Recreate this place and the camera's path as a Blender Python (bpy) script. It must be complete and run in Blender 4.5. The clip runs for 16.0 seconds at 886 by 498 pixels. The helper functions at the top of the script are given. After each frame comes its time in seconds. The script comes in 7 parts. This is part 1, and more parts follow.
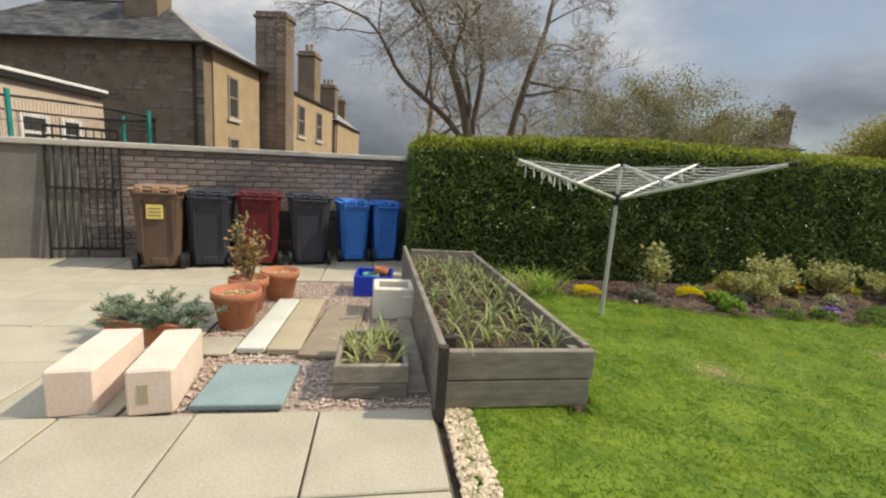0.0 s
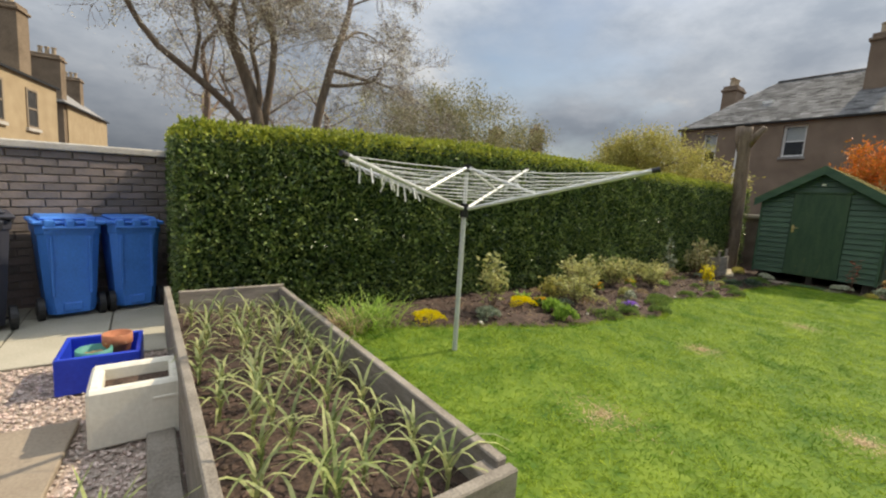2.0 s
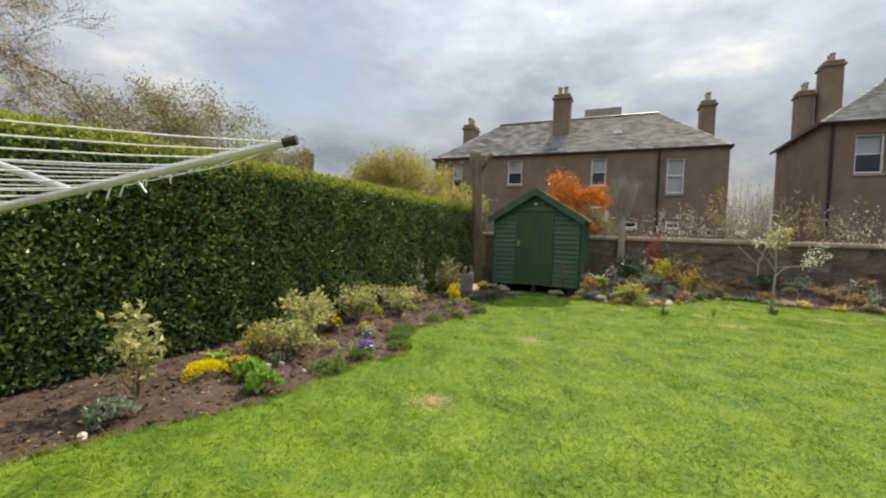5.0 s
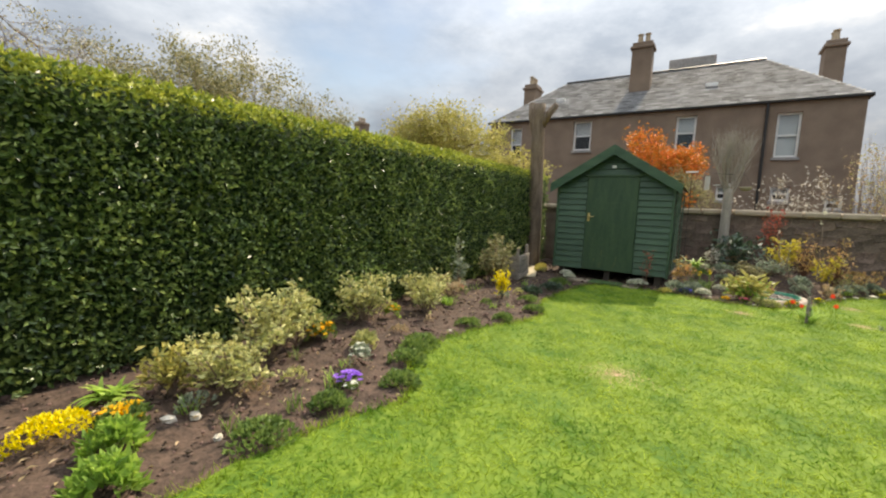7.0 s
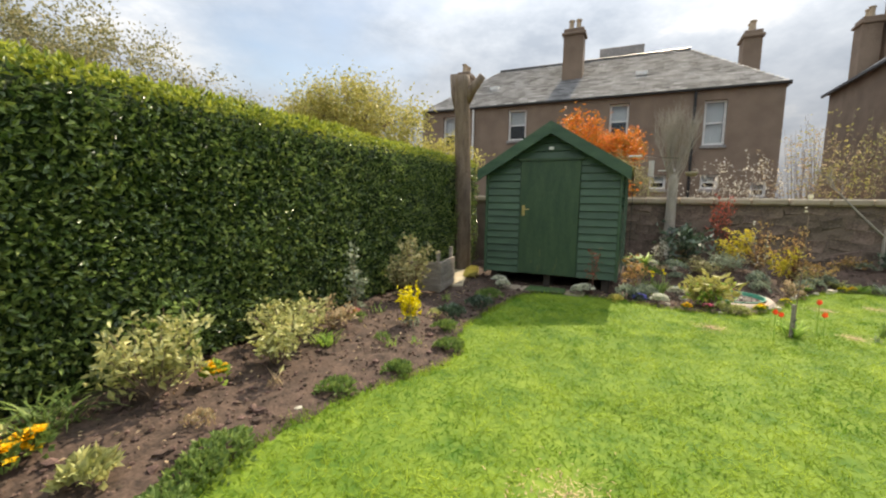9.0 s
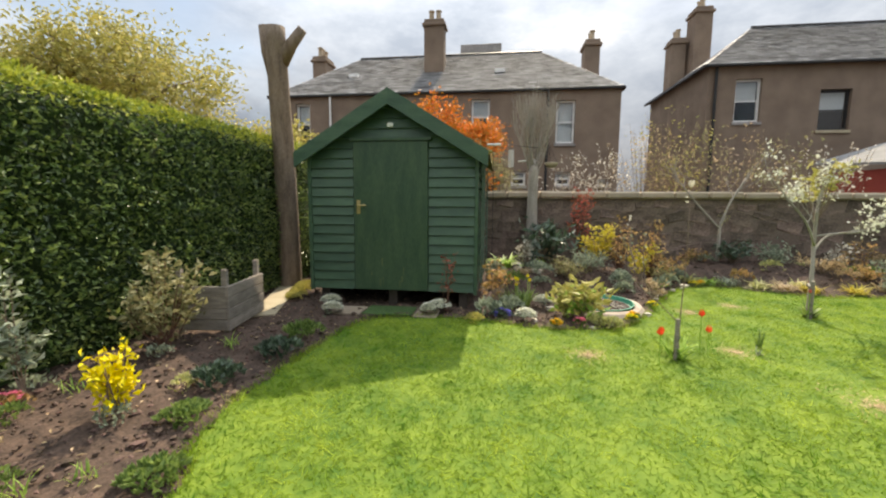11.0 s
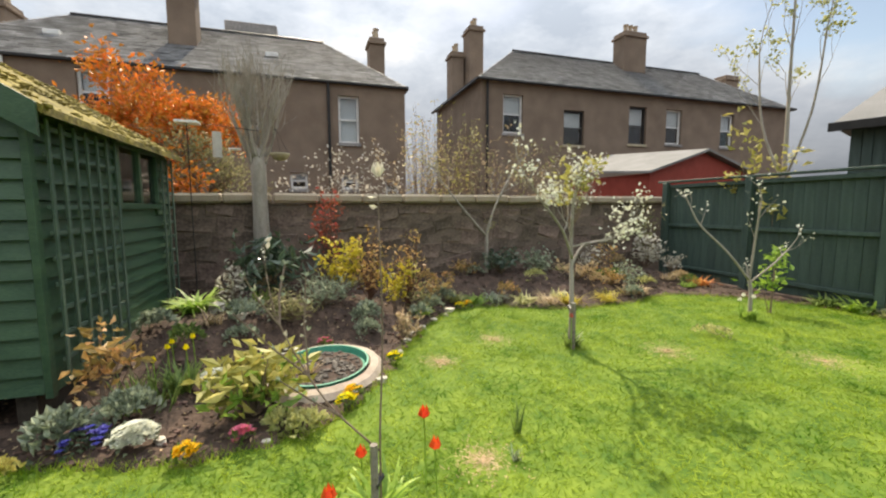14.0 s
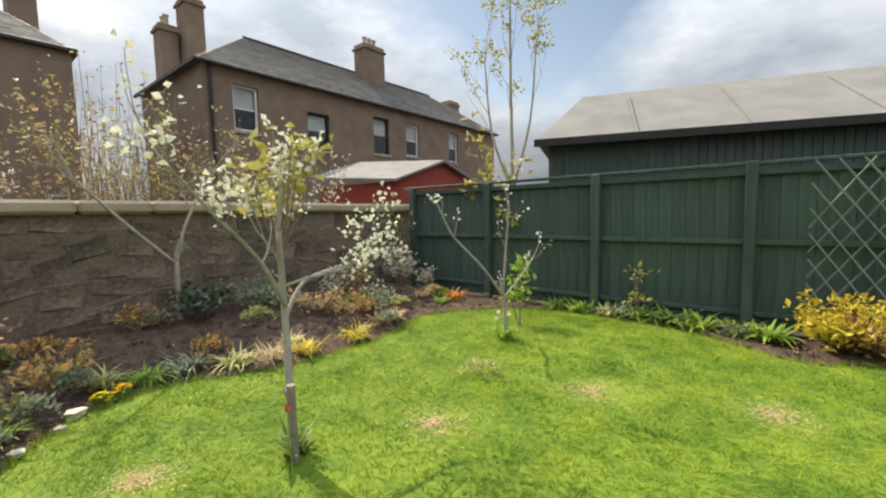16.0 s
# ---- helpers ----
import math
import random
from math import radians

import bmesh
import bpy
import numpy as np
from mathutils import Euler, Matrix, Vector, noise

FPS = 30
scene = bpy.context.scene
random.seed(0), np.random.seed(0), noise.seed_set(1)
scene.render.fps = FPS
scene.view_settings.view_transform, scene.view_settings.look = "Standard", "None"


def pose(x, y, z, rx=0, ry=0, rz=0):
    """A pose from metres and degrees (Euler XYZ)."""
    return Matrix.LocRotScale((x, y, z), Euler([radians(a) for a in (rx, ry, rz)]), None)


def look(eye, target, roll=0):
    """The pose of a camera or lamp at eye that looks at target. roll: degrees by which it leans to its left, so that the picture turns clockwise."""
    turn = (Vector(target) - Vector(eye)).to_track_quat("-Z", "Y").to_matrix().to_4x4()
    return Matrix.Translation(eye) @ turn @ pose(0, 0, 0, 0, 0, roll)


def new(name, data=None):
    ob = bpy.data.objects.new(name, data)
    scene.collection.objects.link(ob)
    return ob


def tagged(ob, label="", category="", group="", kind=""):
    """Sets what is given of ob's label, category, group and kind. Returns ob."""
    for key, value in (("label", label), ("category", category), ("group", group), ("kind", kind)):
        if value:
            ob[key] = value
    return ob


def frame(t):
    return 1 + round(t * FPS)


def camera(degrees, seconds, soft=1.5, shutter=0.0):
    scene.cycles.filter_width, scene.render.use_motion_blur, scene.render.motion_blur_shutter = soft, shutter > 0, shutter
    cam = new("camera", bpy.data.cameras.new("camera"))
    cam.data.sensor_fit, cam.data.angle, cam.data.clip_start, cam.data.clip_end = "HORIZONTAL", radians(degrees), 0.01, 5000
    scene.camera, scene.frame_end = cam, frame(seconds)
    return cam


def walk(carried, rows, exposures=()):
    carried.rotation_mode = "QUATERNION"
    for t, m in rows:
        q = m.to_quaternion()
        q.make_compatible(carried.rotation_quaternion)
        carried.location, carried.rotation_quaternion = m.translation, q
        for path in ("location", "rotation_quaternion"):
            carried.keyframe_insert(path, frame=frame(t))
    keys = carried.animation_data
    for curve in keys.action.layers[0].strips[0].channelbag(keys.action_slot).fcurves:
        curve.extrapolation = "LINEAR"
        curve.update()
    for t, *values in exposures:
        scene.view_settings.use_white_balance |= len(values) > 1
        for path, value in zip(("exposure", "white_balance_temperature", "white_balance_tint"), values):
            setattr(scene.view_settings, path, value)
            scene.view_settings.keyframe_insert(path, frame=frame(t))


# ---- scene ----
cam = camera(94.4, 16.0, 2.2)
METRES, EYE, TILT, LEAN, TURN = 11.92, 1.25, 0.0, 0.0, -9.6
ROWS = [
    (0.0, 0.0, 0.0, 0.0, 0.64, -9.48, -3.82),
    (0.5, 0.0002, 0.0342, -0.0014, -2.88, -11.03, -3.84),
    (1.0, -0.0005, 0.0622, -0.001, -8.7, -11.4, -3.92),
    (1.5, -0.0015, 0.0886, 0.0007, -16.67, -10.07, -3.89),
    (2.0, 0.0028, 0.1, 0.0017, -26.34, -7.18, -3.63),
    (2.5, 0.0095, 0.1024, 0.0018, -35.86, -4.33, -3.1),
    (3.0, 0.0203, 0.1033, 0.0005, -44.31, -2.12, -2.5),
    (3.5, 0.043, 0.1074, 0.0002, -51.22, -1.12, -2.08),
    (4.0, 0.0675, 0.1158, -0.0021, -56.59, -1.14, -1.85),
    (6.5, 0.2333, 0.2009, -0.002, -50.91, -5.23, -2.11),
    (7.0, 0.2636, 0.2169, -0.0034, -47.83, -6.19, -2.27),
    (7.5, 0.2964, 0.2309, -0.0019, -46.83, -6.78, -2.22),
    (8.0, 0.3316, 0.2434, -0.003, -48.06, -6.99, -1.91),
    (8.5, 0.3651, 0.2565, -0.0053, -51.18, -6.83, -1.42),
    (9.0, 0.3993, 0.267, -0.0047, -55.69, -6.56, -0.91),
    (9.5, 0.4361, 0.2766, -0.0058, -60.68, -6.33, -0.53),
    (12.0, 0.6031, 0.2686, -0.0092, -80.41, -6.53, -0.46),
    (12.5, 0.6327, 0.2554, -0.0078, -84.88, -6.25, -0.35),
    (13.0, 0.6621, 0.2427, -0.0094, -89.26, -5.96, -0.18),
    (13.5, 0.687, 0.2281, -0.0078, -93.6, -5.8, -0.0),
    (14.0, 0.7116, 0.2083, -0.008, -98.23, -5.77, 0.18),
    (14.5, 0.7378, 0.1907, -0.0093, -103.38, -5.76, 0.36),
    (15.0, 0.7669, 0.1713, -0.0075, -109.89, -5.67, 0.54),
    (15.5, 0.7936, 0.1504, -0.0092, -118.94, -5.41, 0.8),
    (16.0, 0.8214, 0.1315, -0.0071, -131.08, -4.89, 1.09),
]
walk(cam, [(t, pose(0, 0, EYE, TILT, LEAN, TURN) @ pose(METRES * x, METRES * y, METRES * z, 90 + pitch, roll, yaw)) for t, x, y, z, yaw, pitch, roll in ROWS], [(0.0, 0.45, 7550, 9), (1.5, 0.6, 7650, 9), (4.0, 0.72, 7800, 9), (7.5, 1.15, 7900, 9), (12.0, 1.2, 7900, 10), (16.0, 1.12, 7900, 9)])

# ---- world and sun ----
SUN_TO = Vector((1.0, -0.1, 1.06)).normalized()
world = bpy.data.worlds.new("sky")
scene.world = world
world.use_nodes = True
wn, wl = world.node_tree.nodes, world.node_tree.links
wn.clear()
w_out = wn.new("ShaderNodeOutputWorld")
w_sky = wn.new("ShaderNodeTexSky")
w_sky.sky_type, w_sky.sun_disc = "NISHITA", False
w_sky.sun_elevation = math.asin(SUN_TO.z)
w_sky.sun_rotation = math.atan2(SUN_TO.x, SUN_TO.y)
w_bg = wn.new("ShaderNodeBackground")
w_bg.inputs["Strength"].default_value = 0.08
w_cl = wn.new("ShaderNodeBackground")
w_tc = wn.new("ShaderNodeTexCoord")
w_map = wn.new("ShaderNodeMapping")
w_map.inputs["Scale"].default_value = (1.0, 1.0, 2.2)
w_map.inputs["Location"].default_value = (0.35, 0.1, 0.0)
w_n1 = wn.new("ShaderNodeTexNoise")
w_n1.inputs["Scale"].default_value, w_n1.inputs["Detail"].default_value, w_n1.inputs["Roughness"].default_value = 2.3, 8.0, 0.62
w_r1 = wn.new("ShaderNodeValToRGB")
for i, (p, c) in enumerate([(0.38, (0.21, 0.26, 0.35)), (0.54, (0.32, 0.375, 0.475)), (0.74, (0.60, 0.62, 0.66))]):
    e = w_r1.color_ramp.elements[i] if i < 2 else w_r1.color_ramp.elements.new(p)
    e.position, e.color = p, (*c, 1)
w_n2 = wn.new("ShaderNodeTexNoise")
w_n2.inputs["Scale"].default_value, w_n2.inputs["Detail"].default_value = 1.4, 6.0
w_r2 = wn.new("ShaderNodeValToRGB")
w_r2.color_ramp.elements[0].position, w_r2.color_ramp.elements[1].position = 0.33, 0.47
w_mix = wn.new("ShaderNodeMixShader")
wl.new(w_tc.outputs["Generated"], w_map.inputs["Vector"])
wl.new(w_map.outputs["Vector"], w_n1.inputs["Vector"])
wl.new(w_map.outputs["Vector"], w_n2.inputs["Vector"])
wl.new(w_n1.outputs["Fac"], w_r1.inputs["Fac"])
# an overcast sky is brighter overhead than at the horizon
w_sep = wn.new("ShaderNodeSeparateXYZ")
w_up = wn.new("ShaderNodeMapRange")
w_up.inputs["To Min"].default_value, w_up.inputs["To Max"].default_value = 0.27, 2.7
wl.new(w_tc.outputs["Generated"], w_sep.inputs["Vector"])
wl.new(w_sep.outputs["Z"], w_up.inputs["Value"])
wl.new(w_up.outputs["Result"], w_cl.inputs["Strength"])
# a blue gap in the clouds to the south-east
w_dot = wn.new("ShaderNodeVectorMath")
w_dot.operation = "DOT_PRODUCT"
w_dot.inputs[1].default_value = Vector((0.39, -0.86, 0.33)).normalized()
w_gap = wn.new("ShaderNodeMapRange")
w_gap.inputs["From Min"].default_value, w_gap.inputs["From Max"].default_value = 0.93, 1.0
w_gap.inputs["To Max"].default_value = 0.2
w_sub = wn.new("ShaderNodeMath")
w_sub.operation = "SUBTRACT"
wl.new(w_tc.outputs["Generated"], w_dot.inputs[0])
wl.new(w_dot.outputs["Value"], w_gap.inputs["Value"])
wl.new(w_n2.outputs["Fac"], w_sub.inputs[0])
wl.new(w_gap.outputs["Result"], w_sub.inputs[1])
wl.new(w_sub.outputs[0], w_r2.inputs["Fac"])
wl.new(w_r1.outputs["Color"], w_cl.inputs["Color"])
wl.new(w_sky.outputs["Color"], w_bg.inputs["Color"])
wl.new(w_r2.outputs["Color"], w_mix.inputs["Fac"])
wl.new(w_bg.outputs["Background"], w_mix.inputs[1])
wl.new(w_cl.outputs["Background"], w_mix.inputs[2])
wl.new(w_mix.outputs["Shader"], w_out.inputs["Surface"])

sun = new("sun", bpy.data.lights.new("sun", "SUN"))
sun.data.energy, sun.data.angle, sun.data.color = 2.9, radians(0.6), (1.0, 0.93, 0.82)
sun.matrix_world = look(SUN_TO * 50, (0, 0, 0))


# ---- materials ----
def material(name, colour, other, rough=0.8, scale=8.0, fine=60.0, bump=0.2, metal=0.0, spread=0.0, island=False, spec=0.4, stretch=(1, 1, 1), clear=0.0, through_light=0.0):
    """Two colours mixed by coarse and fine noise, with fine relief; spread varies the value piece by piece."""
    m = bpy.data.materials.new(name)
    m.use_nodes = True
    n, l = m.node_tree.nodes, m.node_tree.links
    b = n["Principled BSDF"]
    b.inputs["Roughness"].default_value, b.inputs["Metallic"].default_value = rough, metal
    b.inputs["Specular IOR Level"].default_value = spec
    tc, mp = n.new("ShaderNodeTexCoord"), n.new("ShaderNodeMapping")
    mp.inputs["Scale"].default_value = stretch
    l.new(tc.outputs["Object"], mp.inputs["Vector"])
    a, c = n.new("ShaderNodeTexNoise"), n.new("ShaderNodeTexNoise")
    a.inputs["Scale"].default_value, a.inputs["Detail"].default_value = scale, 5.0
    c.inputs["Scale"].default_value, c.inputs["Detail"].default_value = fine, 3.0
    for t in (a, c):
        l.new(mp.outputs["Vector"], t.inputs["Vector"])
    mixf = n.new("ShaderNodeMath")
    mixf.operation = "MULTIPLY_ADD"
    mixf.inputs[1].default_value = 0.45
    l.new(c.outputs["Fac"], mixf.inputs[0])
    half = n.new("ShaderNodeMath")
    half.operation = "MULTIPLY"
    half.inputs[1].default_value = 0.55
    l.new(a.outputs["Fac"], half.inputs[0])
    l.new(half.outputs[0], mixf.inputs[2])
    ramp = n.new("ShaderNodeValToRGB")
    ramp.color_ramp.elements[0].position, ramp.color_ramp.elements[1].position = 0.36, 0.64
    ramp.color_ramp.elements[0].color, ramp.color_ramp.elements[1].color = (*colour, 1), (*other, 1)
    l.new(mixf.outputs[0], ramp.inputs["Fac"])
    last = ramp.outputs["Color"]
    if spread:
        rnd = n.new("ShaderNodeNewGeometry").outputs["Random Per Island"] if island else n.new("ShaderNodeObjectInfo").outputs["Random"]
        hsv, mr, mh = n.new("ShaderNodeHueSaturation"), n.new("ShaderNodeMapRange"), n.new("ShaderNodeMapRange")
        mr.inputs["To Min"].default_value, mr.inputs["To Max"].default_value = 1 - spread, 1 + spread
        mh.inputs["To Min"].default_value, mh.inputs["To Max"].default_value = 0.5 + 0.035 * spread, 0.5 - 0.05 * spread
        l.new(rnd, mr.inputs["Value"])
        l.new(rnd, mh.inputs["Value"])
        l.new(mr.outputs["Result"], hsv.inputs["Value"])
        l.new(mh.outputs["Result"], hsv.inputs["Hue"])
        l.new(last, hsv.inputs["Color"])
        last = hsv.outputs["Color"]
    l.new(last, b.inputs["Base Color"])
    if bump:
        bp = n.new("ShaderNodeBump")
        bp.inputs["Strength"].default_value, bp.inputs["Distance"].default_value = bump, 0.02
        l.new(mixf.outputs[0], bp.inputs["Height"])
        l.new(bp.outputs["Normal"], b.inputs["Normal"])
    b.inputs["Coat Weight"].default_value = clear
    if through_light:
        tr = n.new("ShaderNodeBsdfTranslucent")
        l.new(last, tr.inputs["Color"])
        ms = n.new("ShaderNodeMixShader")
        ms.inputs["Fac"].default_value = through_light
        l.new(b.outputs["BSDF"], ms.inputs[1])
        l.new(tr.outputs["BSDF"], ms.inputs[2])
        l.new(ms.outputs["Shader"], n["Material Output"].inputs["Surface"])
    return m


def leaf_mat(name, a, b, spread=0.5, rough=0.5, t=0.3, spec=0.3):
    return material(name, a, b, rough, 5, 40, 0, spread=spread, island=True, through_light=t, spec=spec)


M_SOIL = material("soil", (0.028, 0.018, 0.013), (0.115, 0.074, 0.054), 0.95, 9, 45, 1.0)
M_CLOD = material("soil_clod", (0.05, 0.033, 0.025), (0.15, 0.10, 0.075), 0.95, 12, 90, 0.5, spread=0.45, island=True)
# darker than the blades: shade between them is put into this base colour
M_LAWN = material("lawn", (0.045, 0.112, 0.006), (0.165, 0.235, 0.022), 0.9, 3.2, 17, 0.12)
M_BLADE = material("grass_blade", (0.072, 0.195, 0.010), (0.36, 0.465, 0.058), 0.6, 2.6, 7.0, 0, spread=0.28, island=True, through_light=0.5, spec=0.15)
M_GRAVEL = material("gravel_bed", (0.30, 0.22, 0.18), (0.52, 0.42, 0.35), 0.9, 30, 120, 0.9)
M_PEBBLE = material("pebble", (0.38, 0.29, 0.24), (0.62, 0.52, 0.44), 0.8, 20, 90, 0.2, spread=0.4, island=True)
M_CHIP = material("buff_chipping", (0.45, 0.36, 0.24), (0.66, 0.56, 0.42), 0.8, 20, 90, 0.2, spread=0.35, island=True)
M_SLAB = material("paving_slab", (0.36, 0.33, 0.25), (0.48, 0.44, 0.35), 0.85, 2.5, 70, 0.25, spread=0.07)
M_JOINT = material("paving_joint", (0.10, 0.09, 0.07), (0.18, 0.16, 0.12), 0.95, 10, 60, 0.5)
M_SLATE = material("green_slate", (0.19, 0.275, 0.275), (0.27, 0.36, 0.355), 0.55, 4, 60, 0.25)
M_BUFF = material("buff_stone", (0.36, 0.30, 0.20), (0.46, 0.40, 0.28), 0.85, 4, 70, 0.3)
M_PALE = material("pale_stone", (0.50, 0.52, 0.47), (0.66, 0.67, 0.60), 0.75, 4, 70, 0.2)
M_BROWNSTONE = material("brown_stone", (0.24, 0.19, 0.14), (0.33, 0.27, 0.20), 0.9, 4, 70, 0.3)
M_PINKBLOCK = material("pink_block", (0.64, 0.51, 0.43), (0.78, 0.65, 0.56), 0.9, 4, 60, 0.2)
M_BRICK = material("grey_brown_brick", (0.19, 0.155, 0.14), (0.28, 0.235, 0.215), 0.9, 6, 70, 0.5, spread=0.18)
M_BRICKS = material("grey_brown_bricks", (0.20, 0.155, 0.135), (0.31, 0.25, 0.22), 0.9, 6, 70, 0.5, spread=0.25, island=True)
M_MORTAR = material("mortar", (0.26, 0.225, 0.20), (0.33, 0.295, 0.265), 0.95, 9, 90, 0.4)
M_COPE = material("concrete_cope", (0.44, 0.41, 0.37), (0.58, 0.55, 0.50), 0.9, 5, 70, 0.3)
M_RENDER = material("grey_render", (0.16, 0.145, 0.125), (0.23, 0.21, 0.185), 0.95, 3, 60, 0.4)
M_RUBBLE = material("old_wall_mortar", (0.10, 0.074, 0.058), (0.22, 0.168, 0.132), 0.95, 2.2, 30, 0.9)
M_RSTONE = material("rubble_stone", (0.085, 0.062, 0.048), (0.24, 0.18, 0.14), 0.95, 4, 26, 1.0, spread=0.3)
M_SANDCOPE = material("sandstone_cope", (0.30, 0.24, 0.17), (0.42, 0.35, 0.26), 0.9, 4, 50, 0.5, spread=0.15)
M_GREENWOOD = material("green_painted_wood", (0.028, 0.068, 0.04), (0.06, 0.115, 0.066), 0.42, 3, 40, 0.25, spread=0.12, stretch=(1, 1, 4))
M_DOORWOOD = material("green_painted_door", (0.022, 0.056, 0.032), (0.055, 0.098, 0.05), 0.42, 3, 30, 0.2, stretch=(3, 3, 0.6))
M_DARKGREEN = material("dark_green_fence_paint", (0.034, 0.062, 0.052), (0.072, 0.112, 0.094), 0.6, 3, 40, 0.3, spread=0.14, stretch=(5, 5, 0.6))
M_TRELLIS = material("weathered_green_trellis", (0.045, 0.085, 0.06), (0.09, 0.13, 0.095), 0.8, 6, 50, 0.2)
M_FTRELLIS = material("grey_green_trellis", (0.13, 0.17, 0.15), (0.20, 0.24, 0.21), 0.8, 6, 50, 0.2)
M_MOSS = material("mossy_felt", (0.10, 0.085, 0.03), (0.34, 0.27, 0.06), 0.95, 5, 40, 0.9)
M_BED = material("weathered_timber", (0.17, 0.145, 0.115), (0.34, 0.30, 0.25), 0.9, 3, 50, 0.5, spread=0.15, stretch=(2, 2, 9))
M_DARKBED = material("dark_wet_timber", (0.03, 0.024, 0.018), (0.07, 0.055, 0.042), 0.8, 5, 50, 0.4)
M_TERRA = material("terracotta", (0.36, 0.13, 0.065), (0.50, 0.21, 0.115), 0.75, 6, 50, 0.15)
M_CREAM = material("cream_glazed_stone", (0.68, 0.64, 0.53), (0.80, 0.76, 0.65), 0.55, 6, 50, 0.1)
M_BLUETUB = material("royal_blue_plastic", (0.010, 0.035, 0.42), (0.016, 0.06, 0.55), 0.4, 4, 40, 0.05)
M_TEAL = material("teal_pot", (0.05, 0.22, 0.18), (0.09, 0.30, 0.25), 0.6, 6, 50, 0.1)
M_STRAW = material("dry_straw", (0.36, 0.25, 0.12), (0.55, 0.42, 0.24), 0.9, 20, 80, 0.3, spread=0.3, island=True)
M_ALU = material("grey_aluminium", (0.50, 0.51, 0.50), (0.64, 0.65, 0.63), 0.45, 6, 50, 0.03, metal=0.25)
M_WHITELINE = material("white_line", (0.62, 0.62, 0.60), (0.78, 0.78, 0.76), 0.6, 20, 60, 0)
M_BLACK = material("black_plastic", (0.012, 0.012, 0.013), (0.024, 0.024, 0.025), 0.5, 8, 60, 0.05)
M_IRON = material("black_iron", (0.010, 0.009, 0.008), (0.025, 0.02, 0.017), 0.6, 10, 60, 0.2)
M_BRASS = material("worn_brass", (0.45, 0.34, 0.14), (0.6, 0.48, 0.22), 0.4, 10, 60, 0.05, metal=0.8)
M_WHITE = material("white_paint", (0.66, 0.66, 0.63), (0.80, 0.80, 0.77), 0.6, 6, 60, 0.05)
M_BARK = material("grey_brown_bark", (0.12, 0.088, 0.064), (0.26, 0.20, 0.15), 0.9, 5, 40, 0.9, stretch=(3, 3, 0.7))
M_PALEBARK = material("pale_grey_bark", (0.26, 0.23, 0.19), (0.40, 0.36, 0.31), 0.9, 6, 40, 0.5, stretch=(3, 3, 0.7))
M_TWIG = material("twig", (0.16, 0.11, 0.08), (0.28, 0.21, 0.16), 0.9, 8, 40, 0.2)
M_DARKTWIG = material("dark_red_twig", (0.10, 0.05, 0.035), (0.18, 0.09, 0.06), 0.9, 8, 40, 0.2)
# near-black green: shade deep between the hedge leaves, put into the colour
M_HEDGECORE = material("hedge_core_shade", (0.014, 0.028, 0.007), (0.03, 0.055, 0.012), 0.9, 9, 50, 0.9)
M_HEDGE = leaf_mat("hedge_leaf", (0.06, 0.125, 0.026), (0.20, 0.29, 0.085), 0.8, 0.34, 0.3, 0.65)
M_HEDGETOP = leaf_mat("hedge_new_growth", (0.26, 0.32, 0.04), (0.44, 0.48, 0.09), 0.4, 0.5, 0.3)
M_LGREEN = leaf_mat("bright_green_leaf", (0.20, 0.36, 0.05), (0.36, 0.52, 0.11), 0.4, 0.5, 0.4)
M_GREEN = leaf_mat("mid_green_leaf", (0.11, 0.19, 0.04), (0.22, 0.31, 0.09), 0.45, 0.5, 0.35)
M_GREYGREEN = leaf_mat("grey_green_leaf", (0.20, 0.25, 0.16), (0.38, 0.43, 0.32))
M_DARKLEAF = leaf_mat("dark_evergreen_leaf", (0.035, 0.07, 0.04), (0.10, 0.15, 0.09), 0.5, 0.3, 0.1, 0.6)
M_VARIEG = leaf_mat("cream_and_green_leaf", (0.34, 0.37, 0.11), (0.62, 0.60, 0.28), 0.4)
M_YELLOW = leaf_mat("yellow_leaf", (0.50, 0.42, 0.04), (0.66, 0.56, 0.08), 0.3)
M_CANARY = leaf_mat("canary_yellow_flower", (0.75, 0.62, 0.0), (0.85, 0.74, 0.03), 0.15, 0.6, 0.2)
M_GOLD = leaf_mat("golden_flower", (0.80, 0.42, 0.01), (0.85, 0.58, 0.02), 0.2, 0.6, 0.2)
M_ORANGE = leaf_mat("orange_leaf", (0.50, 0.17, 0.025), (0.72, 0.31, 0.05), 0.4)
M_RED = leaf_mat("red_petal", (0.70, 0.06, 0.02), (0.82, 0.16, 0.03), 0.2)
M_PINK = leaf_mat("pink_flower", (0.55, 0.10, 0.16), (0.70, 0.20, 0.26), 0.3)
M_PURPLE = leaf_mat("purple_flower", (0.30, 0.11, 0.62), (0.48, 0.22, 0.82), 0.3)
M_BLUEFL = leaf_mat("blue_violet_flower", (0.05, 0.05, 0.30), (0.12, 0.10, 0.45), 0.3)
M_BLOSSOM = leaf_mat("white_blossom", (0.70, 0.70, 0.56), (0.84, 0.84, 0.72), 0.12, 0.6, 0.25)
M_OLIVE = leaf_mat("olive_leaf", (0.22, 0.22, 0.09), (0.40, 0.38, 0.19), 0.5)
M_SPRING = leaf_mat("spring_yellow_green_leaf", (0.36, 0.345, 0.08), (0.56, 0.51, 0.17), 0.35)
M_BUD = leaf_mat("pale_pinkish_bud", (0.52, 0.49, 0.40), (0.70, 0.66, 0.56), 0.3)
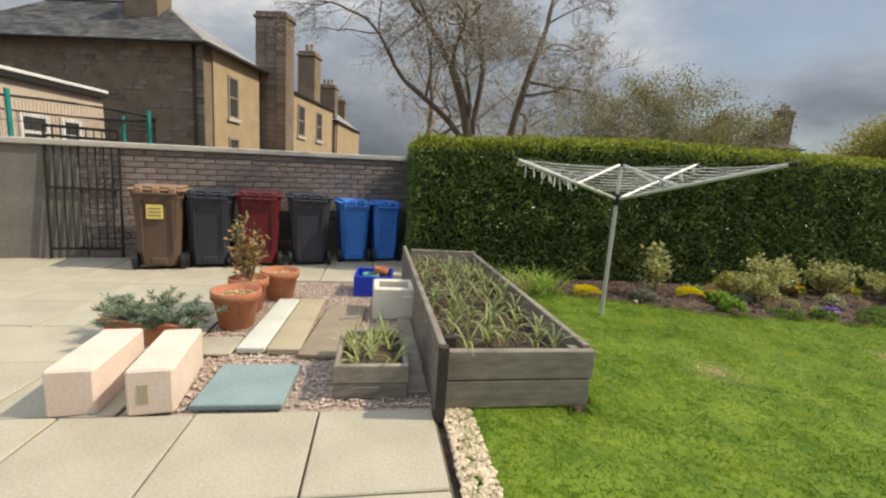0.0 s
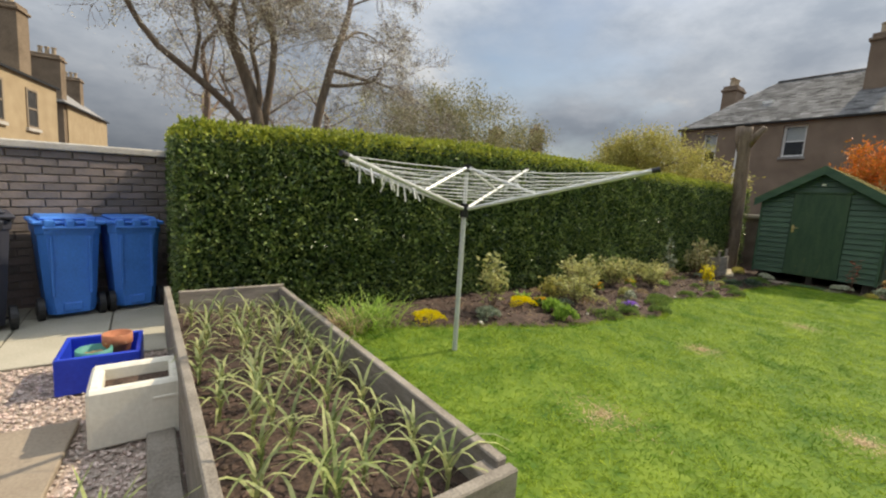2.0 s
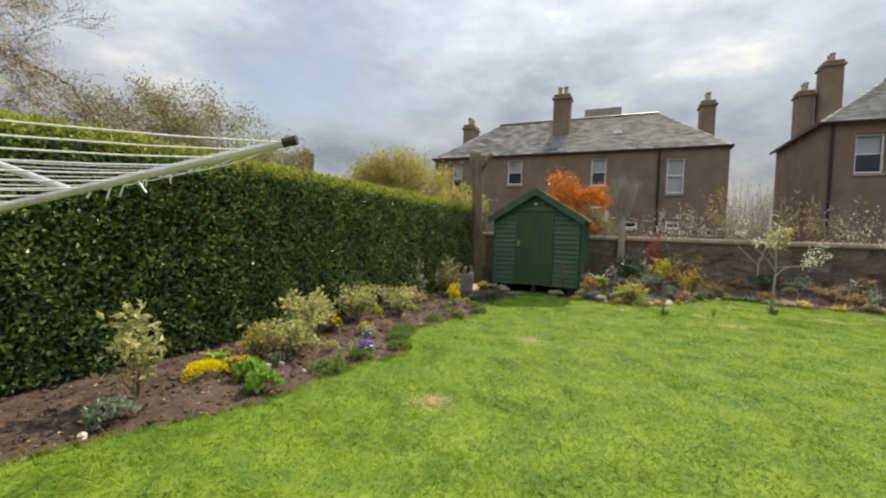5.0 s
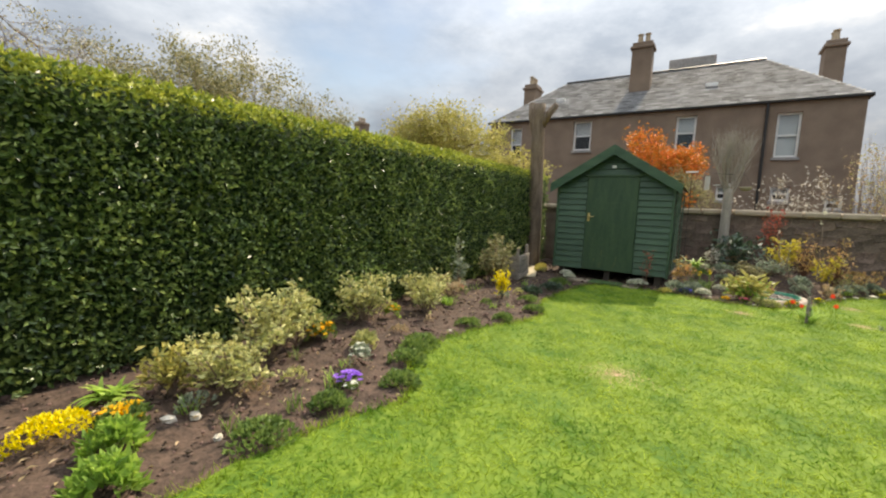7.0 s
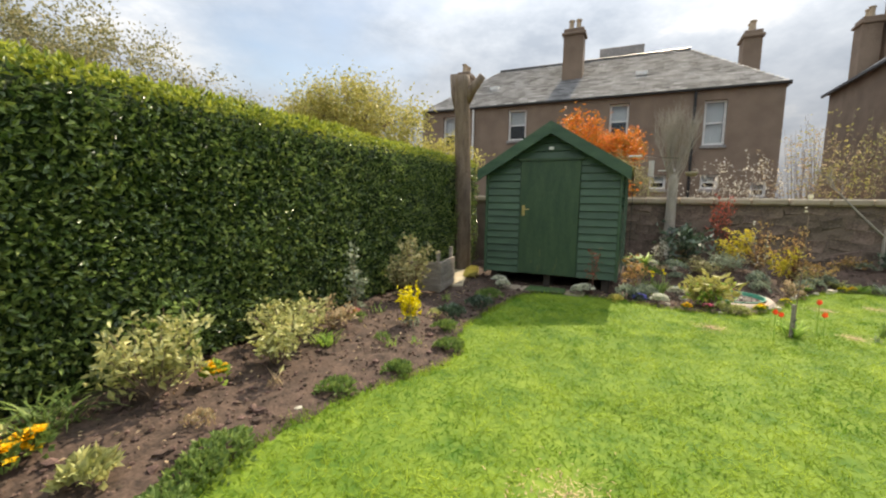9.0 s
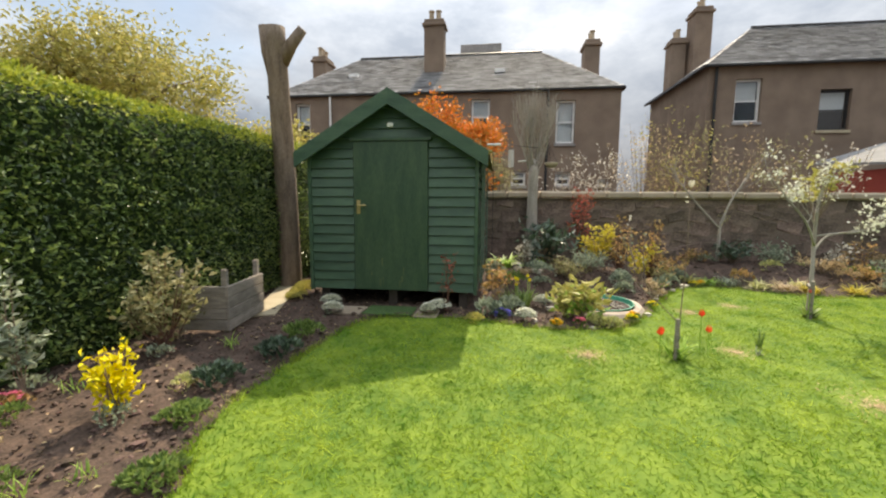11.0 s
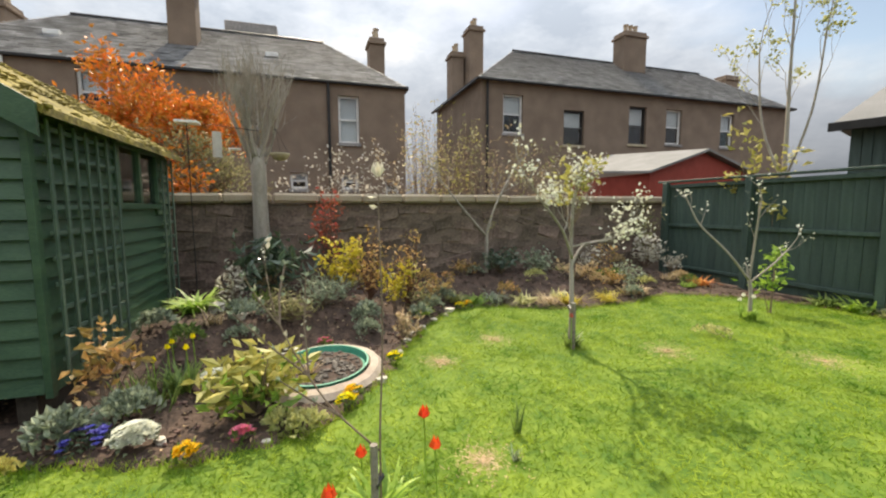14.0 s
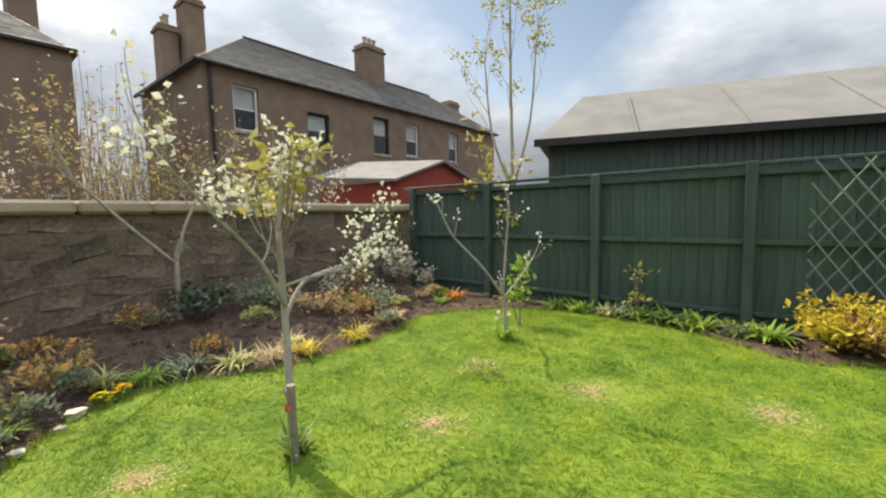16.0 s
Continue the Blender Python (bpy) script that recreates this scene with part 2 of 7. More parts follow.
M_COPPER = leaf_mat("coppery_leaf", (0.36, 0.22, 0.07), (0.56, 0.40, 0.16), 0.5)
M_RUST = leaf_mat("rust_red_leaf", (0.30, 0.07, 0.04), (0.44, 0.13, 0.07), 0.4)
M_TAN = leaf_mat("tan_grass", (0.36, 0.27, 0.14), (0.56, 0.44, 0.26), 0.35)
M_GARLIC = leaf_mat("garlic_leaf", (0.17, 0.24, 0.07), (0.40, 0.42, 0.20), 0.4)
M_FERN = leaf_mat("blue_green_conifer", (0.17, 0.25, 0.17), (0.32, 0.40, 0.29), 0.4)
M_STONE = material("edging_stone", (0.42, 0.38, 0.30), (0.66, 0.61, 0.52), 0.9, 7, 60, 0.4, spread=0.25)
M_PONDRIM = material("pond_rim_stone", (0.30, 0.24, 0.185), (0.44, 0.37, 0.30), 0.9, 7, 60, 0.4)
M_PONDLINER = material("green_pond_liner", (0.03, 0.22, 0.14), (0.06, 0.32, 0.21), 0.5, 5, 40, 0.1)
M_HARL = material("brown_harled_wall", (0.165, 0.120, 0.088), (0.25, 0.188, 0.14), 0.95, 1.2, 30, 0.5)
M_LEFTSTONE = material("brown_sandstone_wall", (0.17, 0.125, 0.085), (0.28, 0.215, 0.15), 0.95, 1.5, 18, 0.6)
M_BLOCKSTONE = material("dressed_block", (0.15, 0.12, 0.09), (0.30, 0.245, 0.19), 0.95, 3, 30, 0.5, spread=0.3)
M_BUFFHARL = material("buff_harled_wall", (0.36, 0.27, 0.165), (0.46, 0.36, 0.23), 0.95, 1.5, 40, 0.3)
M_PINKHARL = material("beige_harled_wall", (0.50, 0.41, 0.33), (0.60, 0.50, 0.41), 0.95, 2, 40, 0.3)
M_ROOF = material("grey_slate_roof", (0.15, 0.145, 0.14), (0.36, 0.34, 0.32), 0.7, 1.2, 14, 0.5)
M_ROOFSLATE = material("roof_slate", (0.13, 0.13, 0.13), (0.33, 0.325, 0.315), 0.85, 2, 20, 0.4, spread=0.55, island=True, spec=0.2)
M_FELT = material("grey_felt_roof", (0.17, 0.168, 0.16), (0.25, 0.247, 0.238), 0.9, 1.5, 60, 0.3)
M_GUTTER = material("dark_gutter", (0.012, 0.012, 0.012), (0.03, 0.028, 0.026), 0.5, 8, 50, 0.1)
M_REDWALL = material("red_painted_boards", (0.24, 0.035, 0.022), (0.33, 0.06, 0.04), 0.7, 3, 40, 0.2)
M_POT = material("buff_chimney_pot", (0.36, 0.28, 0.19), (0.48, 0.39, 0.28), 0.9, 6, 40, 0.2)
M_REDPOT = material("red_chimney_pot", (0.30, 0.06, 0.04), (0.40, 0.10, 0.07), 0.9, 6, 40, 0.2)
M_BLIND = material("pale_window_blind", (0.55, 0.58, 0.56), (0.66, 0.69, 0.67), 0.9, 3, 40, 0.05)
# near-black colour that paints in the darkness of unlit rooms
M_ROOM = material("unlit_room_dark", (0.03, 0.03, 0.032), (0.06, 0.06, 0.06), 0.9, 3, 40, 0)
M_NET = material("trampoline_net", (0.015, 0.016, 0.018), (0.03, 0.032, 0.035), 0.9, 8, 40, 0)
M_TURQ = material("turquoise_foam", (0.01, 0.22, 0.19), (0.02, 0.32, 0.27), 0.6, 6, 40, 0)
M_WATERPOT = material("dark_wet_stones", (0.018, 0.015, 0.012), (0.075, 0.06, 0.048), 0.5, 25, 90, 0.6)
M_YLABEL = material("yellow_paper_label", (0.70, 0.55, 0.12), (0.78, 0.64, 0.2), 0.7, 20, 60, 0)
M_GLASS = bpy.data.materials.new("window_glass")
M_GLASS.use_nodes = True
gp = M_GLASS.node_tree.nodes["Principled BSDF"]
gp.inputs["Transmission Weight"].default_value, gp.inputs["Roughness"].default_value, gp.inputs["IOR"].default_value = 1.0, 0.02, 1.45


# ---- mesh tools ----
RNG = random.Random(7)


class Geo:
    """Collects vertices and faces for one mesh."""

    def __init__(self):
        self.v, self.f = [], []

    def add(self, vs, fs):
        k = len(self.v)
        self.v.extend(tuple(p) for p in vs)
        self.f.extend(tuple(i + k for i in q) for q in fs)
        return self

    def box(self, a, b, m=None, c=0.0):
        """A box between two corners, its edges chamfered by c, moved by the matrix m."""
        (x0, y0, z0), (x1, y1, z1) = a, b
        if not c:
            vs = [(x, y, z) for x in (x0, x1) for y in (y0, y1) for z in (z0, z1)]
            fs = [(0, 1, 3, 2), (4, 6, 7, 5), (0, 4, 5, 1), (2, 3, 7, 6), (0, 2, 6, 4), (1, 5, 7, 3)]
        else:
            vs, fs, idx = [], [], {}
            lo, hi = (x0, y0, z0), (x1, y1, z1)
            for sx in (0, 1):
                for sy in (0, 1):
                    for sz in (0, 1):
                        s = (sx, sy, sz)
                        for ax in range(3):
                            p = [(lo[i] if s[i] == 0 else hi[i]) for i in range(3)]
                            for i in range(3):
                                if i != ax:
                                    p[i] += c if s[i] == 0 else -c
                            idx[s, ax] = len(vs)
                            vs.append(p)
            for ax in range(3):
                u, w = [(1, 2), (2, 0), (0, 1)][ax]
                for side in (0, 1):
                    q = []
                    for su, sw in ((0, 0), (1, 0), (1, 1), (0, 1)):
                        s = [0, 0, 0]
                        s[ax], s[u], s[w] = side, su, sw
                        q.append(idx[tuple(s), ax])
                    fs.append(tuple(q) if side else tuple(reversed(q)))
                for su in (0, 1):
                    for sw in (0, 1):
                        q = []
                        for e, f in ((0, u), (1, u), (1, w), (0, w)):
                            s = [0, 0, 0]
                            s[ax], s[u], s[w] = e, su, sw
                            q.append(idx[tuple(s), f])
                        fs.append(tuple(q) if su == sw else tuple(reversed(q)))
            for s in [(a1, b1, c1) for a1 in (0, 1) for b1 in (0, 1) for c1 in (0, 1)]:
                q = (idx[s, 0], idx[s, 1], idx[s, 2])
                fs.append(q if sum(s) % 2 else tuple(reversed(q)))
        if m is not None:
            vs = [m @ Vector(p) for p in vs]
        return self.add(vs, fs)

    def tube(self, pts, radii, n=6, cap=True):
        pts = [Vector(p) for p in pts]
        vs, fs = [], []
        for i, p in enumerate(pts):
            d = (pts[min(i + 1, len(pts) - 1)] - pts[max(i - 1, 0)])
            d = d.normalized() if d.length > 1e-6 else Vector((0, 0, 1))
            u = d.cross(Vector((0.31, 0.95, 0.02)) if abs(d.x) > abs(d.y) else Vector((0.95, 0.31, 0.02))).normalized()
            w = d.cross(u)
            r = radii[i] if isinstance(radii, (list, tuple)) else radii
            vs += [p + (u * math.cos(2 * math.pi * k / n) + w * math.sin(2 * math.pi * k / n)) * r for k in range(n)]
        for i in range(len(pts) - 1):
            for k in range(n):
                fs.append((i * n + k, i * n + (k + 1) % n, (i + 1) * n + (k + 1) % n, (i + 1) * n + k))
        if cap:
            fs.append(tuple(reversed(range(n))))
            fs.append(tuple(range((len(pts) - 1) * n, len(pts) * n)))
        return self.add(vs, fs)

    def lathe(self, profile, n=24, centre=(0, 0, 0), sx=1.0, sy=1.0):
        vs, fs = [], []
        for r, z in profile:
            vs += [(centre[0] + sx * r * math.cos(2 * math.pi * k / n), centre[1] + sy * r * math.sin(2 * math.pi * k / n), centre[2] + z) for k in range(n)]
        for i in range(len(profile) - 1):
            for k in range(n):
                fs.append((i * n + k, i * n + (k + 1) % n, (i + 1) * n + (k + 1) % n, (i + 1) * n + k))
        fs.append(tuple(reversed(range(n))))
        fs.append(tuple(range((len(profile) - 1) * n, len(profile) * n)))
        return self.add(vs, fs)

    def leaf(self, p, d, length, width, up=None, fold=0.25):
        """A leaf of two halves folded along its rib, from p along d."""
        d = Vector(d).normalized()
        up = Vector(up) if up is not None else Vector((RNG.gauss(0, 1), RNG.gauss(0, 1), RNG.gauss(0, 1)))
        s = d.cross(up)
        if s.length < 1e-4:
            s = d.cross(Vector((0.3, 0.9, 0.1)))
        s.normalize()
        nrm = s.cross(d)
        p = Vector(p)
        mid = p + d * length * 0.5
        return self.add([p, mid + s * width * 0.5 + nrm * width * fold, p + d * length - nrm * length * 0.12, mid - s * width * 0.5 + nrm * width * fold], [(0, 1, 2), (0, 2, 3)])

    def blade(self, p, d, length, width, droop=0.4):
        """A strap leaf that arches over, four segments long."""
        p, d = Vector(p), Vector(d).normalized()
        s = d.cross(Vector((0, 0, 1)))
        s = s.normalized() if s.length > 1e-3 else Vector((1, 0, 0))
        out = Vector((d.x, d.y, 0))
        out = out.normalized() if out.length > 1e-3 else Vector((1, 0, 0))
        vs = []
        for i in range(5):
            t = i / 4
            q = p + d * length * t + (out * 0.35 - Vector((0, 0, 1))) * droop * length * t * t
            w = width * (1 - 0.9 * t * t) * 0.5
            vs += [q - s * w, q + s * w]
        return self.add(vs, [(2 * i, 2 * i + 1, 2 * i + 3, 2 * i + 2) for i in range(4)])

    def stone(self, c, sx, sy, sz, rough=0.18):
        """A rounded uneven lump (a jittered octahedron cut once)."""
        t = RNG.random() * 6.28
        ca, sa = math.cos(t), math.sin(t)
        vs = []
        for z, r, n in ((-1, 0.0, 1), (-0.55, 0.83, 5), (0.45, 0.88, 5), (1, 0.0, 1)):
            for k in range(n):
                a = 6.2832 * k / 5 + (0.6 if z > 0 else 0)
                j = 1 + RNG.uniform(-rough, rough)
                x, y = r * math.cos(a) * sx * j, r * math.sin(a) * sy * j
                vs.append((c[0] + ca * x - sa * y, c[1] + sa * x + ca * y, c[2] + z * sz * j))
        fs = [(0, 1 + (k + 1) % 5, 1 + k) for k in range(5)] + [(1 + k, 1 + (k + 1) % 5, 6 + (k + 1) % 5, 6 + k) for k in range(5)] + [(11, 6 + k, 6 + (k + 1) % 5) for k in range(5)]
        return self.add(vs, fs)

    def mesh(self, name, mat, smooth=False):
        me = bpy.data.meshes.new(name)
        me.from_pydata(self.v, [], self.f)
        me.materials.append(mat)
        if smooth:
            me.polygons.foreach_set("use_smooth", [True] * len(me.polygons))
        me.update()
        return me


def part(name, geo, mat, parent=None, label="", smooth=False):
    ob = new(name, geo.mesh(name, mat, smooth))
    ob.parent = parent
    if label:
        ob["label"] = label
    return ob


def piece(name, me, parent, m):
    """One of many alike pieces on a shared mesh."""
    ob = new(name, me)
    ob.parent = parent
    ob.matrix_basis = m
    return ob


def thing(name, m, label, category, group=""):
    ob = new(name)
    ob.empty_display_size = 0.1
    ob.matrix_basis = m if isinstance(m, Matrix) else pose(*m)
    return tagged(ob, label, category, group)


def setting(name, geo, mat, label="", category="", smooth=False):
    return tagged(part(name, geo, mat, None, "", smooth), label, category, "", "structure")


def gz(x):
    """The garden falls slightly from the patio to the far wall."""
    return -0.009 * min(max(x, 0.0), 16.0)


def smooth_line(pts, steps=6, closed=True):
    n, out = len(pts), []
    for i in range(n if closed else n - 1):
        p = [Vector(pts[(i + k) % n] if closed else pts[min(max(i + k, 0), n - 1)]) for k in (-1, 0, 1, 2)]
        for s in range(steps):
            t = s / steps
            out.append(0.5 * (2 * p[1] + (p[2] - p[0]) * t + (2 * p[0] - 5 * p[1] + 4 * p[2] - p[3]) * t * t + (3 * p[1] - p[0] - 3 * p[2] + p[3]) * t ** 3))
    return out


def inside(x, y, poly):
    hit, j = False, len(poly) - 1
    for i in range(len(poly)):
        if (poly[i][1] > y) != (poly[j][1] > y) and x < (poly[j][0] - poly[i][0]) * (y - poly[i][1]) / (poly[j][1] - poly[i][1]) + poly[i][0]:
            hit = not hit
        j = i
    return hit


def rdir(up=0.3, spread=1.0):
    return Vector((RNG.gauss(0, spread), RNG.gauss(0, spread), up + RNG.gauss(0, 0.5 * spread))).normalized()


# ---- ground, lawn, paving ----
g = Geo()
xs = [-900, -300, -100, -40, -15, -5, 0, 2, 4, 6, 8, 10, 12, 14, 16, 25, 50, 120, 400, 1200]
ys = [-900, -300, -100, -40, -15, -8, -4, 0, 4, 8, 15, 40, 120, 400, 1200]
g.add([(x, y, gz(x) - 0.03) for x in xs for y in ys], [(i * len(ys) + j, (i + 1) * len(ys) + j, (i + 1) * len(ys) + j + 1, i * len(ys) + j + 1) for i in range(len(xs) - 1) for j in range(len(ys) - 1)])
ground = setting("ground", g, M_SOIL, "bare brown garden soil", "ground")

LAWN = smooth_line([(0.52, -5.3), (0.52, 1.98), (1.32, 2.0), (1.34, 4.5), (2.78, 4.31), (3.9, 3.84), (5.02, 3.74), (5.6, 3.57), (6.3, 4.02), (7.2, 3.92), (8.25, 3.57), (8.9, 3.82),
                    (10.4, 3.75), (11.12, 3.5), (11.18, 2.5), (10.98, 1.6), (11.3, 0.82), (12.7, 0.02), (13.6, -0.85), (13.15, -1.9), (13.1, -3.0), (13.35, -4.0), (12.3, -5.0), (10.75, -4.95), (9.8, -4.42), (9.2, -4.62), (7.0, -5.3)], 5)
g = Geo()
lx0, ly0, cell = 0.4, -5.4, 0.06
vid = {}
for i in range(224):
    for j in range(172):
        cx, cy = lx0 + (i + 0.5) * cell, ly0 + (j + 0.5) * cell
        if inside(cx, cy, LAWN):
            q = []
            for a, b in ((i, j), (i + 1, j), (i + 1, j + 1), (i, j + 1)):
                if (a, b) not in vid:
                    x, y = lx0 + a * cell, ly0 + b * cell
                    vid[a, b] = len(g.v)
                    g.v.append((x + RNG.uniform(-0.02, 0.02), y + RNG.uniform(-0.02, 0.02), gz(x) + 0.012 * noise.noise((x * 1.3, y * 1.3, 0)) - 0.004))
                q.append(vid[a, b])
            g.f.append(tuple(q))
lawn = setting("lawn", g, M_LAWN, "mown green lawn with a few yellowed patches", "lawn", True)
PATCHES = [(2.55, 2.5, 0.2), (4.6, 2.75, 0.16), (6.9, 2.5, 0.2), (9.65, -0.1, 0.22), (10.3, 1.5, 0.13), (11.9, 0.05, 0.12), (11.5, -1.9, 0.2), (10.9, -2.9, 0.22), (9.9, -3.2, 0.2), (10.55, 0.25, 0.12), (12.3, -0.6, 0.16), (3.7, 1.5, 0.15)]
g = Geo()
LAWN_XY = [(p.x, p.y) for p in LAWN]
count = 0
while count < 380000:
    x, y = RNG.uniform(0.5, 13.7), RNG.uniform(-5.3, 4.6)
    if y < -3.2 and x < 7 or y < -2 and x < 4:
        continue
    count += 1
    if not inside(x, y, LAWN_XY):
        continue
    thin = min(((x - a) ** 2 + (y - b) ** 2) / (r * r) for a, b, r in PATCHES)
    if thin < 1.6 and RNG.random() > 0.15 + 0.4 * thin:
        continue
    tuft = 0.75 + 0.5 * noise.noise((x * 2.2, y * 2.2, 3))
    h = RNG.uniform(0.012, 0.036) * tuft
    a = RNG.random() * 6.283
    w = RNG.uniform(0.0028, 0.0055)
    z = gz(x) + 0.012 * noise.noise((x * 1.3, y * 1.3, 0)) - 0.002
    lx, ly = RNG.gauss(0, 2.0) * h, RNG.gauss(0, 2.0) * h
    g.add([(x - w * math.cos(a), y - w * math.sin(a), z - 0.006), (x + w * math.cos(a), y + w * math.sin(a), z - 0.006), (x + lx, y + ly, z + h)], [(0, 1, 2)])
for a, b in zip(LAWN_XY, LAWN_XY[1:] + LAWN_XY[:1]):
    for k in range(int(math.hypot(b[0] - a[0], b[1] - a[1]) * 320)):
        u = RNG.random()
        x, y = a[0] + (b[0] - a[0]) * u + RNG.gauss(0, 0.022), a[1] + (b[1] - a[1]) * u + RNG.gauss(0, 0.022)
        h, w, z, c = RNG.uniform(0.025, 0.06), RNG.uniform(0.002, 0.004), gz(x), RNG.random() * 6.283
        g.add([(x - w * math.cos(c), y - w * math.sin(c), z - 0.02), (x + w * math.cos(c), y + w * math.sin(c), z - 0.02), (x + RNG.gauss(0, 0.6) * h, y + RNG.gauss(0, 0.6) * h, z + h)], [(0, 1, 2)])
tagged(part("grass", g, M_BLADE, None), "short mown green grass blades", "grass", "", "stuff")
g = Geo()
for a, b, r in PATCHES:
    for k in range(520):
        t, q = RNG.random() * 6.283, r * abs(RNG.gauss(0, 0.75))
        x, y = a + q * math.cos(t), b + q * math.sin(t)
        g.blade((x, y, gz(x) + 0.002), (RNG.gauss(0, 1), RNG.gauss(0, 1), 0.3), RNG.uniform(0.012, 0.035), 0.004, 0.2)
tagged(part("dry_grass", g, M_STRAW, None), "dry straw-coloured thatch in worn lawn patches", "grass", "", "stuff")

g = Geo()
g.box((-7.5, -3.0, -0.028), (0.36, 2.08, -0.012))
g.box((-7.5, 2.08, -0.028), (-1.22, 6.9, -0.012))
g.box((-1.22, 4.78, -0.028), (0.75, 6.9, -0.012))
patio_bed = setting("patio", g, M_JOINT, "concrete slab patio with dark open joints", "patio")
g = Geo().box((-1.22, 2.08, -0.028), (0.46, 4.78, -0.01))
gravel = setting("gravel_bed", g, M_GRAVEL, "pinkish gravel bed beside the patio", "gravel")
g = Geo()
for k in range(9000):
    x, y, s = RNG.uniform(-1.2, 0.44), RNG.uniform(2.1, 4.76), RNG.uniform(0.006, 0.014)
    g.stone((x, y, 0.0), s, s * 0.8, s * 0.55)
tagged(part("gravel", g, M_PEBBLE, None), "pinkish grey loose gravel", "gravel", "", "stuff")
g = Geo().box((0.40, -2.5, -0.03), (0.53, 2.02, -0.012))
setting("gravel_strip", g, M_GRAVEL, "narrow gravel strip between patio and lawn", "gravel")
g = Geo()
for k in range(2300):
    x, y, s = RNG.uniform(0.40, 0.56), RNG.uniform(-0.4, 2.06), RNG.uniform(0.010, 0.022)
    g.stone((x, y, 0.0), s, s * 0.8, s * 0.55)
tagged(part("chippings", g, M_CHIP, None), "buff stone chippings along the lawn edge", "gravel", "", "stuff")

# ---- raised bed and vegetable planter ----
def raised_bed():
    t = thing("raised_bed", (0.40, 2.06, 0), "weathered grey timber raised bed full of garlic", "raised bed")
    W, L, H = 0.87, 2.95, 0.34
    m1 = Geo().box((0, 0, 0), (W, 0.045, 0.165), None, 0.006)
    part("front_board", m1, M_BED, t)
    part("front_board", Geo().box((0, 0, 0.17), (W + 0.012, 0.05, H), None, 0.006), M_BED, t)
    part("back_board", Geo().box((0.05, L, 0), (W, L + 0.045, H + 0.04), None, 0.006), M_BED, t)
    part("side_board", Geo().box((W - 0.045, 0.052, 0), (W, L - 0.002, 0.165), None, 0.006), M_BED, t)
    part("side_board", Geo().box((W - 0.045, 0.052, 0.17), (W + 0.004, L - 0.002, H + 0.02), None, 0.006), M_BED, t)
    part("tall_side_board", Geo().box((-0.045, -0.06, 0), (-0.003, L + 0.15, 0.40), None, 0.006), M_BED, t, "taller grey side board with a dark end")
    part("corner_post", Geo().box((-0.05, -0.115, -0.01), (0.0, -0.062, 0.41), None, 0.004), M_DARKBED, t)
    part("corner_post", Geo().box((0.0, 0.052, 0.0), (0.07, 0.12, 0.40), None, 0.004), M_DARKBED, t)
    part("corner_post", Geo().box((W - 0.115, 0.052, 0.0), (W - 0.047, 0.12, H - 0.01), None, 0.004), M_BED, t)
    part("soil", Geo().box((0.002, 0.051, 0.0), (W - 0.047, L - 0.001, 0.2)), M_SOIL, t)
    g = Geo()
    for k in range(900):
        s = RNG.uniform(0.008, 0.022)
        g.stone((RNG.uniform(0.02, W - 0.07), RNG.uniform(0.08, L - 0.05), 0.2), s, s, s * 0.7)
    tagged(part("soil_clods", g, M_CLOD, t), "", "", "", "stuff")
    for i in range(4):
        for j in range(11):
            g = Geo()
            x, y = 0.12 + i * 0.19 + RNG.gauss(0, 0.035), 0.2 + j * 0.225 + RNG.gauss(0, 0.045)
            a0 = RNG.random() * 6.28
            h = RNG.uniform(0.55, 0.9)
            g.tube([(x, y, 0.19), (x + 0.01, y, 0.30)], [0.008, 0.006], 5)
            for k in range(10):
                a = a0 + k * 2.4
                zs = 0.23 + 0.012 * k
                g.blade((x, y, zs), (0.5 * math.cos(a), 0.5 * math.sin(a), 1.1), 0.42 * h * RNG.uniform(0.6, 1.2), 0.016, RNG.uniform(0.35, 0.95))
            part("garlic_plant", g, M_GARLIC, t)
    return t


raised_bed()


def wooden_planter():
    t = thing("wooden_planter", (-0.20, 2.19, 0), "small weathered wooden crate planted with garlic", "planter")
    W, L, H = 0.42, 0.56, 0.20
    part("front_board", Geo().box((0, 0, 0.0), (W, 0.035, 0.09), None, 0.005), M_BED, t)
    part("front_board", Geo().box((0, -0.004, 0.095), (W, 0.033, H), None, 0.005), M_BED, t)
    part("panel", Geo().box((0.1, -0.012, 0.04), (W - 0.1, -0.005, 0.075), None, 0.002), M_BED, t)
    part("back_board", Geo().box((0, L - 0.03, 0), (W, L, H), None, 0.005), M_BED, t)
    part("side_board", Geo().box((0, 0.037, 0), (0.03, L - 0.032, H), None, 0.005), M_BED, t)
    part("side_board", Geo().box((W - 0.03, 0.037, 0), (W, L - 0.032, H), None, 0.005), M_BED, t)
    part("soil", Geo().box((0.031, 0.038, 0), (W - 0.031, L - 0.033, 0.15)), M_SOIL, t)
    for k in range(15):
        g = Geo()
        x, y = RNG.uniform(0.06, W - 0.06), RNG.uniform(0.08, L - 0.08)
        for q in range(7):
            a = RNG.random() * 6.28
            g.blade((x, y, 0.14), (0.45 * math.cos(a), 0.45 * math.sin(a), 1.0), RNG.uniform(0.18, 0.36), 0.014, RNG.uniform(0.2, 0.8))
        part("garlic_plant", g, M_GARLIC, t)


wooden_planter()

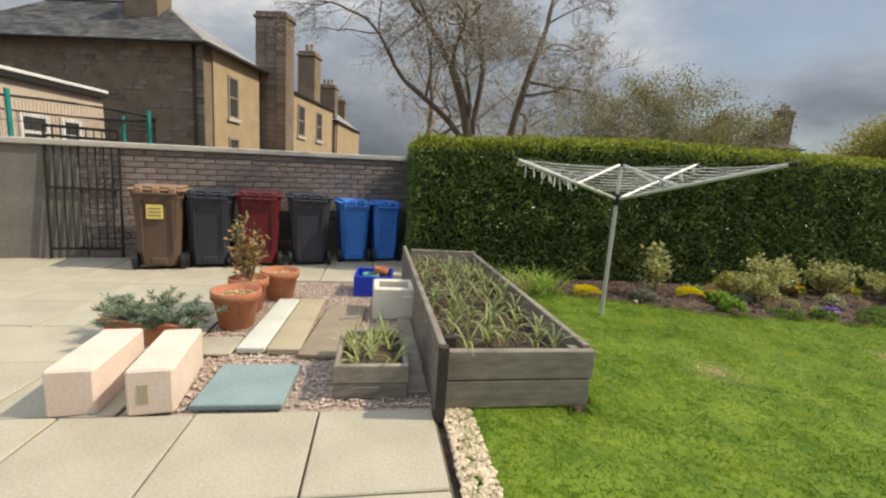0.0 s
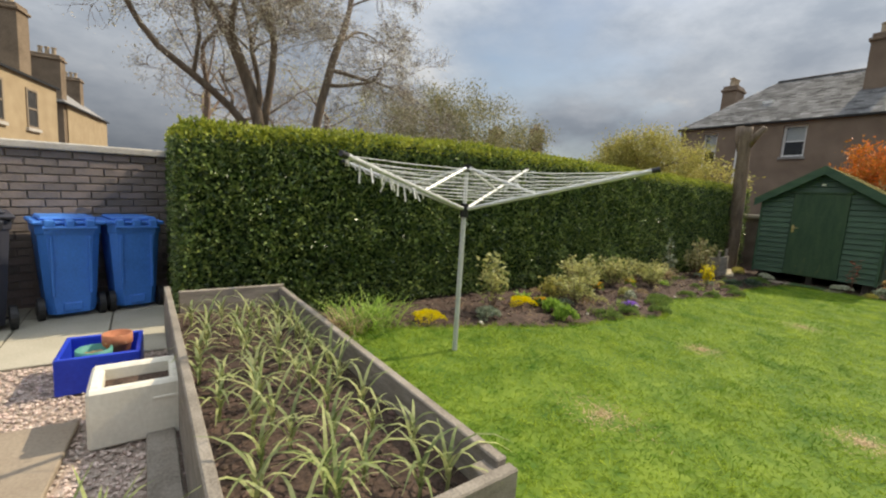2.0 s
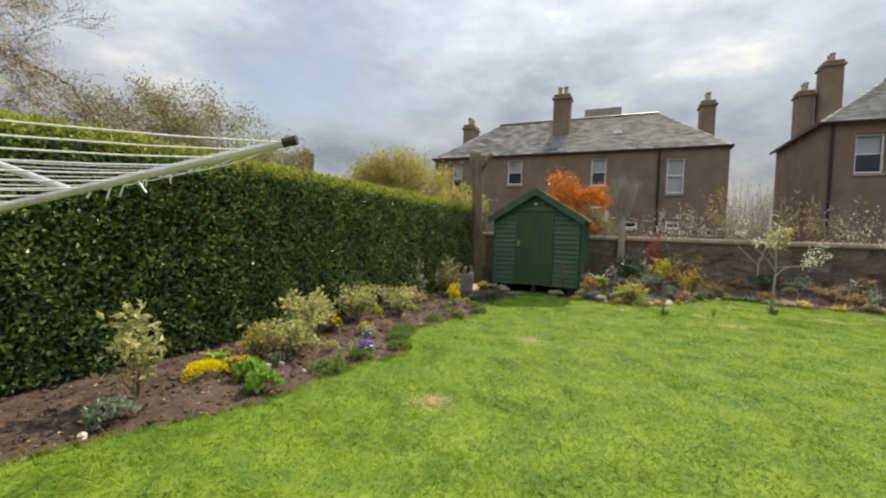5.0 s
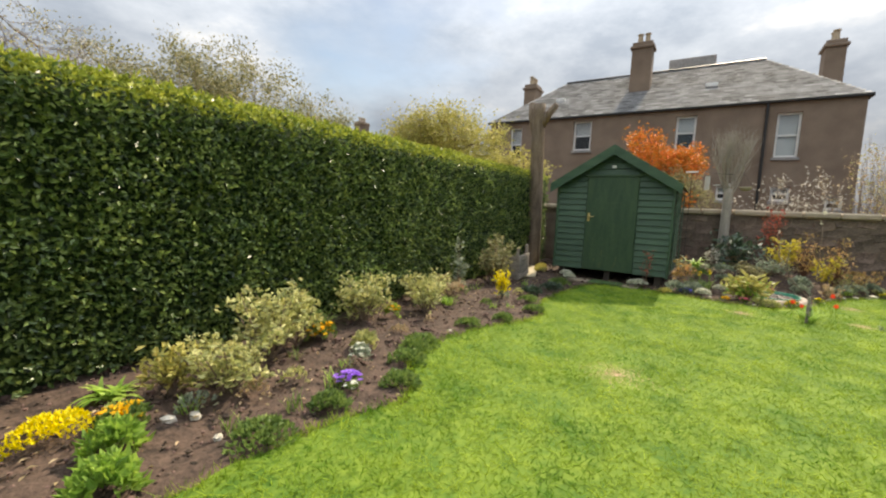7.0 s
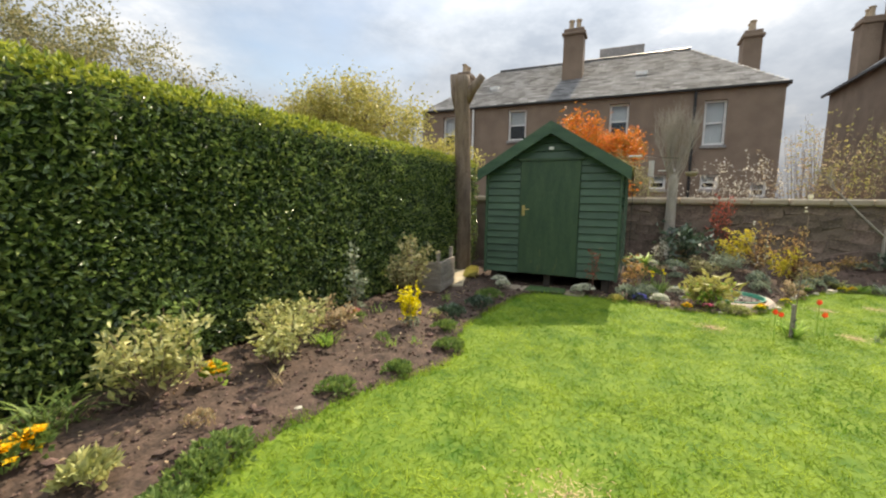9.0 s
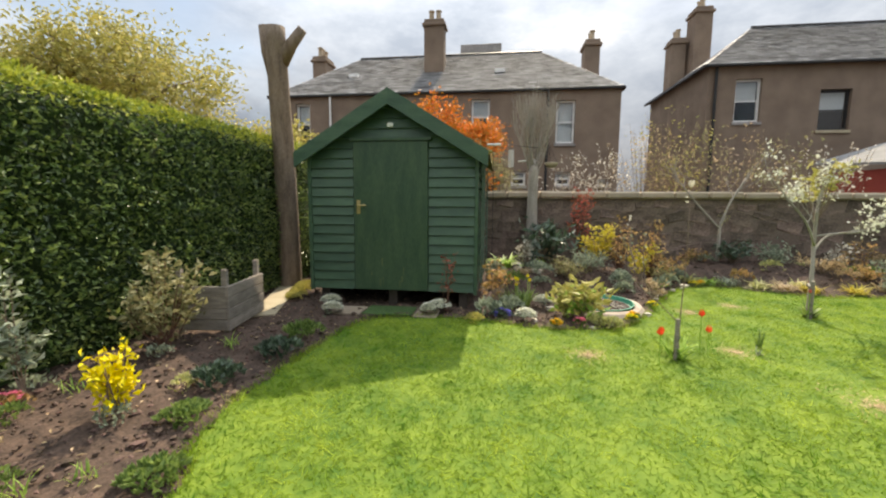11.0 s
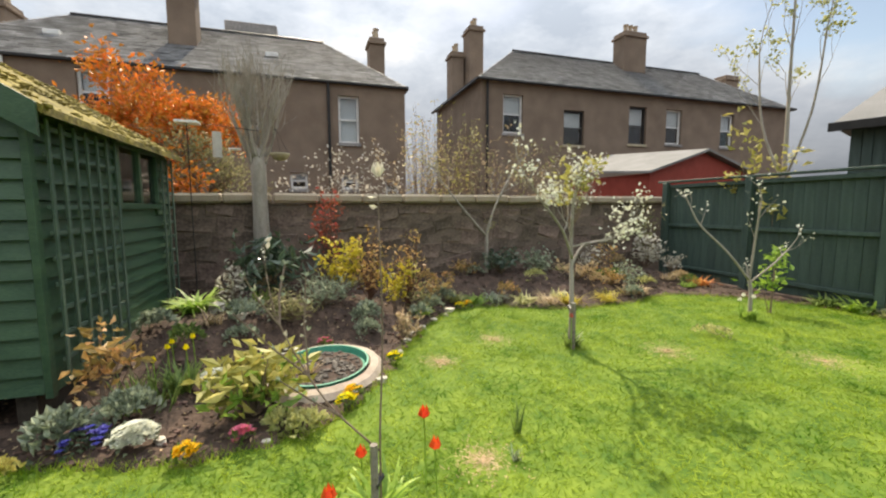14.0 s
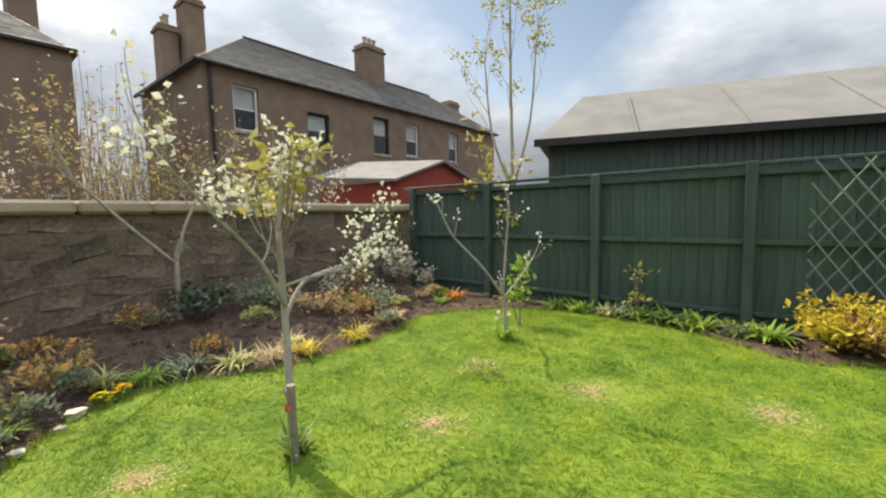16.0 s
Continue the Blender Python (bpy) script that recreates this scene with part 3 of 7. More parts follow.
# ---- hedge ----
def hedge():
    t = thing("hedge", (0, 0, 0), "tall clipped evergreen privet hedge along the boundary", "hedge")
    X0, X1, Y0, Y1 = 0.50, 13.6, 5.42, 6.7

    def top(x):
        return 1.74 + 0.2 * min(max((x - 0.4) / 3.2, 0), 1) + 0.006 * x

    def face(x, z):
        return Y0 + 0.07 * noise.noise((x * 0.9, z * 0.9, 1)) + 0.05 * noise.noise((x * 3.1, z * 3.1, 5)) + 0.05 * max(0.0, z - 1.5)

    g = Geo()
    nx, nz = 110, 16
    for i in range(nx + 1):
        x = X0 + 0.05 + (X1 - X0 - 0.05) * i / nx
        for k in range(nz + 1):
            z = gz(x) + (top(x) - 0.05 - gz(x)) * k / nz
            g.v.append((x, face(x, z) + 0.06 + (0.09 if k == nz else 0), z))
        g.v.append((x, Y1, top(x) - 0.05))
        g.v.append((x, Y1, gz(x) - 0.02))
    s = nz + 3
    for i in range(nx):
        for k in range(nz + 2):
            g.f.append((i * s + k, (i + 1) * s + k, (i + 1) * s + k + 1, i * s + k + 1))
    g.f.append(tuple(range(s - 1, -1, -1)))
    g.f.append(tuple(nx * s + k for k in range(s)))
    # solid core, coloured dark in place of the shade behind the leaves
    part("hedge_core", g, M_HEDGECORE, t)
    g, gt = Geo(), Geo()
    for k in range(62000):
        x = X0 + (X1 - X0) * RNG.random()
        if RNG.random() < 0.25:
            x = X0 + (x - X0) * 0.6
        u = RNG.random()
        z = gz(x) + 0.03 + (top(x) - gz(x) - 0.03) * u
        y = face(x, z) + RNG.uniform(-0.055, 0.06)
        d = Vector((RNG.gauss(0, 0.8), -0.75 + RNG.gauss(0, 0.5), RNG.gauss(0.1, 0.7)))
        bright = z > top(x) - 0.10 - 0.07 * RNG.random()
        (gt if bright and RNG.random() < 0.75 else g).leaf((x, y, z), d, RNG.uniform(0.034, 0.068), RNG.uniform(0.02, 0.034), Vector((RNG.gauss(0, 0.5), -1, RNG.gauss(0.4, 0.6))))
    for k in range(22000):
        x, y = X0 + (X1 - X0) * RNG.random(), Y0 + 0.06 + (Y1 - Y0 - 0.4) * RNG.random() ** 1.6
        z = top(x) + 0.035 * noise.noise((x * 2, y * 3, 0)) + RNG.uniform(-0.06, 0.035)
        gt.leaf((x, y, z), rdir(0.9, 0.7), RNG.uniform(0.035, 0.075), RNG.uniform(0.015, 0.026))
    for k in range(7000):
        y, u = Y0 + 0.02 + (Y1 - Y0) * RNG.random(), RNG.random()
        z = 0.03 + (top(X0) - 0.03) * u
        (gt if u > 0.95 else g).leaf((X0 + RNG.uniform(-0.04, 0.05), y, z), Vector((-0.8, RNG.gauss(0, 0.7), RNG.gauss(0, 0.7))), RNG.uniform(0.03, 0.055), RNG.uniform(0.017, 0.028), Vector((-1, RNG.gauss(0, 0.5), 0.3)))
    tagged(part("leaves", g, M_HEDGE, t, "glossy dark green leaves"), "", "", "", "stuff")
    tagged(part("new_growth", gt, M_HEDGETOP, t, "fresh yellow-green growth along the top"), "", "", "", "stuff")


hedge()

# ---- brick wall by the bins, with rendered end ----
WALL_M = pose(-4.5, 5.42, 0, 0, 0, 14.5)
wall_brick = tagged(new("wall_brick"), "grey-brown brick garden wall with a pale concrete cope", "wall", "", "structure")
wall_brick.matrix_basis = WALL_M @ Matrix.Translation((5.0, 0, 0)) @ pose(0, 0, 0, 0, -2.0, 0) @ Matrix.Translation((-5.0, 0, 0))
part("mortar", Geo().box((1.02, 0.012, -0.02), (5.6, 0.20, 1.50)), M_MORTAR, wall_brick)
part("cope", Geo().box((-3.2, -0.05, 1.502), (5.6, 0.26, 1.575), None, 0.012), M_COPE, wall_brick, "pale concrete cope")
part("rendered_panel", Geo().box((-3.2, -0.01, -0.02), (1.015, 0.20, 1.50), None, 0.01), M_RENDER, wall_brick, "grey rendered stretch of wall")

# ---- far garden wall ----
FAR_M = pose(15.2, -5.42, -0.11, 0, 0, 90 + 3.6)
wall_stone = tagged(new("wall_stone"), "old dark rubble garden wall with sandstone copes", "wall", "", "structure")
wall_stone.matrix_basis = FAR_M
part("wall_core", Geo().box((-0.3, 0.0, -0.2), (14.0, -0.35, 1.33)), M_RUBBLE, wall_stone)

# ---- dark green fence ----
FY = -5.38
fence = tagged(new("fence"), "dark green painted timber board fence", "fence", "", "structure")
me = Geo().box((-0.068, -0.012, 0), (0.068, 0.010, 1.62), None, 0.004).mesh("fence_board", M_DARKGREEN)
for k in range(132):
    piece("fence_board", me, fence, pose(14.92 - 0.137 * k, FY - 0.045 + RNG.uniform(-0.003, 0.003), gz(15 - 0.137 * k) + 0.02, 0, 0, RNG.uniform(-0.5, 0.5)))
me = Geo().box((-0.05, -0.05, -0.05), (0.05, 0.05, 1.73), None, 0.006).mesh("post", M_DARKGREEN)
for x in (14.9, 13.35, 11.72, 10.15, 8.45, 6.75, 5.05, 3.35, 1.65, -0.05, -1.75):
    piece("post", me, fence, pose(x, FY + 0.03, gz(x)))
for z, h in ((0.12, 0.05), (0.87, 0.055), (1.58, 0.06)):
    part("rail", Geo().box((-3.0, FY - 0.034, z - 0.08), (15.0, FY + 0.012, z - 0.08 + h), None, 0.004), M_DARKGREEN, fence)
part("capping", Geo().box((-3.0, FY - 0.085, 1.60), (15.1, FY + 0.035, 1.635), None, 0.005), M_DARKGREEN, fence)

# plain boundary that closes the garden behind the walker
setting("wall_west", Geo().box((-7.7, -5.4, -0.05), (-7.5, 5.2, 2.2)), M_RENDER, "plain rendered boundary wall", "wall")


# ---- houses ----
def house(t, w, d, eave, ridge, hip, wall_mat, windows, over=0.35, thick=0.4, roof_mat=None, gables=False):
    """A house whose front lies on local y = 0 from x = 0 to w and whose depth runs along +y. windows: x0, x1, z0, z1, blind on the front."""
    xs = sorted({0, w} | {v for q in windows for v in q[:2]})
    zs = sorted({-0.2, eave} | {v for q in windows for v in q[2:4]})
    g = Geo()
    for a, b in zip(xs, xs[1:]):
        for c, e in zip(zs, zs[1:]):
            if not any(q[0] <= a and b <= q[1] and q[2] <= c and e <= q[3] for q in windows):
                g.box((a, 0, c), (b, thick, e))
    g.box((0, thick, -0.2), (thick, d, eave))
    g.box((w - thick, thick, -0.2), (w, d, eave))
    g.box((thick, d - thick, -0.2), (w - thick, d, eave))
    part("wall", g, wall_mat, t)
    # dark backing board; the room's lack of light is in its colour
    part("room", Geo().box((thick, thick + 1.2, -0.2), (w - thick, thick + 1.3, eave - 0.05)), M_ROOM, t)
    for x0, x1, z0, z1, blind in windows:
        f = Geo()
        for a, b in (((x0, 0.14, z0), (x0 + 0.09, 0.22, z1)), ((x1 - 0.09, 0.14, z0), (x1, 0.22, z1)), ((x0 + 0.09, 0.14, z1 - 0.09), (x1 - 0.09, 0.22, z1)), ((x0 + 0.09, 0.14, z0), (x1 - 0.09, 0.22, z0 + 0.09)), ((x0 + 0.09, 0.15, (z0 + z1) / 2 - 0.03), (x1 - 0.09, 0.21, (z0 + z1) / 2 + 0.03))):
            f.box(a, b)
        win = part("window", f, M_WHITE if blind != 2 else M_GUTTER, t, "white-framed sash window" if blind != 2 else "dark-framed sash window")
        p = part("pane", Geo().box((x0 + 0.08, 0.175, z0 + 0.08), (x1 - 0.08, 0.185, z1 - 0.08)), M_GLASS, win)
        p.visible_shadow = False
        part("sill", Geo().box((x0 - 0.06, -0.07, z0 - 0.13), (x1 + 0.06, 0.135, z0 - 0.003), None, 0.01), M_ROOF if blind != 2 else M_BUFF, win)
        if blind:
            top = z1 - 0.1
            low = z0 + 0.1 if blind == 1 else (z0 + z1) / 2
            part("blind", Geo().box((x0 + 0.1, 0.26, low), (x1 - 0.1, 0.275, top)), M_BLIND, win)
    o = over
    g = Geo()
    if gables:
        g.add([(-o, -o, eave), (w + o, -o, eave), (w + o, d + o, eave), (-o, d + o, eave), (-o, d / 2, ridge), (w + o, d / 2, ridge)], [(0, 1, 5, 4), (2, 3, 4, 5), (0, 4, 3), (1, 2, 5), (3, 2, 1, 0)])
    else:
        g.add([(-o, -o, eave), (w + o, -o, eave), (w + o, d + o, eave), (-o, d + o, eave), (hip, d / 2, ridge), (w - hip, d / 2, ridge)], [(0, 1, 5, 4), (1, 2, 5), (2, 3, 4, 5), (3, 0, 4), (3, 2, 1, 0)])
    roof = part("roof", g, roof_mat or M_ROOF, t)
    part("gutter", Geo().box((-o - 0.08, -o - 0.1, eave - 0.1), (w + o + 0.08, -o + 0.01, eave + 0.02), None, 0.02).box((-o - 0.1, -o + 0.012, eave - 0.1), (-o + 0.012, d + o, eave + 0.02)).box((w + o - 0.012, -o + 0.012, eave - 0.1), (w + o + 0.1, d + o, eave + 0.02)), M_GUTTER, t)
    x0, x1 = (-o, w + o) if gables else (hip, w - hip)
    part("ridge", Geo().tube([(x0, d / 2, ridge + 0.02), (x1, d / 2, ridge + 0.02)], 0.09, 6), M_GUTTER, t)
    # courses of slates on the front slope and on both ends
    g = Geo()
    rows = 26
    for r in range(rows):
        f0, f1 = r / rows, (r + 1) / rows
        za, zb = eave + (ridge - eave) * f0, eave + (ridge - eave) * f1
        ya, yb = -o + (d / 2 + o) * f0, -o + (d / 2 + o) * f1
        xa = -o + ((hip + o) * f0 if not gables else 0)
        xb = w + o - ((hip + o) * f0 if not gables else 0)
        x = xa - RNG.random() * 0.2
        while x < xb - 0.1:
            u0, u1 = max(x, xa), min(x + 0.4, xb)
            g.add([(u0 + 0.01, ya - 0.03, za + 0.035), (u1 - 0.01, ya - 0.03, za + 0.035), (u1 - 0.01, yb, zb + 0.015), (u0 + 0.01, yb, zb + 0.015)], [(0, 1, 2, 3)])
            x += 0.4
    tagged(part("slating", g, M_ROOFSLATE if roof_mat is None else roof_mat, roof), "", "", "", "stuff")
    return t


def chimney(t, x, y, z0, z1, w, d, pots, mat, pot_mat=None):
    c = part("chimney", Geo().box((x - w / 2, y - d / 2, z0), (x + w / 2, y + d / 2, z1 - 0.35), None, 0.02), mat, t)
    part("chimney_cope", Geo().box((x - w / 2 - 0.09, y - d / 2 - 0.09, z1 - 0.348), (x + w / 2 + 0.09, y + d / 2 + 0.09, z1 - 0.2), None, 0.03), mat, c)
    part("chimney_cap", Geo().box((x - w / 2, y - d / 2, z1 - 0.198), (x + w / 2, y + d / 2, z1), None, 0.03), mat, c)
    for k in range(pots):
        yy = y + (k - (pots - 1) / 2) * min(0.36, d / max(pots, 1)) if d >= w else y
        xx = x if d >= w else x + (k - (pots - 1) / 2) * min(0.36, w / max(pots, 1))
        part("chimney_pot", Geo().lathe([(0.15, 0), (0.13, 0.1), (0.115, 0.4), (0.15, 0.44), (0.15, 0.5), (0.1, 0.5)], 10, (xx, yy, z1 + 0.001)), pot_mat or M_POT, c)
    return c


# house beyond the far wall; its front looks back at the garden (local x runs along -y of the garden)
h = thing("stone_house", (26.0, 13.2, 0, 0, 0, -90), "brown harled two-storey semi-detached house with slate roof", "house")
W1 = [(13.35, 14.16, 3.75, 5.6, 1), (9.63, 10.44, 4.2, 5.74, 3), (4.86, 5.78, 4.33, 5.85, 3), (1.25, 1.95, 3.86, 5.74, 3), (13.41, 14.07, 1.91, 2.51, 3), (11.46, 12.1, 1.91, 2.53, 3), (15.2, 15.75, 1.6, 2.2, 3)]
house(h, 16.05, 9.0, 6.1, 9.15, 3.0, M_HARL, W1, over=0.06)
chimney(h, 7.55, 2.6, 6.6, 10.2, 1.0, 0.8, 2, M_HARL)
chimney(h, 15.6, 4.6, 6.2, 9.6, 0.75, 1.0, 2, M_HARL)
chimney(h, 0.7, 4.6, 6.2, 9.3, 0.8, 1.2, 3, M_HARL)
part("downpipe", Geo().tube([(12.98, -0.09, 0), (12.98, -0.09, 6.0)], 0.06, 8), M_GUTTER, h)
part("downpipe", Geo().tube([(3.0, -0.09, 0), (3.0, -0.09, 6.0)], 0.05, 8), M_WHITE, h)
part("roof_window", Geo().box((10.6, 1.9, 7.42), (11.1, 2.4, 7.62), pose(0, 0, 0), 0.02), M_WHITE, h, "small white rooflight")
part("roof_window", Geo().box((3.2, 1.9, 7.42), (3.7, 2.4, 7.62), pose(0, 0, 0), 0.02), M_WHITE, h, "small white rooflight")
part("roof_tank", Geo().box((8.6, 5.2, 8.4), (10.9, 6.6, 10.0), None, 0.04), M_ROOF, h, "grey box dormer behind the ridge")

h = thing("stone_house", (27.0, -6.7, 0, 0, 0, -90), "brown stone two-storey house with hipped slate roof", "house")
W2 = [(1.15, 2.2, 4.7, 6.52, 3), (4.5, 5.7, 4.3, 6.0, 2), (8.5, 9.65, 4.5, 6.46, 2), (11.0, 12.1, 4.6, 6.47, 3), (15.0, 16.0, 4.6, 6.47, 3)]
house(h, 20.5, 7.0, 7.1, 9.9, 3.4, M_HARL, W2, over=0.2)
chimney(h, 11.0, 3.0, 8.0, 11.5, 1.6, 1.0, 3, M_HARL)
chimney(h, 2.1, 6.2, 7.0, 12.0, 0.9, 1.1, 2, M_HARL)
chimney(h, 1.1, 6.7, 5.5, 10.6, 0.8, 0.9, 2, M_HARL)
chimney(h, 19.5, 3.4, 7.0, 9.9, 1.2, 0.9, 0, M_HARL)
part("downpipe", Geo().tube([(0.3, -0.09, 0), (0.3, -0.09, 7.0)], 0.06, 8), M_GUTTER, h)

# red shed and the big green outbuilding beyond the fence
h = thing("red_shed", pose(19.0, -8.95, 0, 0, 0, -90) @ Matrix.Diagonal((0.82, 1, 1, 1)), "low red timber shed with pale grey roof", "shed")
g = Geo().box((0, 0, -0.2), (5.2, 0.12, 2.2)).box((0, 0.12, -0.2), (0.12, 4.0, 2.2)).box((5.08, 0.12, -0.2), (5.2, 4.0, 2.2)).box((0.12, 3.88, -0.2), (5.08, 4.0, 2.2))
g.add([(0, 0, 2.2), (5.2, 0, 2.2), (2.6, 0, 2.88), (0, 0.12, 2.2), (5.2, 0.12, 2.2), (2.6, 0.12, 2.88)], [(0, 1, 2), (5, 4, 3), (0, 2, 5, 3), (2, 1, 4, 5)])
part("wall", g, M_REDWALL, h)
g = Geo()
for x0, z0, x1, z1 in ((-0.25, 2.17, 2.6, 2.92), (2.6, 2.92, 5.45, 2.17)):
    g.add([(x0, -0.2, z0), (x1, -0.2, z1), (x1, 4.3, z1 + 0.35), (x0, 4.3, z0 + 0.35), (x0, -0.2, z0 + 0.07), (x1, -0.2, z1 + 0.07), (x1, 4.3, z1 + 0.42), (x0, 4.3, z0 + 0.42)], [(0, 3, 2, 1), (4, 5, 6, 7), (0, 1, 5, 4), (1, 2, 6, 5), (2, 3, 7, 6), (3, 0, 4, 7)])
part("roof", g, M_FELT, h)

h = thing("green_outbuilding", (13.9, -8.0, 0, 0, 0, 180 + 20), "long dark green timber outbuilding with grey felt roof", "outbuilding")
g = Geo().box((0.25, 0.3, -0.2), (13.0, 0.42, 2.62)).box((0.25, 0.42, -0.2), (0.37, 4.7, 2.62)).box((12.88, 0.42, -0.2), (13.0, 4.7, 2.62)).box((0.37, 4.58, -0.2), (12.88, 4.7, 2.62))
part("wall", g, M_DARKGREEN, h)
g = Geo()
for k in range(88):
    g.box((0.27 + k * 0.145, 0.275, 0.6), (0.27 + k * 0.145 + 0.13, 0.297, 2.5))
tagged(part("cladding", g, M_DARKGREEN, h), "", "", "", "stuff")
g = Geo().add([(0, 0, 2.62), (13.3, 0, 2.62), (13.3, 5.0, 2.62), (0, 5.0, 2.62), (0.9, 2.5, 4.05), (12.4, 2.5, 4.05)], [(0, 1, 5, 4), (1, 2, 5), (2, 3, 4, 5), (3, 0, 4), (3, 2, 1, 0)])
part("roof", g, M_FELT, h)
part("fascia", Geo().box((-0.02, -0.04, 2.5), (13.32, -0.002, 2.66), None, 0.01), M_GUTTER, h)
g = Geo()
for k in range(1, 7):
    g.box((1.9 * k, -0.005, 2.63), (1.9 * k + 0.05, 2.45, 2.65), Matrix.Translation((0, 0, 2.62)) @ pose(0, 0, 0, 29.8) @ Matrix.Translation((0, 0, -2.62)))
part("roof_seams", g, M_FELT, h)

# houses behind the brick wall; the front's east corner stands at the given point
def corner_house(name, x, y, yaw, w, d, eave, ridge, hip, front, side, label, over=0.4):
    t = thing(name, pose(x, y, 0, 0, 0, yaw) @ pose(-w, 0, 0), label, "house")
    house(t, w, d, eave, ridge, hip, front, [], over)
    part("side_wall", Geo().box((w + 0.003, 0.5, -0.2), (w + 0.08, d, eave - 0.02)), side, t, "buff harled side wall")
    return t


def side_window(t, w, y0, y1, z0, z1, mat=None):
    f = Geo()
    for a, b in (((w + 0.082, y0, z0), (w + 0.13, y0 + 0.1, z1)), ((w + 0.082, y1 - 0.1, z0), (w + 0.13, y1, z1)), ((w + 0.082, y0 + 0.1, z1 - 0.1), (w + 0.13, y1 - 0.1, z1)), ((w + 0.082, y0 + 0.1, z0), (w + 0.13, y1 - 0.1, z0 + 0.1)), ((w + 0.082, y0 + 0.1, (z0 + z1) / 2 - 0.04), (w + 0.12, y1 - 0.1, (z0 + z1) / 2 + 0.04))):
        f.box(a, b)
    win = part("window", f, mat or M_BROWNSTONE, t, "white-framed window" if mat else "brown-framed sash window")
    # opaque slab, coloured as the dark unlit room seen through a pane
    part("pane", Geo().box((w + 0.084, y0 + 0.1, z0 + 0.1), (w + 0.1, y1 - 0.1, z1 - 0.1)), M_ROOM, win)
    part("sill", Geo().box((w + 0.082, y0 - 0.1, z0 - 0.15), (w + 0.2, y1 + 0.1, z0 - 0.002)), M_COPE, win)


h = corner_house("sandstone_house", -7.5, 20.0, -15, 13.0, 4.2, 6.25, 8.6, 3.4, M_LEFTSTONE, M_BUFFHARL, "brown sandstone house with dark eaves and slate roof")
chimney(h, 9.3, 1.5, 6.4, 9.2, 1.6, 0.9, 0, M_LEFTSTONE)
side_window(h, 13.0, 1.5, 2.3, 3.5, 5.4)
side_window(h, 13.0, 1.5, 2.3, 0.8, 2.6)
part("downpipe", Geo().tube([(12.6, -0.1, 0), (12.6, -0.1, 6.2)], 0.06, 8), M_GUTTER, h)
block = Geo().box((-0.24, -0.02, -0.11), (0.24, 0.02, 0.11), None, 0.012).mesh("stone", M_BLOCKSTONE)
front = next(o for o in h.children if o.name.startswith("wall"))
for k in range(19):
    for e in range(25):
        if RNG.random() < 0.32:
            piece("stone", block, front, pose(3.2 + 0.5 * k + (0.25 if e % 2 else 0), -0.008 + RNG.uniform(-0.006, 0.006), 0.4 + 0.235 * e))
for e in range(26):
    piece("quoin", block, front, pose(12.76, -0.014, 0.2 + 0.235 * e))
stack = chimney(h, 13.6, 4.9, -0.2, 9.3, 1.7, 0.9, 0, M_HARL)
course = Geo().box((-0.27, -0.02, -0.14), (0.27, 0.02, 0.14), None, 0.012).mesh("stone", M_BLOCKSTONE)
for e in range(31):
    for k in range(3):
        piece("stone", course, stack, pose(13.6 - 0.565 + 0.565 * k + (0.0 if e % 2 else RNG.uniform(-0.01, 0.01)), 4.442 + RNG.uniform(-0.006, 0.004), 0.0 + 0.29 * e))
h = corner_house("harled_house", -5.4, 26.3, -15, 3.0, 7.0, 5.9, 6.3, 0.9, M_LEFTSTONE, M_BUFFHARL, "narrow buff harled house wing with dark eaves", 0.12)
chimney(h, 2.3, 4.6, 6.0, 9.2, 1.2, 1.0, 2, M_LEFTSTONE)
side_window(h, 3.0, 1.2, 2.2, 3.4, 5.3)
side_window(h, 3.0, 4.0, 5.0, 3.4, 5.3)
part("lean_to_roof", Geo().add([(3.1, 0, 2.4), (3.1, 3.4, 2.4), (5.2, 3.4, 1.4), (5.2, 0, 1.4), (3.1, 0, 2.5), (3.1, 3.4, 2.5), (5.2, 3.4, 1.5), (5.2, 0, 1.5)], [(0, 1, 2, 3), (4, 7, 6, 5), (0, 3, 7, 4), (1, 5, 6, 2), (2, 6, 7, 3), (0, 4, 5, 1)]), M_ROOF, h, "grey slate lean-to roof")
for x, y, w, e in ((-4.0, 40.0, 5.0, 6.0), (-4.4, 56.0, 6.0, 7.4)):
    h = corner_house("far_house", x, y, -10, w, 8.0, e, e + 1.6, 1.6, M_LEFTSTONE, M_BUFFHARL, "distant stone house with slate roof", 0.2)
    chimney(h, w - 1.0, 1.0, e, e + 3.2, 1.6, 0.9, 3, M_LEFTSTONE)
for x, y, e, top in ((34.2, 35.5, 6.3, 9.3), (41.0, 35.5, 6.6, 10.4)):
    h = corner_house("far_house", x, y, -5, 4.6, 7.0, e, e + 1.7, 1.8, M_LEFTSTONE, M_LEFTSTONE, "distant stone house beyond the hedge", 0.2)
    chimney(h, 3.4, 1.4, e, top, 1.5, 0.9, 3, M_HARL)
# beige annexe beyond the brick wall
h = thing("beige_annexe", (-16.28, 11.65, 0, 0, 0, -14.5), "low beige harled annexe with flat white-edged roof", "house")
house(h, 7.0, 4.75, 3.1, 3.15, 0.5, M_PINKHARL, [], 0.05)
side_window(h, 6.92, 2.35, 3.1, 1.3, 2.25, M_WHITE)
side_window(h, 6.92, 3.4, 4.0, 1.3, 2.25, M_WHITE)
part("roof_edge", Geo().box((-0.1, -0.12, 3.16), (7.1, 4.87, 3.25), None, 0.01), M_WHITE, h)


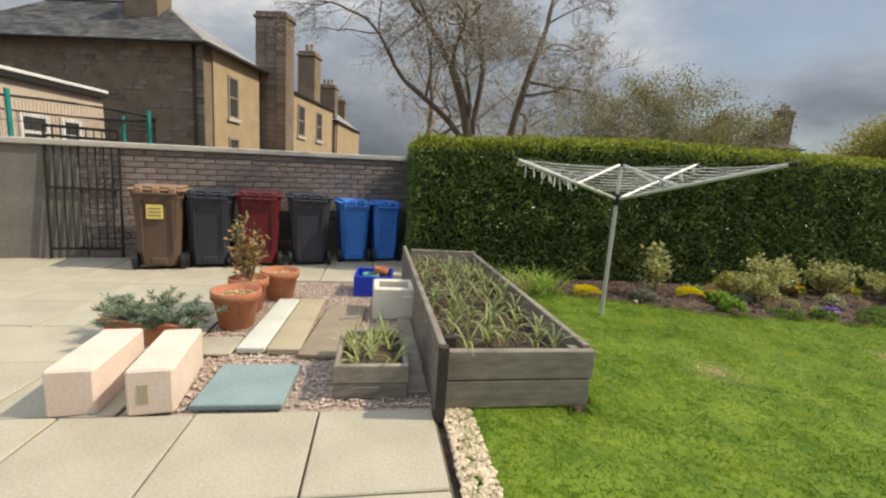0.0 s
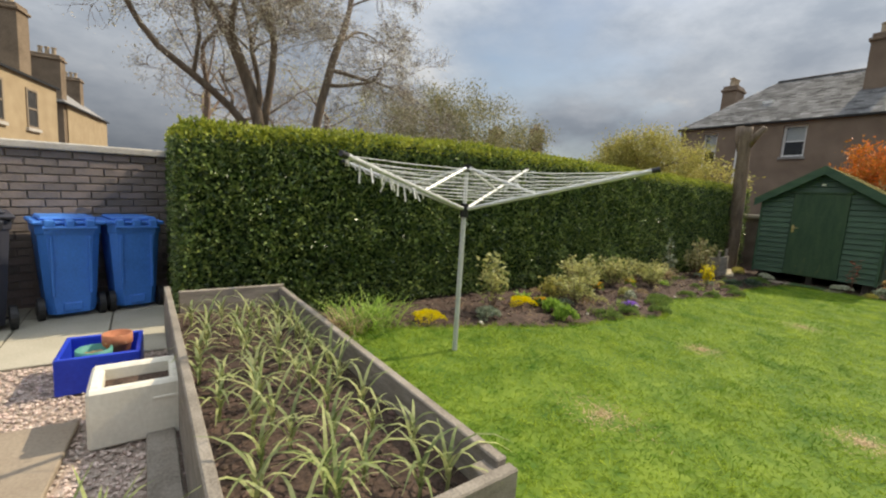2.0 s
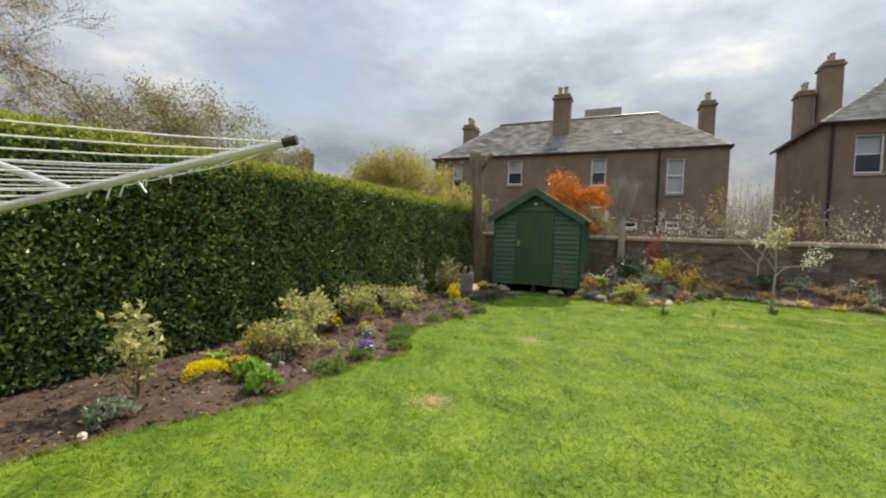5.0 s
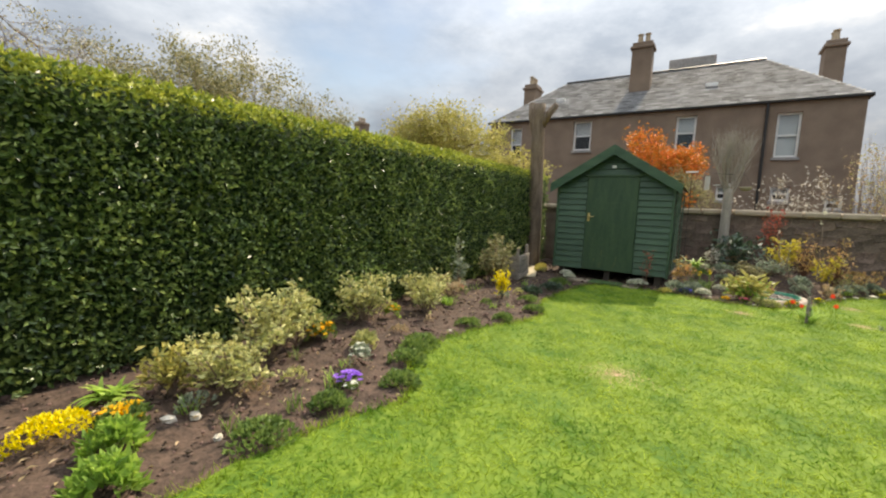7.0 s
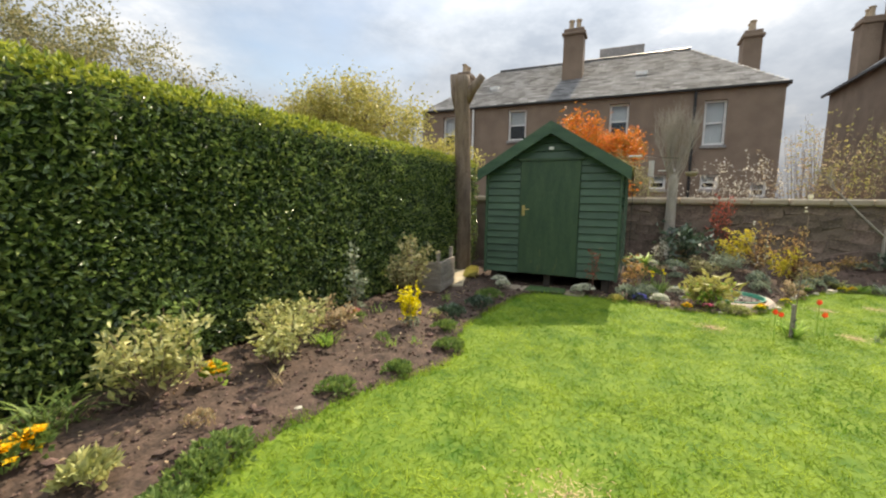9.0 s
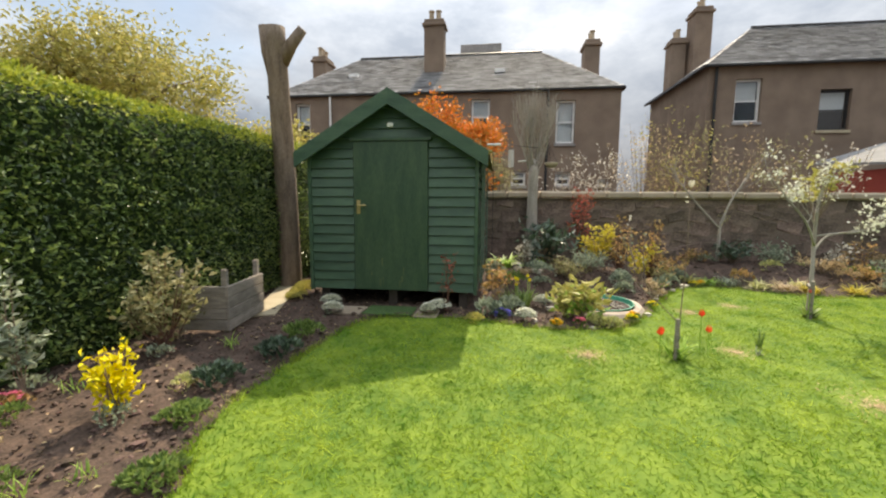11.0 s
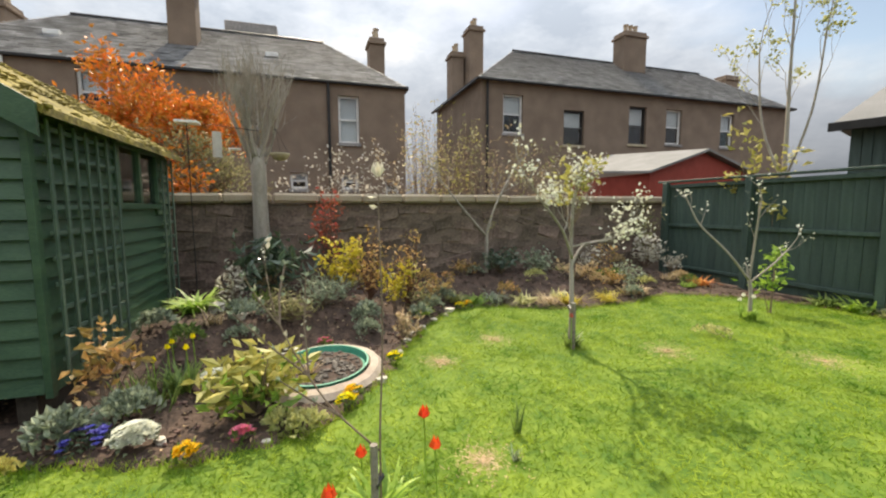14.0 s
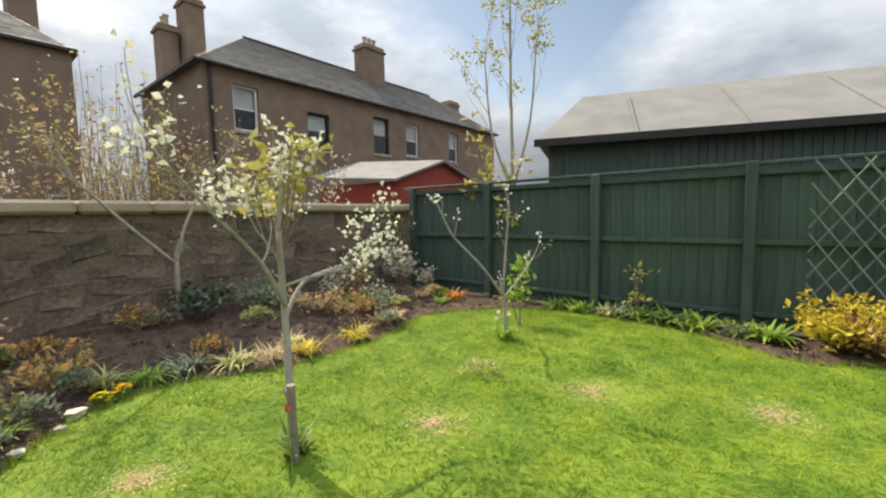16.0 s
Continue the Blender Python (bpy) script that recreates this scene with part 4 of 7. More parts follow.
# ---- soil beds ----
def bed_z(x, y):
    """Soil rises towards the far wall, and is crumbly everywhere."""
    rise = 0.0
    if y < 3.0 and x > 11.0 and not inside(x, y, LAWN_XY):
        d = min((x - a) ** 2 + (y - b) ** 2 for a, b in LAWN_XY) ** 0.5
        u = min(d / 1.1, 1.0) * min(max((x - 11.6) / 1.4, 0.0), 1.0) * min(max((y + 5.4) / 1.2, 0.0), 1.0)
        u *= min(max((math.hypot(x - 11.98, y - 0.98) - 0.6) / 0.5, 0.0), 1.0)
        rise = 0.26 * u * u * (3 - 2 * u)
    return gz(x) + rise


g = Geo()
vid = {}
for i in range(243):
    for j in range(180):
        cx, cy = 0.6 + (i + 0.5) * 0.06, -5.4 + (j + 0.5) * 0.0612
        if (cy > 3.3 and 1.35 < cx or cx > 8.8) and not (inside(cx, cy, LAWN_XY) and inside(cx - 0.06, cy, LAWN_XY) and inside(cx, cy - 0.06, LAWN_XY) and inside(cx + 0.06, cy, LAWN_XY) and inside(cx, cy + 0.06, LAWN_XY)):
            q = []
            for a, b in ((i, j), (i + 1, j), (i + 1, j + 1), (i, j + 1)):
                if (a, b) not in vid:
                    x, y = 0.6 + a * 0.06, -5.4 + b * 0.0612
                    vid[a, b] = len(g.v)
                    g.v.append((x, y, bed_z(x, y) - (0.045 if inside(x, y, LAWN_XY) else 0.006) + 0.036 * noise.noise((x * 5, y * 5, 2)) + 0.022 * noise.noise((x * 12, y * 12, 4)) + 0.012 * noise.noise((x * 1.7, y * 1.7, 8))))
                q.append(vid[a, b])
            g.f.append(tuple(q))
setting("flower_bed", g, M_SOIL, "dug brown flower bed soil", "soil", True)
g = Geo()
k = 0
while k < 13000:
    x, y = RNG.uniform(1.4, 15.0), RNG.uniform(-5.3, 5.5)
    if (y < 3.4 and x < 8.9) or inside(x, y, LAWN_XY):
        continue
    k += 1
    s = RNG.uniform(0.004, 0.02) * (1 if RNG.random() < 0.9 else 2.0)
    g.stone((x, y, bed_z(x, y) + s * 0.1), s, s * 0.8, s * 0.6, 0.3)
tagged(part("soil_clods", g, M_CLOD, None), "crumbled brown soil clods and bark litter", "soil", "", "stuff")
g = Geo()
for k in range(5200):
    x, y = RNG.uniform(1.4, 14.1), RNG.uniform(-5.3, 5.5)
    if (y < 3.5 and x < 9) or inside(x, y, LAWN_XY):
        continue
    g.leaf((x, y, bed_z(x, y) + 0.012), (RNG.gauss(0, 1), RNG.gauss(0, 1), RNG.gauss(0.1, 0.25)), RNG.uniform(0.02, 0.05), RNG.uniform(0.01, 0.02), (0, 0, 1))
tagged(part("leaf_litter", g, M_TAN, None), "dry tan leaves and twigs lying on soil", "litter", "", "stuff")


# ---- wheelie bins ----
def wheelie_bin(x, y, yaw, w, h, mat, lid_mat, label, sticker=False):
    """Its back, with wheels and handle, looks along local -y."""
    t = thing("wheelie_bin", (x, y, 0, 0, 0, yaw), label, "wheelie bin", "bins along the brick wall")
    d = w * 1.15
    g = Geo()
    prof = [(0.76, 0.05), (0.80, 0.12), (0.98, h - 0.14), (1.03, h - 0.13), (1.03, h - 0.06)]
    rings = []
    for f, z in prof:
        a, b, c = w / 2 * f, d / 2 * f, 0.05
        back = -d / 2 + (1 - f) * 0.05
        rings.append([(-a + c, back, z), (a - c, back, z), (a, back + c, z), (a, back + 2 * b - c, z), (a - c, back + 2 * b, z), (-a + c, back + 2 * b, z), (-a, back + 2 * b - c, z), (-a, back + c, z)])
    vs = [p for r in rings for p in r]
    g.add(vs, [(i * 8 + k, i * 8 + (k + 1) % 8, (i + 1) * 8 + (k + 1) % 8, (i + 1) * 8 + k) for i in range(4) for k in range(8)] + [tuple(range(7, -1, -1)), tuple(range(32, 40))])
    part("body", g, mat, t)
    part("back_recess", Geo().box((-w * 0.16, -d / 2 - 0.004, 0.07), (w * 0.16, -d / 2 + 0.05, 0.15), None, 0.01), mat, t)
    for sx in (-1, 1):
        part("back_rib", Geo().box((sx * w * 0.3 - 0.012, -d / 2 - 0.016, 0.22), (sx * w * 0.3 + 0.012, -d / 2 + 0.012, h - 0.16), None, 0.005), mat, t)
    lid = Geo()
    a, b = w / 2 + 0.03, d / 2 + 0.04
    lid.box((-a, -b + 0.03, h - 0.055), (a, b, h - 0.02), None, 0.012)
    lid.box((-a + 0.05, -b + 0.09, h - 0.022), (a - 0.05, b - 0.06, h + 0.012), None, 0.016)
    part("lid", lid, lid_mat, t)
    for k in (-0.32, 0.0, 0.32):
        part("hinge", Geo().box((k * w - 0.035, -b - 0.015, h - 0.075), (k * w + 0.035, -b + 0.06, h - 0.005), None, 0.012), lid_mat, t)
    part("handle", Geo().tube([(-w * 0.42, -b - 0.005, h - 0.075), (w * 0.42, -b - 0.005, h - 0.075)], 0.014, 8), mat, t)
    part("axle", Geo().tube([(-w * 0.44, -d / 2 + 0.07, 0.1), (w * 0.44, -d / 2 + 0.07, 0.1)], 0.012, 6), M_IRON, t)
    for sx in (-1, 1):
        wh = part("wheel", Geo().tube([(sx * w * 0.43, -d / 2 + 0.07, 0.1), (sx * (w * 0.43 + 0.045), -d / 2 + 0.07, 0.1)], 0.1, 18), M_BLACK, t, "black rubber wheel")
        part("hub", Geo().tube([(sx * (w * 0.43 + 0.045), -d / 2 + 0.07, 0.1), (sx * (w * 0.43 + 0.052), -d / 2 + 0.07, 0.1)], 0.055, 12), M_GUTTER, wh)
    if sticker:
        s = part("sticker", Geo().box((-w * 0.2, -d / 2 - 0.026, h - 0.36), (w * 0.12, -d / 2 - 0.010, h - 0.2)), M_YLABEL, t, "yellow paper label")
        for k in range(3):
            part("label_bar", Geo().box((-w * 0.16, -d / 2 - 0.029, h - 0.25 - 0.04 * k), (w * 0.08, -d / 2 - 0.0265, h - 0.235 - 0.04 * k)), M_BROWNSTONE, s)
    return t


def plastic(name, c):
    return material(name, tuple(v * 0.85 for v in c), tuple(v * 1.15 for v in c), 0.48, 3, 60, 0.06)


P_BROWN, P_GREY, P_GREY2, P_RED, P_BLUE = plastic("brown_plastic", (0.115, 0.074, 0.052)), plastic("dark_grey_plastic", (0.034, 0.037, 0.05)), plastic("charcoal_plastic", (0.038, 0.04, 0.054)), plastic("dark_red_plastic", (0.12, 0.013, 0.018)), plastic("blue_plastic", (0.045, 0.21, 0.66))
P_BROWNLID = plastic("faded_brown_lid", (0.30, 0.19, 0.12))
wheelie_bin(-2.52, 5.40, 13, 0.50, 0.965, P_BROWN, P_BROWNLID, "brown wheelie bin with a yellow paper label", True)
wheelie_bin(-2.04, 5.57, 13, 0.50, 0.935, P_GREY, P_GREY, "dark grey wheelie bin beside a brown one")
wheelie_bin(-1.51, 5.72, 14, 0.50, 0.945, P_RED, P_RED, "dark red wheelie bin with matching lid")
wheelie_bin(-0.92, 5.90, 14, 0.52, 0.945, P_GREY2, P_GREY2, "charcoal grey wheelie bin with large lid")
wheelie_bin(-0.34, 6.14, 14, 0.42, 0.885, P_BLUE, P_BLUE, "slim bright blue wheelie bin")
wheelie_bin(0.12, 6.25, 14, 0.40, 0.885, P_BLUE, P_BLUE, "slim bright blue wheelie bin")

# ---- iron gate leaning on the wall ----
t = thing("iron_gate", WALL_M @ pose(0.68, -0.09, 0.0, -3.0) @ Matrix.Diagonal((0.86, 1, 1, 1)), "black wrought iron gate leaning against the wall", "gate")
part("gate_frame", Geo().tube([(0, 0, 0.02), (0, 0, 1.58)], 0.018, 6).tube([(0.82, 0, 0.02), (0.82, 0, 1.58)], 0.018, 6), M_IRON, t)
for z in (0.12, 0.85, 1.45, 1.56):
    part("crossbar", Geo().box((0.0, -0.012, z), (0.82, 0.012, z + 0.03)), M_IRON, t)
for k in range(1, 9):
    part("bar", Geo().tube([(0.091 * k, 0, 0.13), (0.091 * k, 0, 1.57)], 0.009, 6), M_IRON, t)

# ---- stone blocks, slabs and pots on the gravel ----
def stone_block(x, y, yaw, label, notch_shade=False):
    t = thing("stone_block", (x, y, 0, 0, 0, yaw), label, "stone block", "pink blocks")
    g = Geo().box((-0.105, 0, 0.0), (0.105, 0.56, 0.245), None, 0.012)
    part("block", g, M_PINKBLOCK, t)
    if notch_shade:
        # no hollow is cut: a thin darker plate gives the recess its shade
        part("notch_shade", Geo().box((-0.05, -0.004, 0.07), (-0.005, 0.01, 0.17), None, 0.003), M_BUFF, t, "darker plate painting the shade of a shallow recess")


stone_block(-1.415, 2.07, 6, "pale pink cast stone block lying on gravel")
stone_block(-1.065, 2.07, 8, "pale pink cast stone block with end recess", True)


def flat_stone(name, x0, x1, y0, y1, z, mat, yaw, label):
    ob = part(name, Geo().box((-(x1 - x0) / 2, -(y1 - y0) / 2, 0), ((x1 - x0) / 2, (y1 - y0) / 2, z), None, 0.006), mat)
    ob.matrix_basis = pose((x0 + x1) / 2, (y0 + y1) / 2, 0.004, 0, 0, yaw)
    tagged(ob, label, "stone slab", "slabs lying on gravel")


flat_stone("slate_slab", -0.90, -0.44, 2.09, 2.56, 0.035, M_SLATE, -1, "square blue-green slate slab lying on gravel")
flat_stone("stone_plank", -0.885, -0.70, 2.80, 3.95, 0.04, M_PALE, -1.5, "long pale weathered stone slab lying on gravel")
flat_stone("stone_plank", -0.685, -0.465, 2.78, 3.97, 0.04, M_BUFF, -1.5, "long buff sandstone slab lying on gravel")
flat_stone("stone_plank", -0.44, -0.10, 2.70, 3.82, 0.03, M_BROWNSTONE, -5, "long brown stone slab lying on gravel")
flat_stone("timber_board", 0.22, 0.34, 2.2, 4.1, 0.03, M_BED, 0, "weathered grey timber board beside the raised bed")
flat_stone("stone_plank", -1.2, -0.92, 2.75, 3.05, 0.02, M_SLAB, 0, "short buff paving offcut lying on gravel")


def plant_pot(x, y, r, h, label, mat=None, soil=None, name="plant_pot", z=0.0):
    t = thing(name, (x, y, z), label, "plant pot")
    part("pot", Geo().lathe([(r * 0.62, 0), (r * 0.66, 0.01), (r * 0.9, h - 0.07), (r, h - 0.065), (r, h), (r * 0.9, h), (r * 0.86, h - 0.05), (0.01, h - 0.05)], 28), mat or M_TERRA, t, "", True)
    g = Geo()
    for k in range(110):
        a, q = RNG.random() * 6.28, r * 0.82 * math.sqrt(RNG.random())
        s = RNG.uniform(0.008, 0.02)
        g.stone((q * math.cos(a), q * math.sin(a), h - 0.045), s, s, s * 0.5)
    tagged(part("compost", g, soil or M_STRAW, t), "", "", "", "stuff")
    return t


def foliage(t, cx, cy, z0, height, rx, stems, leaves, size, leaf, twig=None, lean=0.0, top=1.0, narrow=0.5, low=0.15):
    """Stems that fan out from a base, with leaves along their upper part, as parts of t."""
    gs, gl = Geo(), Geo()
    leaves, size, height, rx = int(leaves * 1.35), size * 1.6, height * 1.15, rx * 1.2
    for k in range(stems):
        a, q = RNG.random() * 6.283, math.sqrt(RNG.random())
        hx, hy = rx * q * math.cos(a) + lean * height, rx * q * math.sin(a)
        hh = height * RNG.uniform(0.45, 1.12) * (1.0 - 0.35 * q * (1 - top + 0.4))
        pts = [Vector((cx + hx * f ** 0.8 + RNG.gauss(0, 0.01), cy + hy * f ** 0.8 + RNG.gauss(0, 0.01), z0 + hh * f)) for f in (0, 0.35, 0.7, 1)]
        gs.tube(pts, [0.006, 0.005, 0.004, 0.002], 4, False)
        for j in range(max(1, leaves // stems)):
            f = low + (1 - low) * RNG.random() ** 0.6
            i = min(int(f * 3), 2)
            p = pts[i].lerp(pts[i + 1], f * 3 - i)
            p = p + Vector((RNG.gauss(0, 1), RNG.gauss(0, 1), RNG.gauss(0, 0.6))) * size * 0.6
            s = size * RNG.uniform(0.6, 1.2)
            gl.leaf(p, rdir(0.35, 0.8), s, s * narrow)
    tagged(part("stem_mass", gs, twig or M_TWIG, t), "", "", "", "stuff")
    tagged(part("leaves", gl, leaf, t), "", "", "", "stuff")


plant_pot(-1.06, 3.34, 0.185, 0.30, "large terracotta pot filled with dry straw-coloured stalks")
t = plant_pot(-1.08, 3.73, 0.165, 0.30, "terracotta pot with an upright coppery-green shrub")
foliage(t, 0, 0, 0.24, 0.5, 0.09, 12, 120, 0.035, M_OLIVE)
foliage(t, 0, 0, 0.24, 0.48, 0.1, 10, 190, 0.035, M_COPPER)
plant_pot(-0.90, 4.10, 0.18, 0.29, "terracotta pot of dry straw-coloured compost")
t = thing("trough_planter", (-1.52, 3.02, 0, 0, 0, -12), "terracotta trough planted with low blue-green conifer", "planter")
g = Geo()
for (a0, b0, z0), (a1, b1, z1) in (((-0.26, -0.10, 0.0), (0.26, -0.085, 0.16)), ((-0.26, 0.085, 0.0), (0.26, 0.10, 0.16)), ((-0.26, -0.085, 0.0), (-0.245, 0.085, 0.16)), ((0.245, -0.085, 0.0), (0.26, 0.085, 0.16)), ((-0.245, -0.085, 0.0), (0.245, 0.085, 0.12))):
    g.box((a0, b0, z0), (a1, b1, z1), None, 0.004)
part("trough", g, M_TERRA, t)
part("rim", Geo().box((-0.29, -0.125, 0.14), (0.29, -0.101, 0.18), None, 0.006).box((-0.29, 0.101, 0.14), (0.29, 0.125, 0.18), None, 0.006).box((-0.29, -0.101, 0.14), (-0.261, 0.101, 0.18), None, 0.006).box((0.261, -0.101, 0.14), (0.29, 0.101, 0.18), None, 0.006), M_TERRA, t)
gs, gl = Geo(), Geo()
for k in range(80):
    a = RNG.random() * 6.283
    bx, by = RNG.uniform(-0.2, 0.25), RNG.uniform(-0.06, 0.06)
    ln = RNG.uniform(0.18, 0.40)
    d = Vector((math.cos(a) * 1.0, math.sin(a) * 0.7, RNG.uniform(0.5, 1.3))).normalized()
    pts = [Vector((bx, by, 0.12)) + d * ln * f - Vector((0, 0, 0.1 * f * f)) for f in (0, 0.33, 0.66, 1)]
    gs.tube(pts, [0.005, 0.004, 0.003, 0.002], 4, False)
    for j in range(70):
        f = 0.2 + 0.8 * RNG.random()
        p = pts[0].lerp(pts[3], f)
        gl.leaf(p, d * 0.6 + rdir(0.2, 0.7), RNG.uniform(0.03, 0.06), 0.009)
tagged(part("branch_mass", gs, M_TWIG, t), "", "", "", "stuff")
tagged(part("needles", gl, M_FERN, t), "", "", "", "stuff")

t = thing("stone_planter", (0.19, 3.50, 0, 0, 0, 0), "square cream glazed planter filled with soil", "planter")
g = Geo()
for a, b in (((-0.19, 0, 0), (0.19, 0.055, 0.29)), ((-0.19, 0.30, 0), (0.19, 0.355, 0.29)), ((-0.19, 0.056, 0), (-0.135, 0.299, 0.29)), ((0.135, 0.056, 0), (0.19, 0.299, 0.29))):
    part("side", Geo().box(a, b, None, 0.014), M_CREAM, t)
part("relief", Geo().box((0.06, -0.006, 0.2), (0.18, 0.004, 0.215), None, 0.002), M_CREAM, t)
part("soil", Geo().box((-0.136, 0.054, 0.0), (0.136, 0.301, 0.22)), M_SOIL, t)

t = thing("blue_tub", (0.0, 4.20, 0, 0, 0, -2), "royal blue plastic crate holding old plant pots", "tub")
g = Geo()
for a, b in (((-0.20, 0, 0), (0.20, 0.025, 0.22)), ((-0.20, 0.40, 0), (0.20, 0.425, 0.22)), ((-0.20, 0.026, 0), (-0.175, 0.399, 0.22)), ((0.175, 0.026, 0), (0.20, 0.399, 0.22)), ((-0.174, 0.026, 0), (0.174, 0.399, 0.03))):
    part("side", Geo().box(a, b, None, 0.006), M_BLUETUB, t)
plant_pot(-0.03, 4.34, 0.09, 0.19, "small teal plant pot inside a blue crate", M_TEAL, None, "plant_pot", 0.031)
plant_pot(0.08, 4.44, 0.08, 0.24, "small brown plant pot inside a blue crate", M_TERRA, None, "plant_pot", 0.031)

# ---- rotary clothes dryer ----
def rotary_dryer():
    t = thing("rotary_dryer", (2.37, 3.81, -0.02), "aluminium rotary clothes dryer with pegs on its lines", "clothes dryer")
    part("pole", Geo().tube([(0, 0, -0.03), (0, 0, 1.22)], 0.021, 12).tube([(0, 0, 1.22), (0, 0, 1.54)], 0.016, 10), M_ALU, t)
    part("hub", Geo().tube([(0, 0, 1.14), (0, 0, 1.25)], 0.034, 12), M_BLACK, t)
    part("cap", Geo().tube([(0, 0, 1.51), (0, 0, 1.565)], 0.028, 12), M_BLACK, t)
    tips = []
    for k in range(4):
        a = radians(22.5 + 90 * k)
        d = Vector((math.cos(a), math.sin(a), 0))
        tip = d * 1.38 + Vector((0, 0, 1.565 + 0.07 * d.x + 0.045 * d.y))
        root = d * 0.035 + Vector((0, 0, 1.21))
        tips.append((root, tip))
        arm = part("arm", Geo().tube([root, tip], 0.016, 8), M_ALU, t)
        part("tip", Geo().tube([tip - (tip - root).normalized() * 0.03, tip + (tip - root).normalized() * 0.02], 0.017, 8), M_BLACK, arm)
        mid = root.lerp(tip, 0.42)
        part("strut", Geo().tube([Vector((0, 0, 1.535)) + d * 0.025, mid], 0.013, 8), M_ALU, t)
    for n in range(9):
        f = 0.28 + 0.088 * n
        g = Geo()
        for k in range(4):
            p, q = tips[k][0].lerp(tips[k][1], f), tips[(k + 1) % 4][0].lerp(tips[(k + 1) % 4][1], f)
            g.tube([p.lerp(q, s / 6) - Vector((0, 0, 0.05 * f * (1 - (2 * s / 6 - 1) ** 2))) for s in range(7)], 0.0028, 4, False)
        part("line", g, M_WHITELINE, t)
    for k in range(4):
        for s in range(9 if k == 1 else 5):
            f = RNG.uniform(0.5, 1.0) if k != 1 else 0.45 + 0.065 * s
            p = tips[(k + 1) % 4][0].lerp(tips[(k + 1) % 4][1], f) if k % 2 else tips[k][0].lerp(tips[k][1], f)
            g = Geo()
            ln = RNG.uniform(0.05, 0.13)
            q = p + Vector((RNG.gauss(0, 0.02), RNG.gauss(0, 0.02), -ln))
            g.box((-0.006, -0.004, -ln), (0.006, 0.004, 0.0), Matrix.Translation(p) @ pose(0, 0, 0, RNG.gauss(0, 18), RNG.gauss(0, 18), RNG.uniform(0, 90)), 0.001)
            part("peg", g, M_WHITE, t)


rotary_dryer()


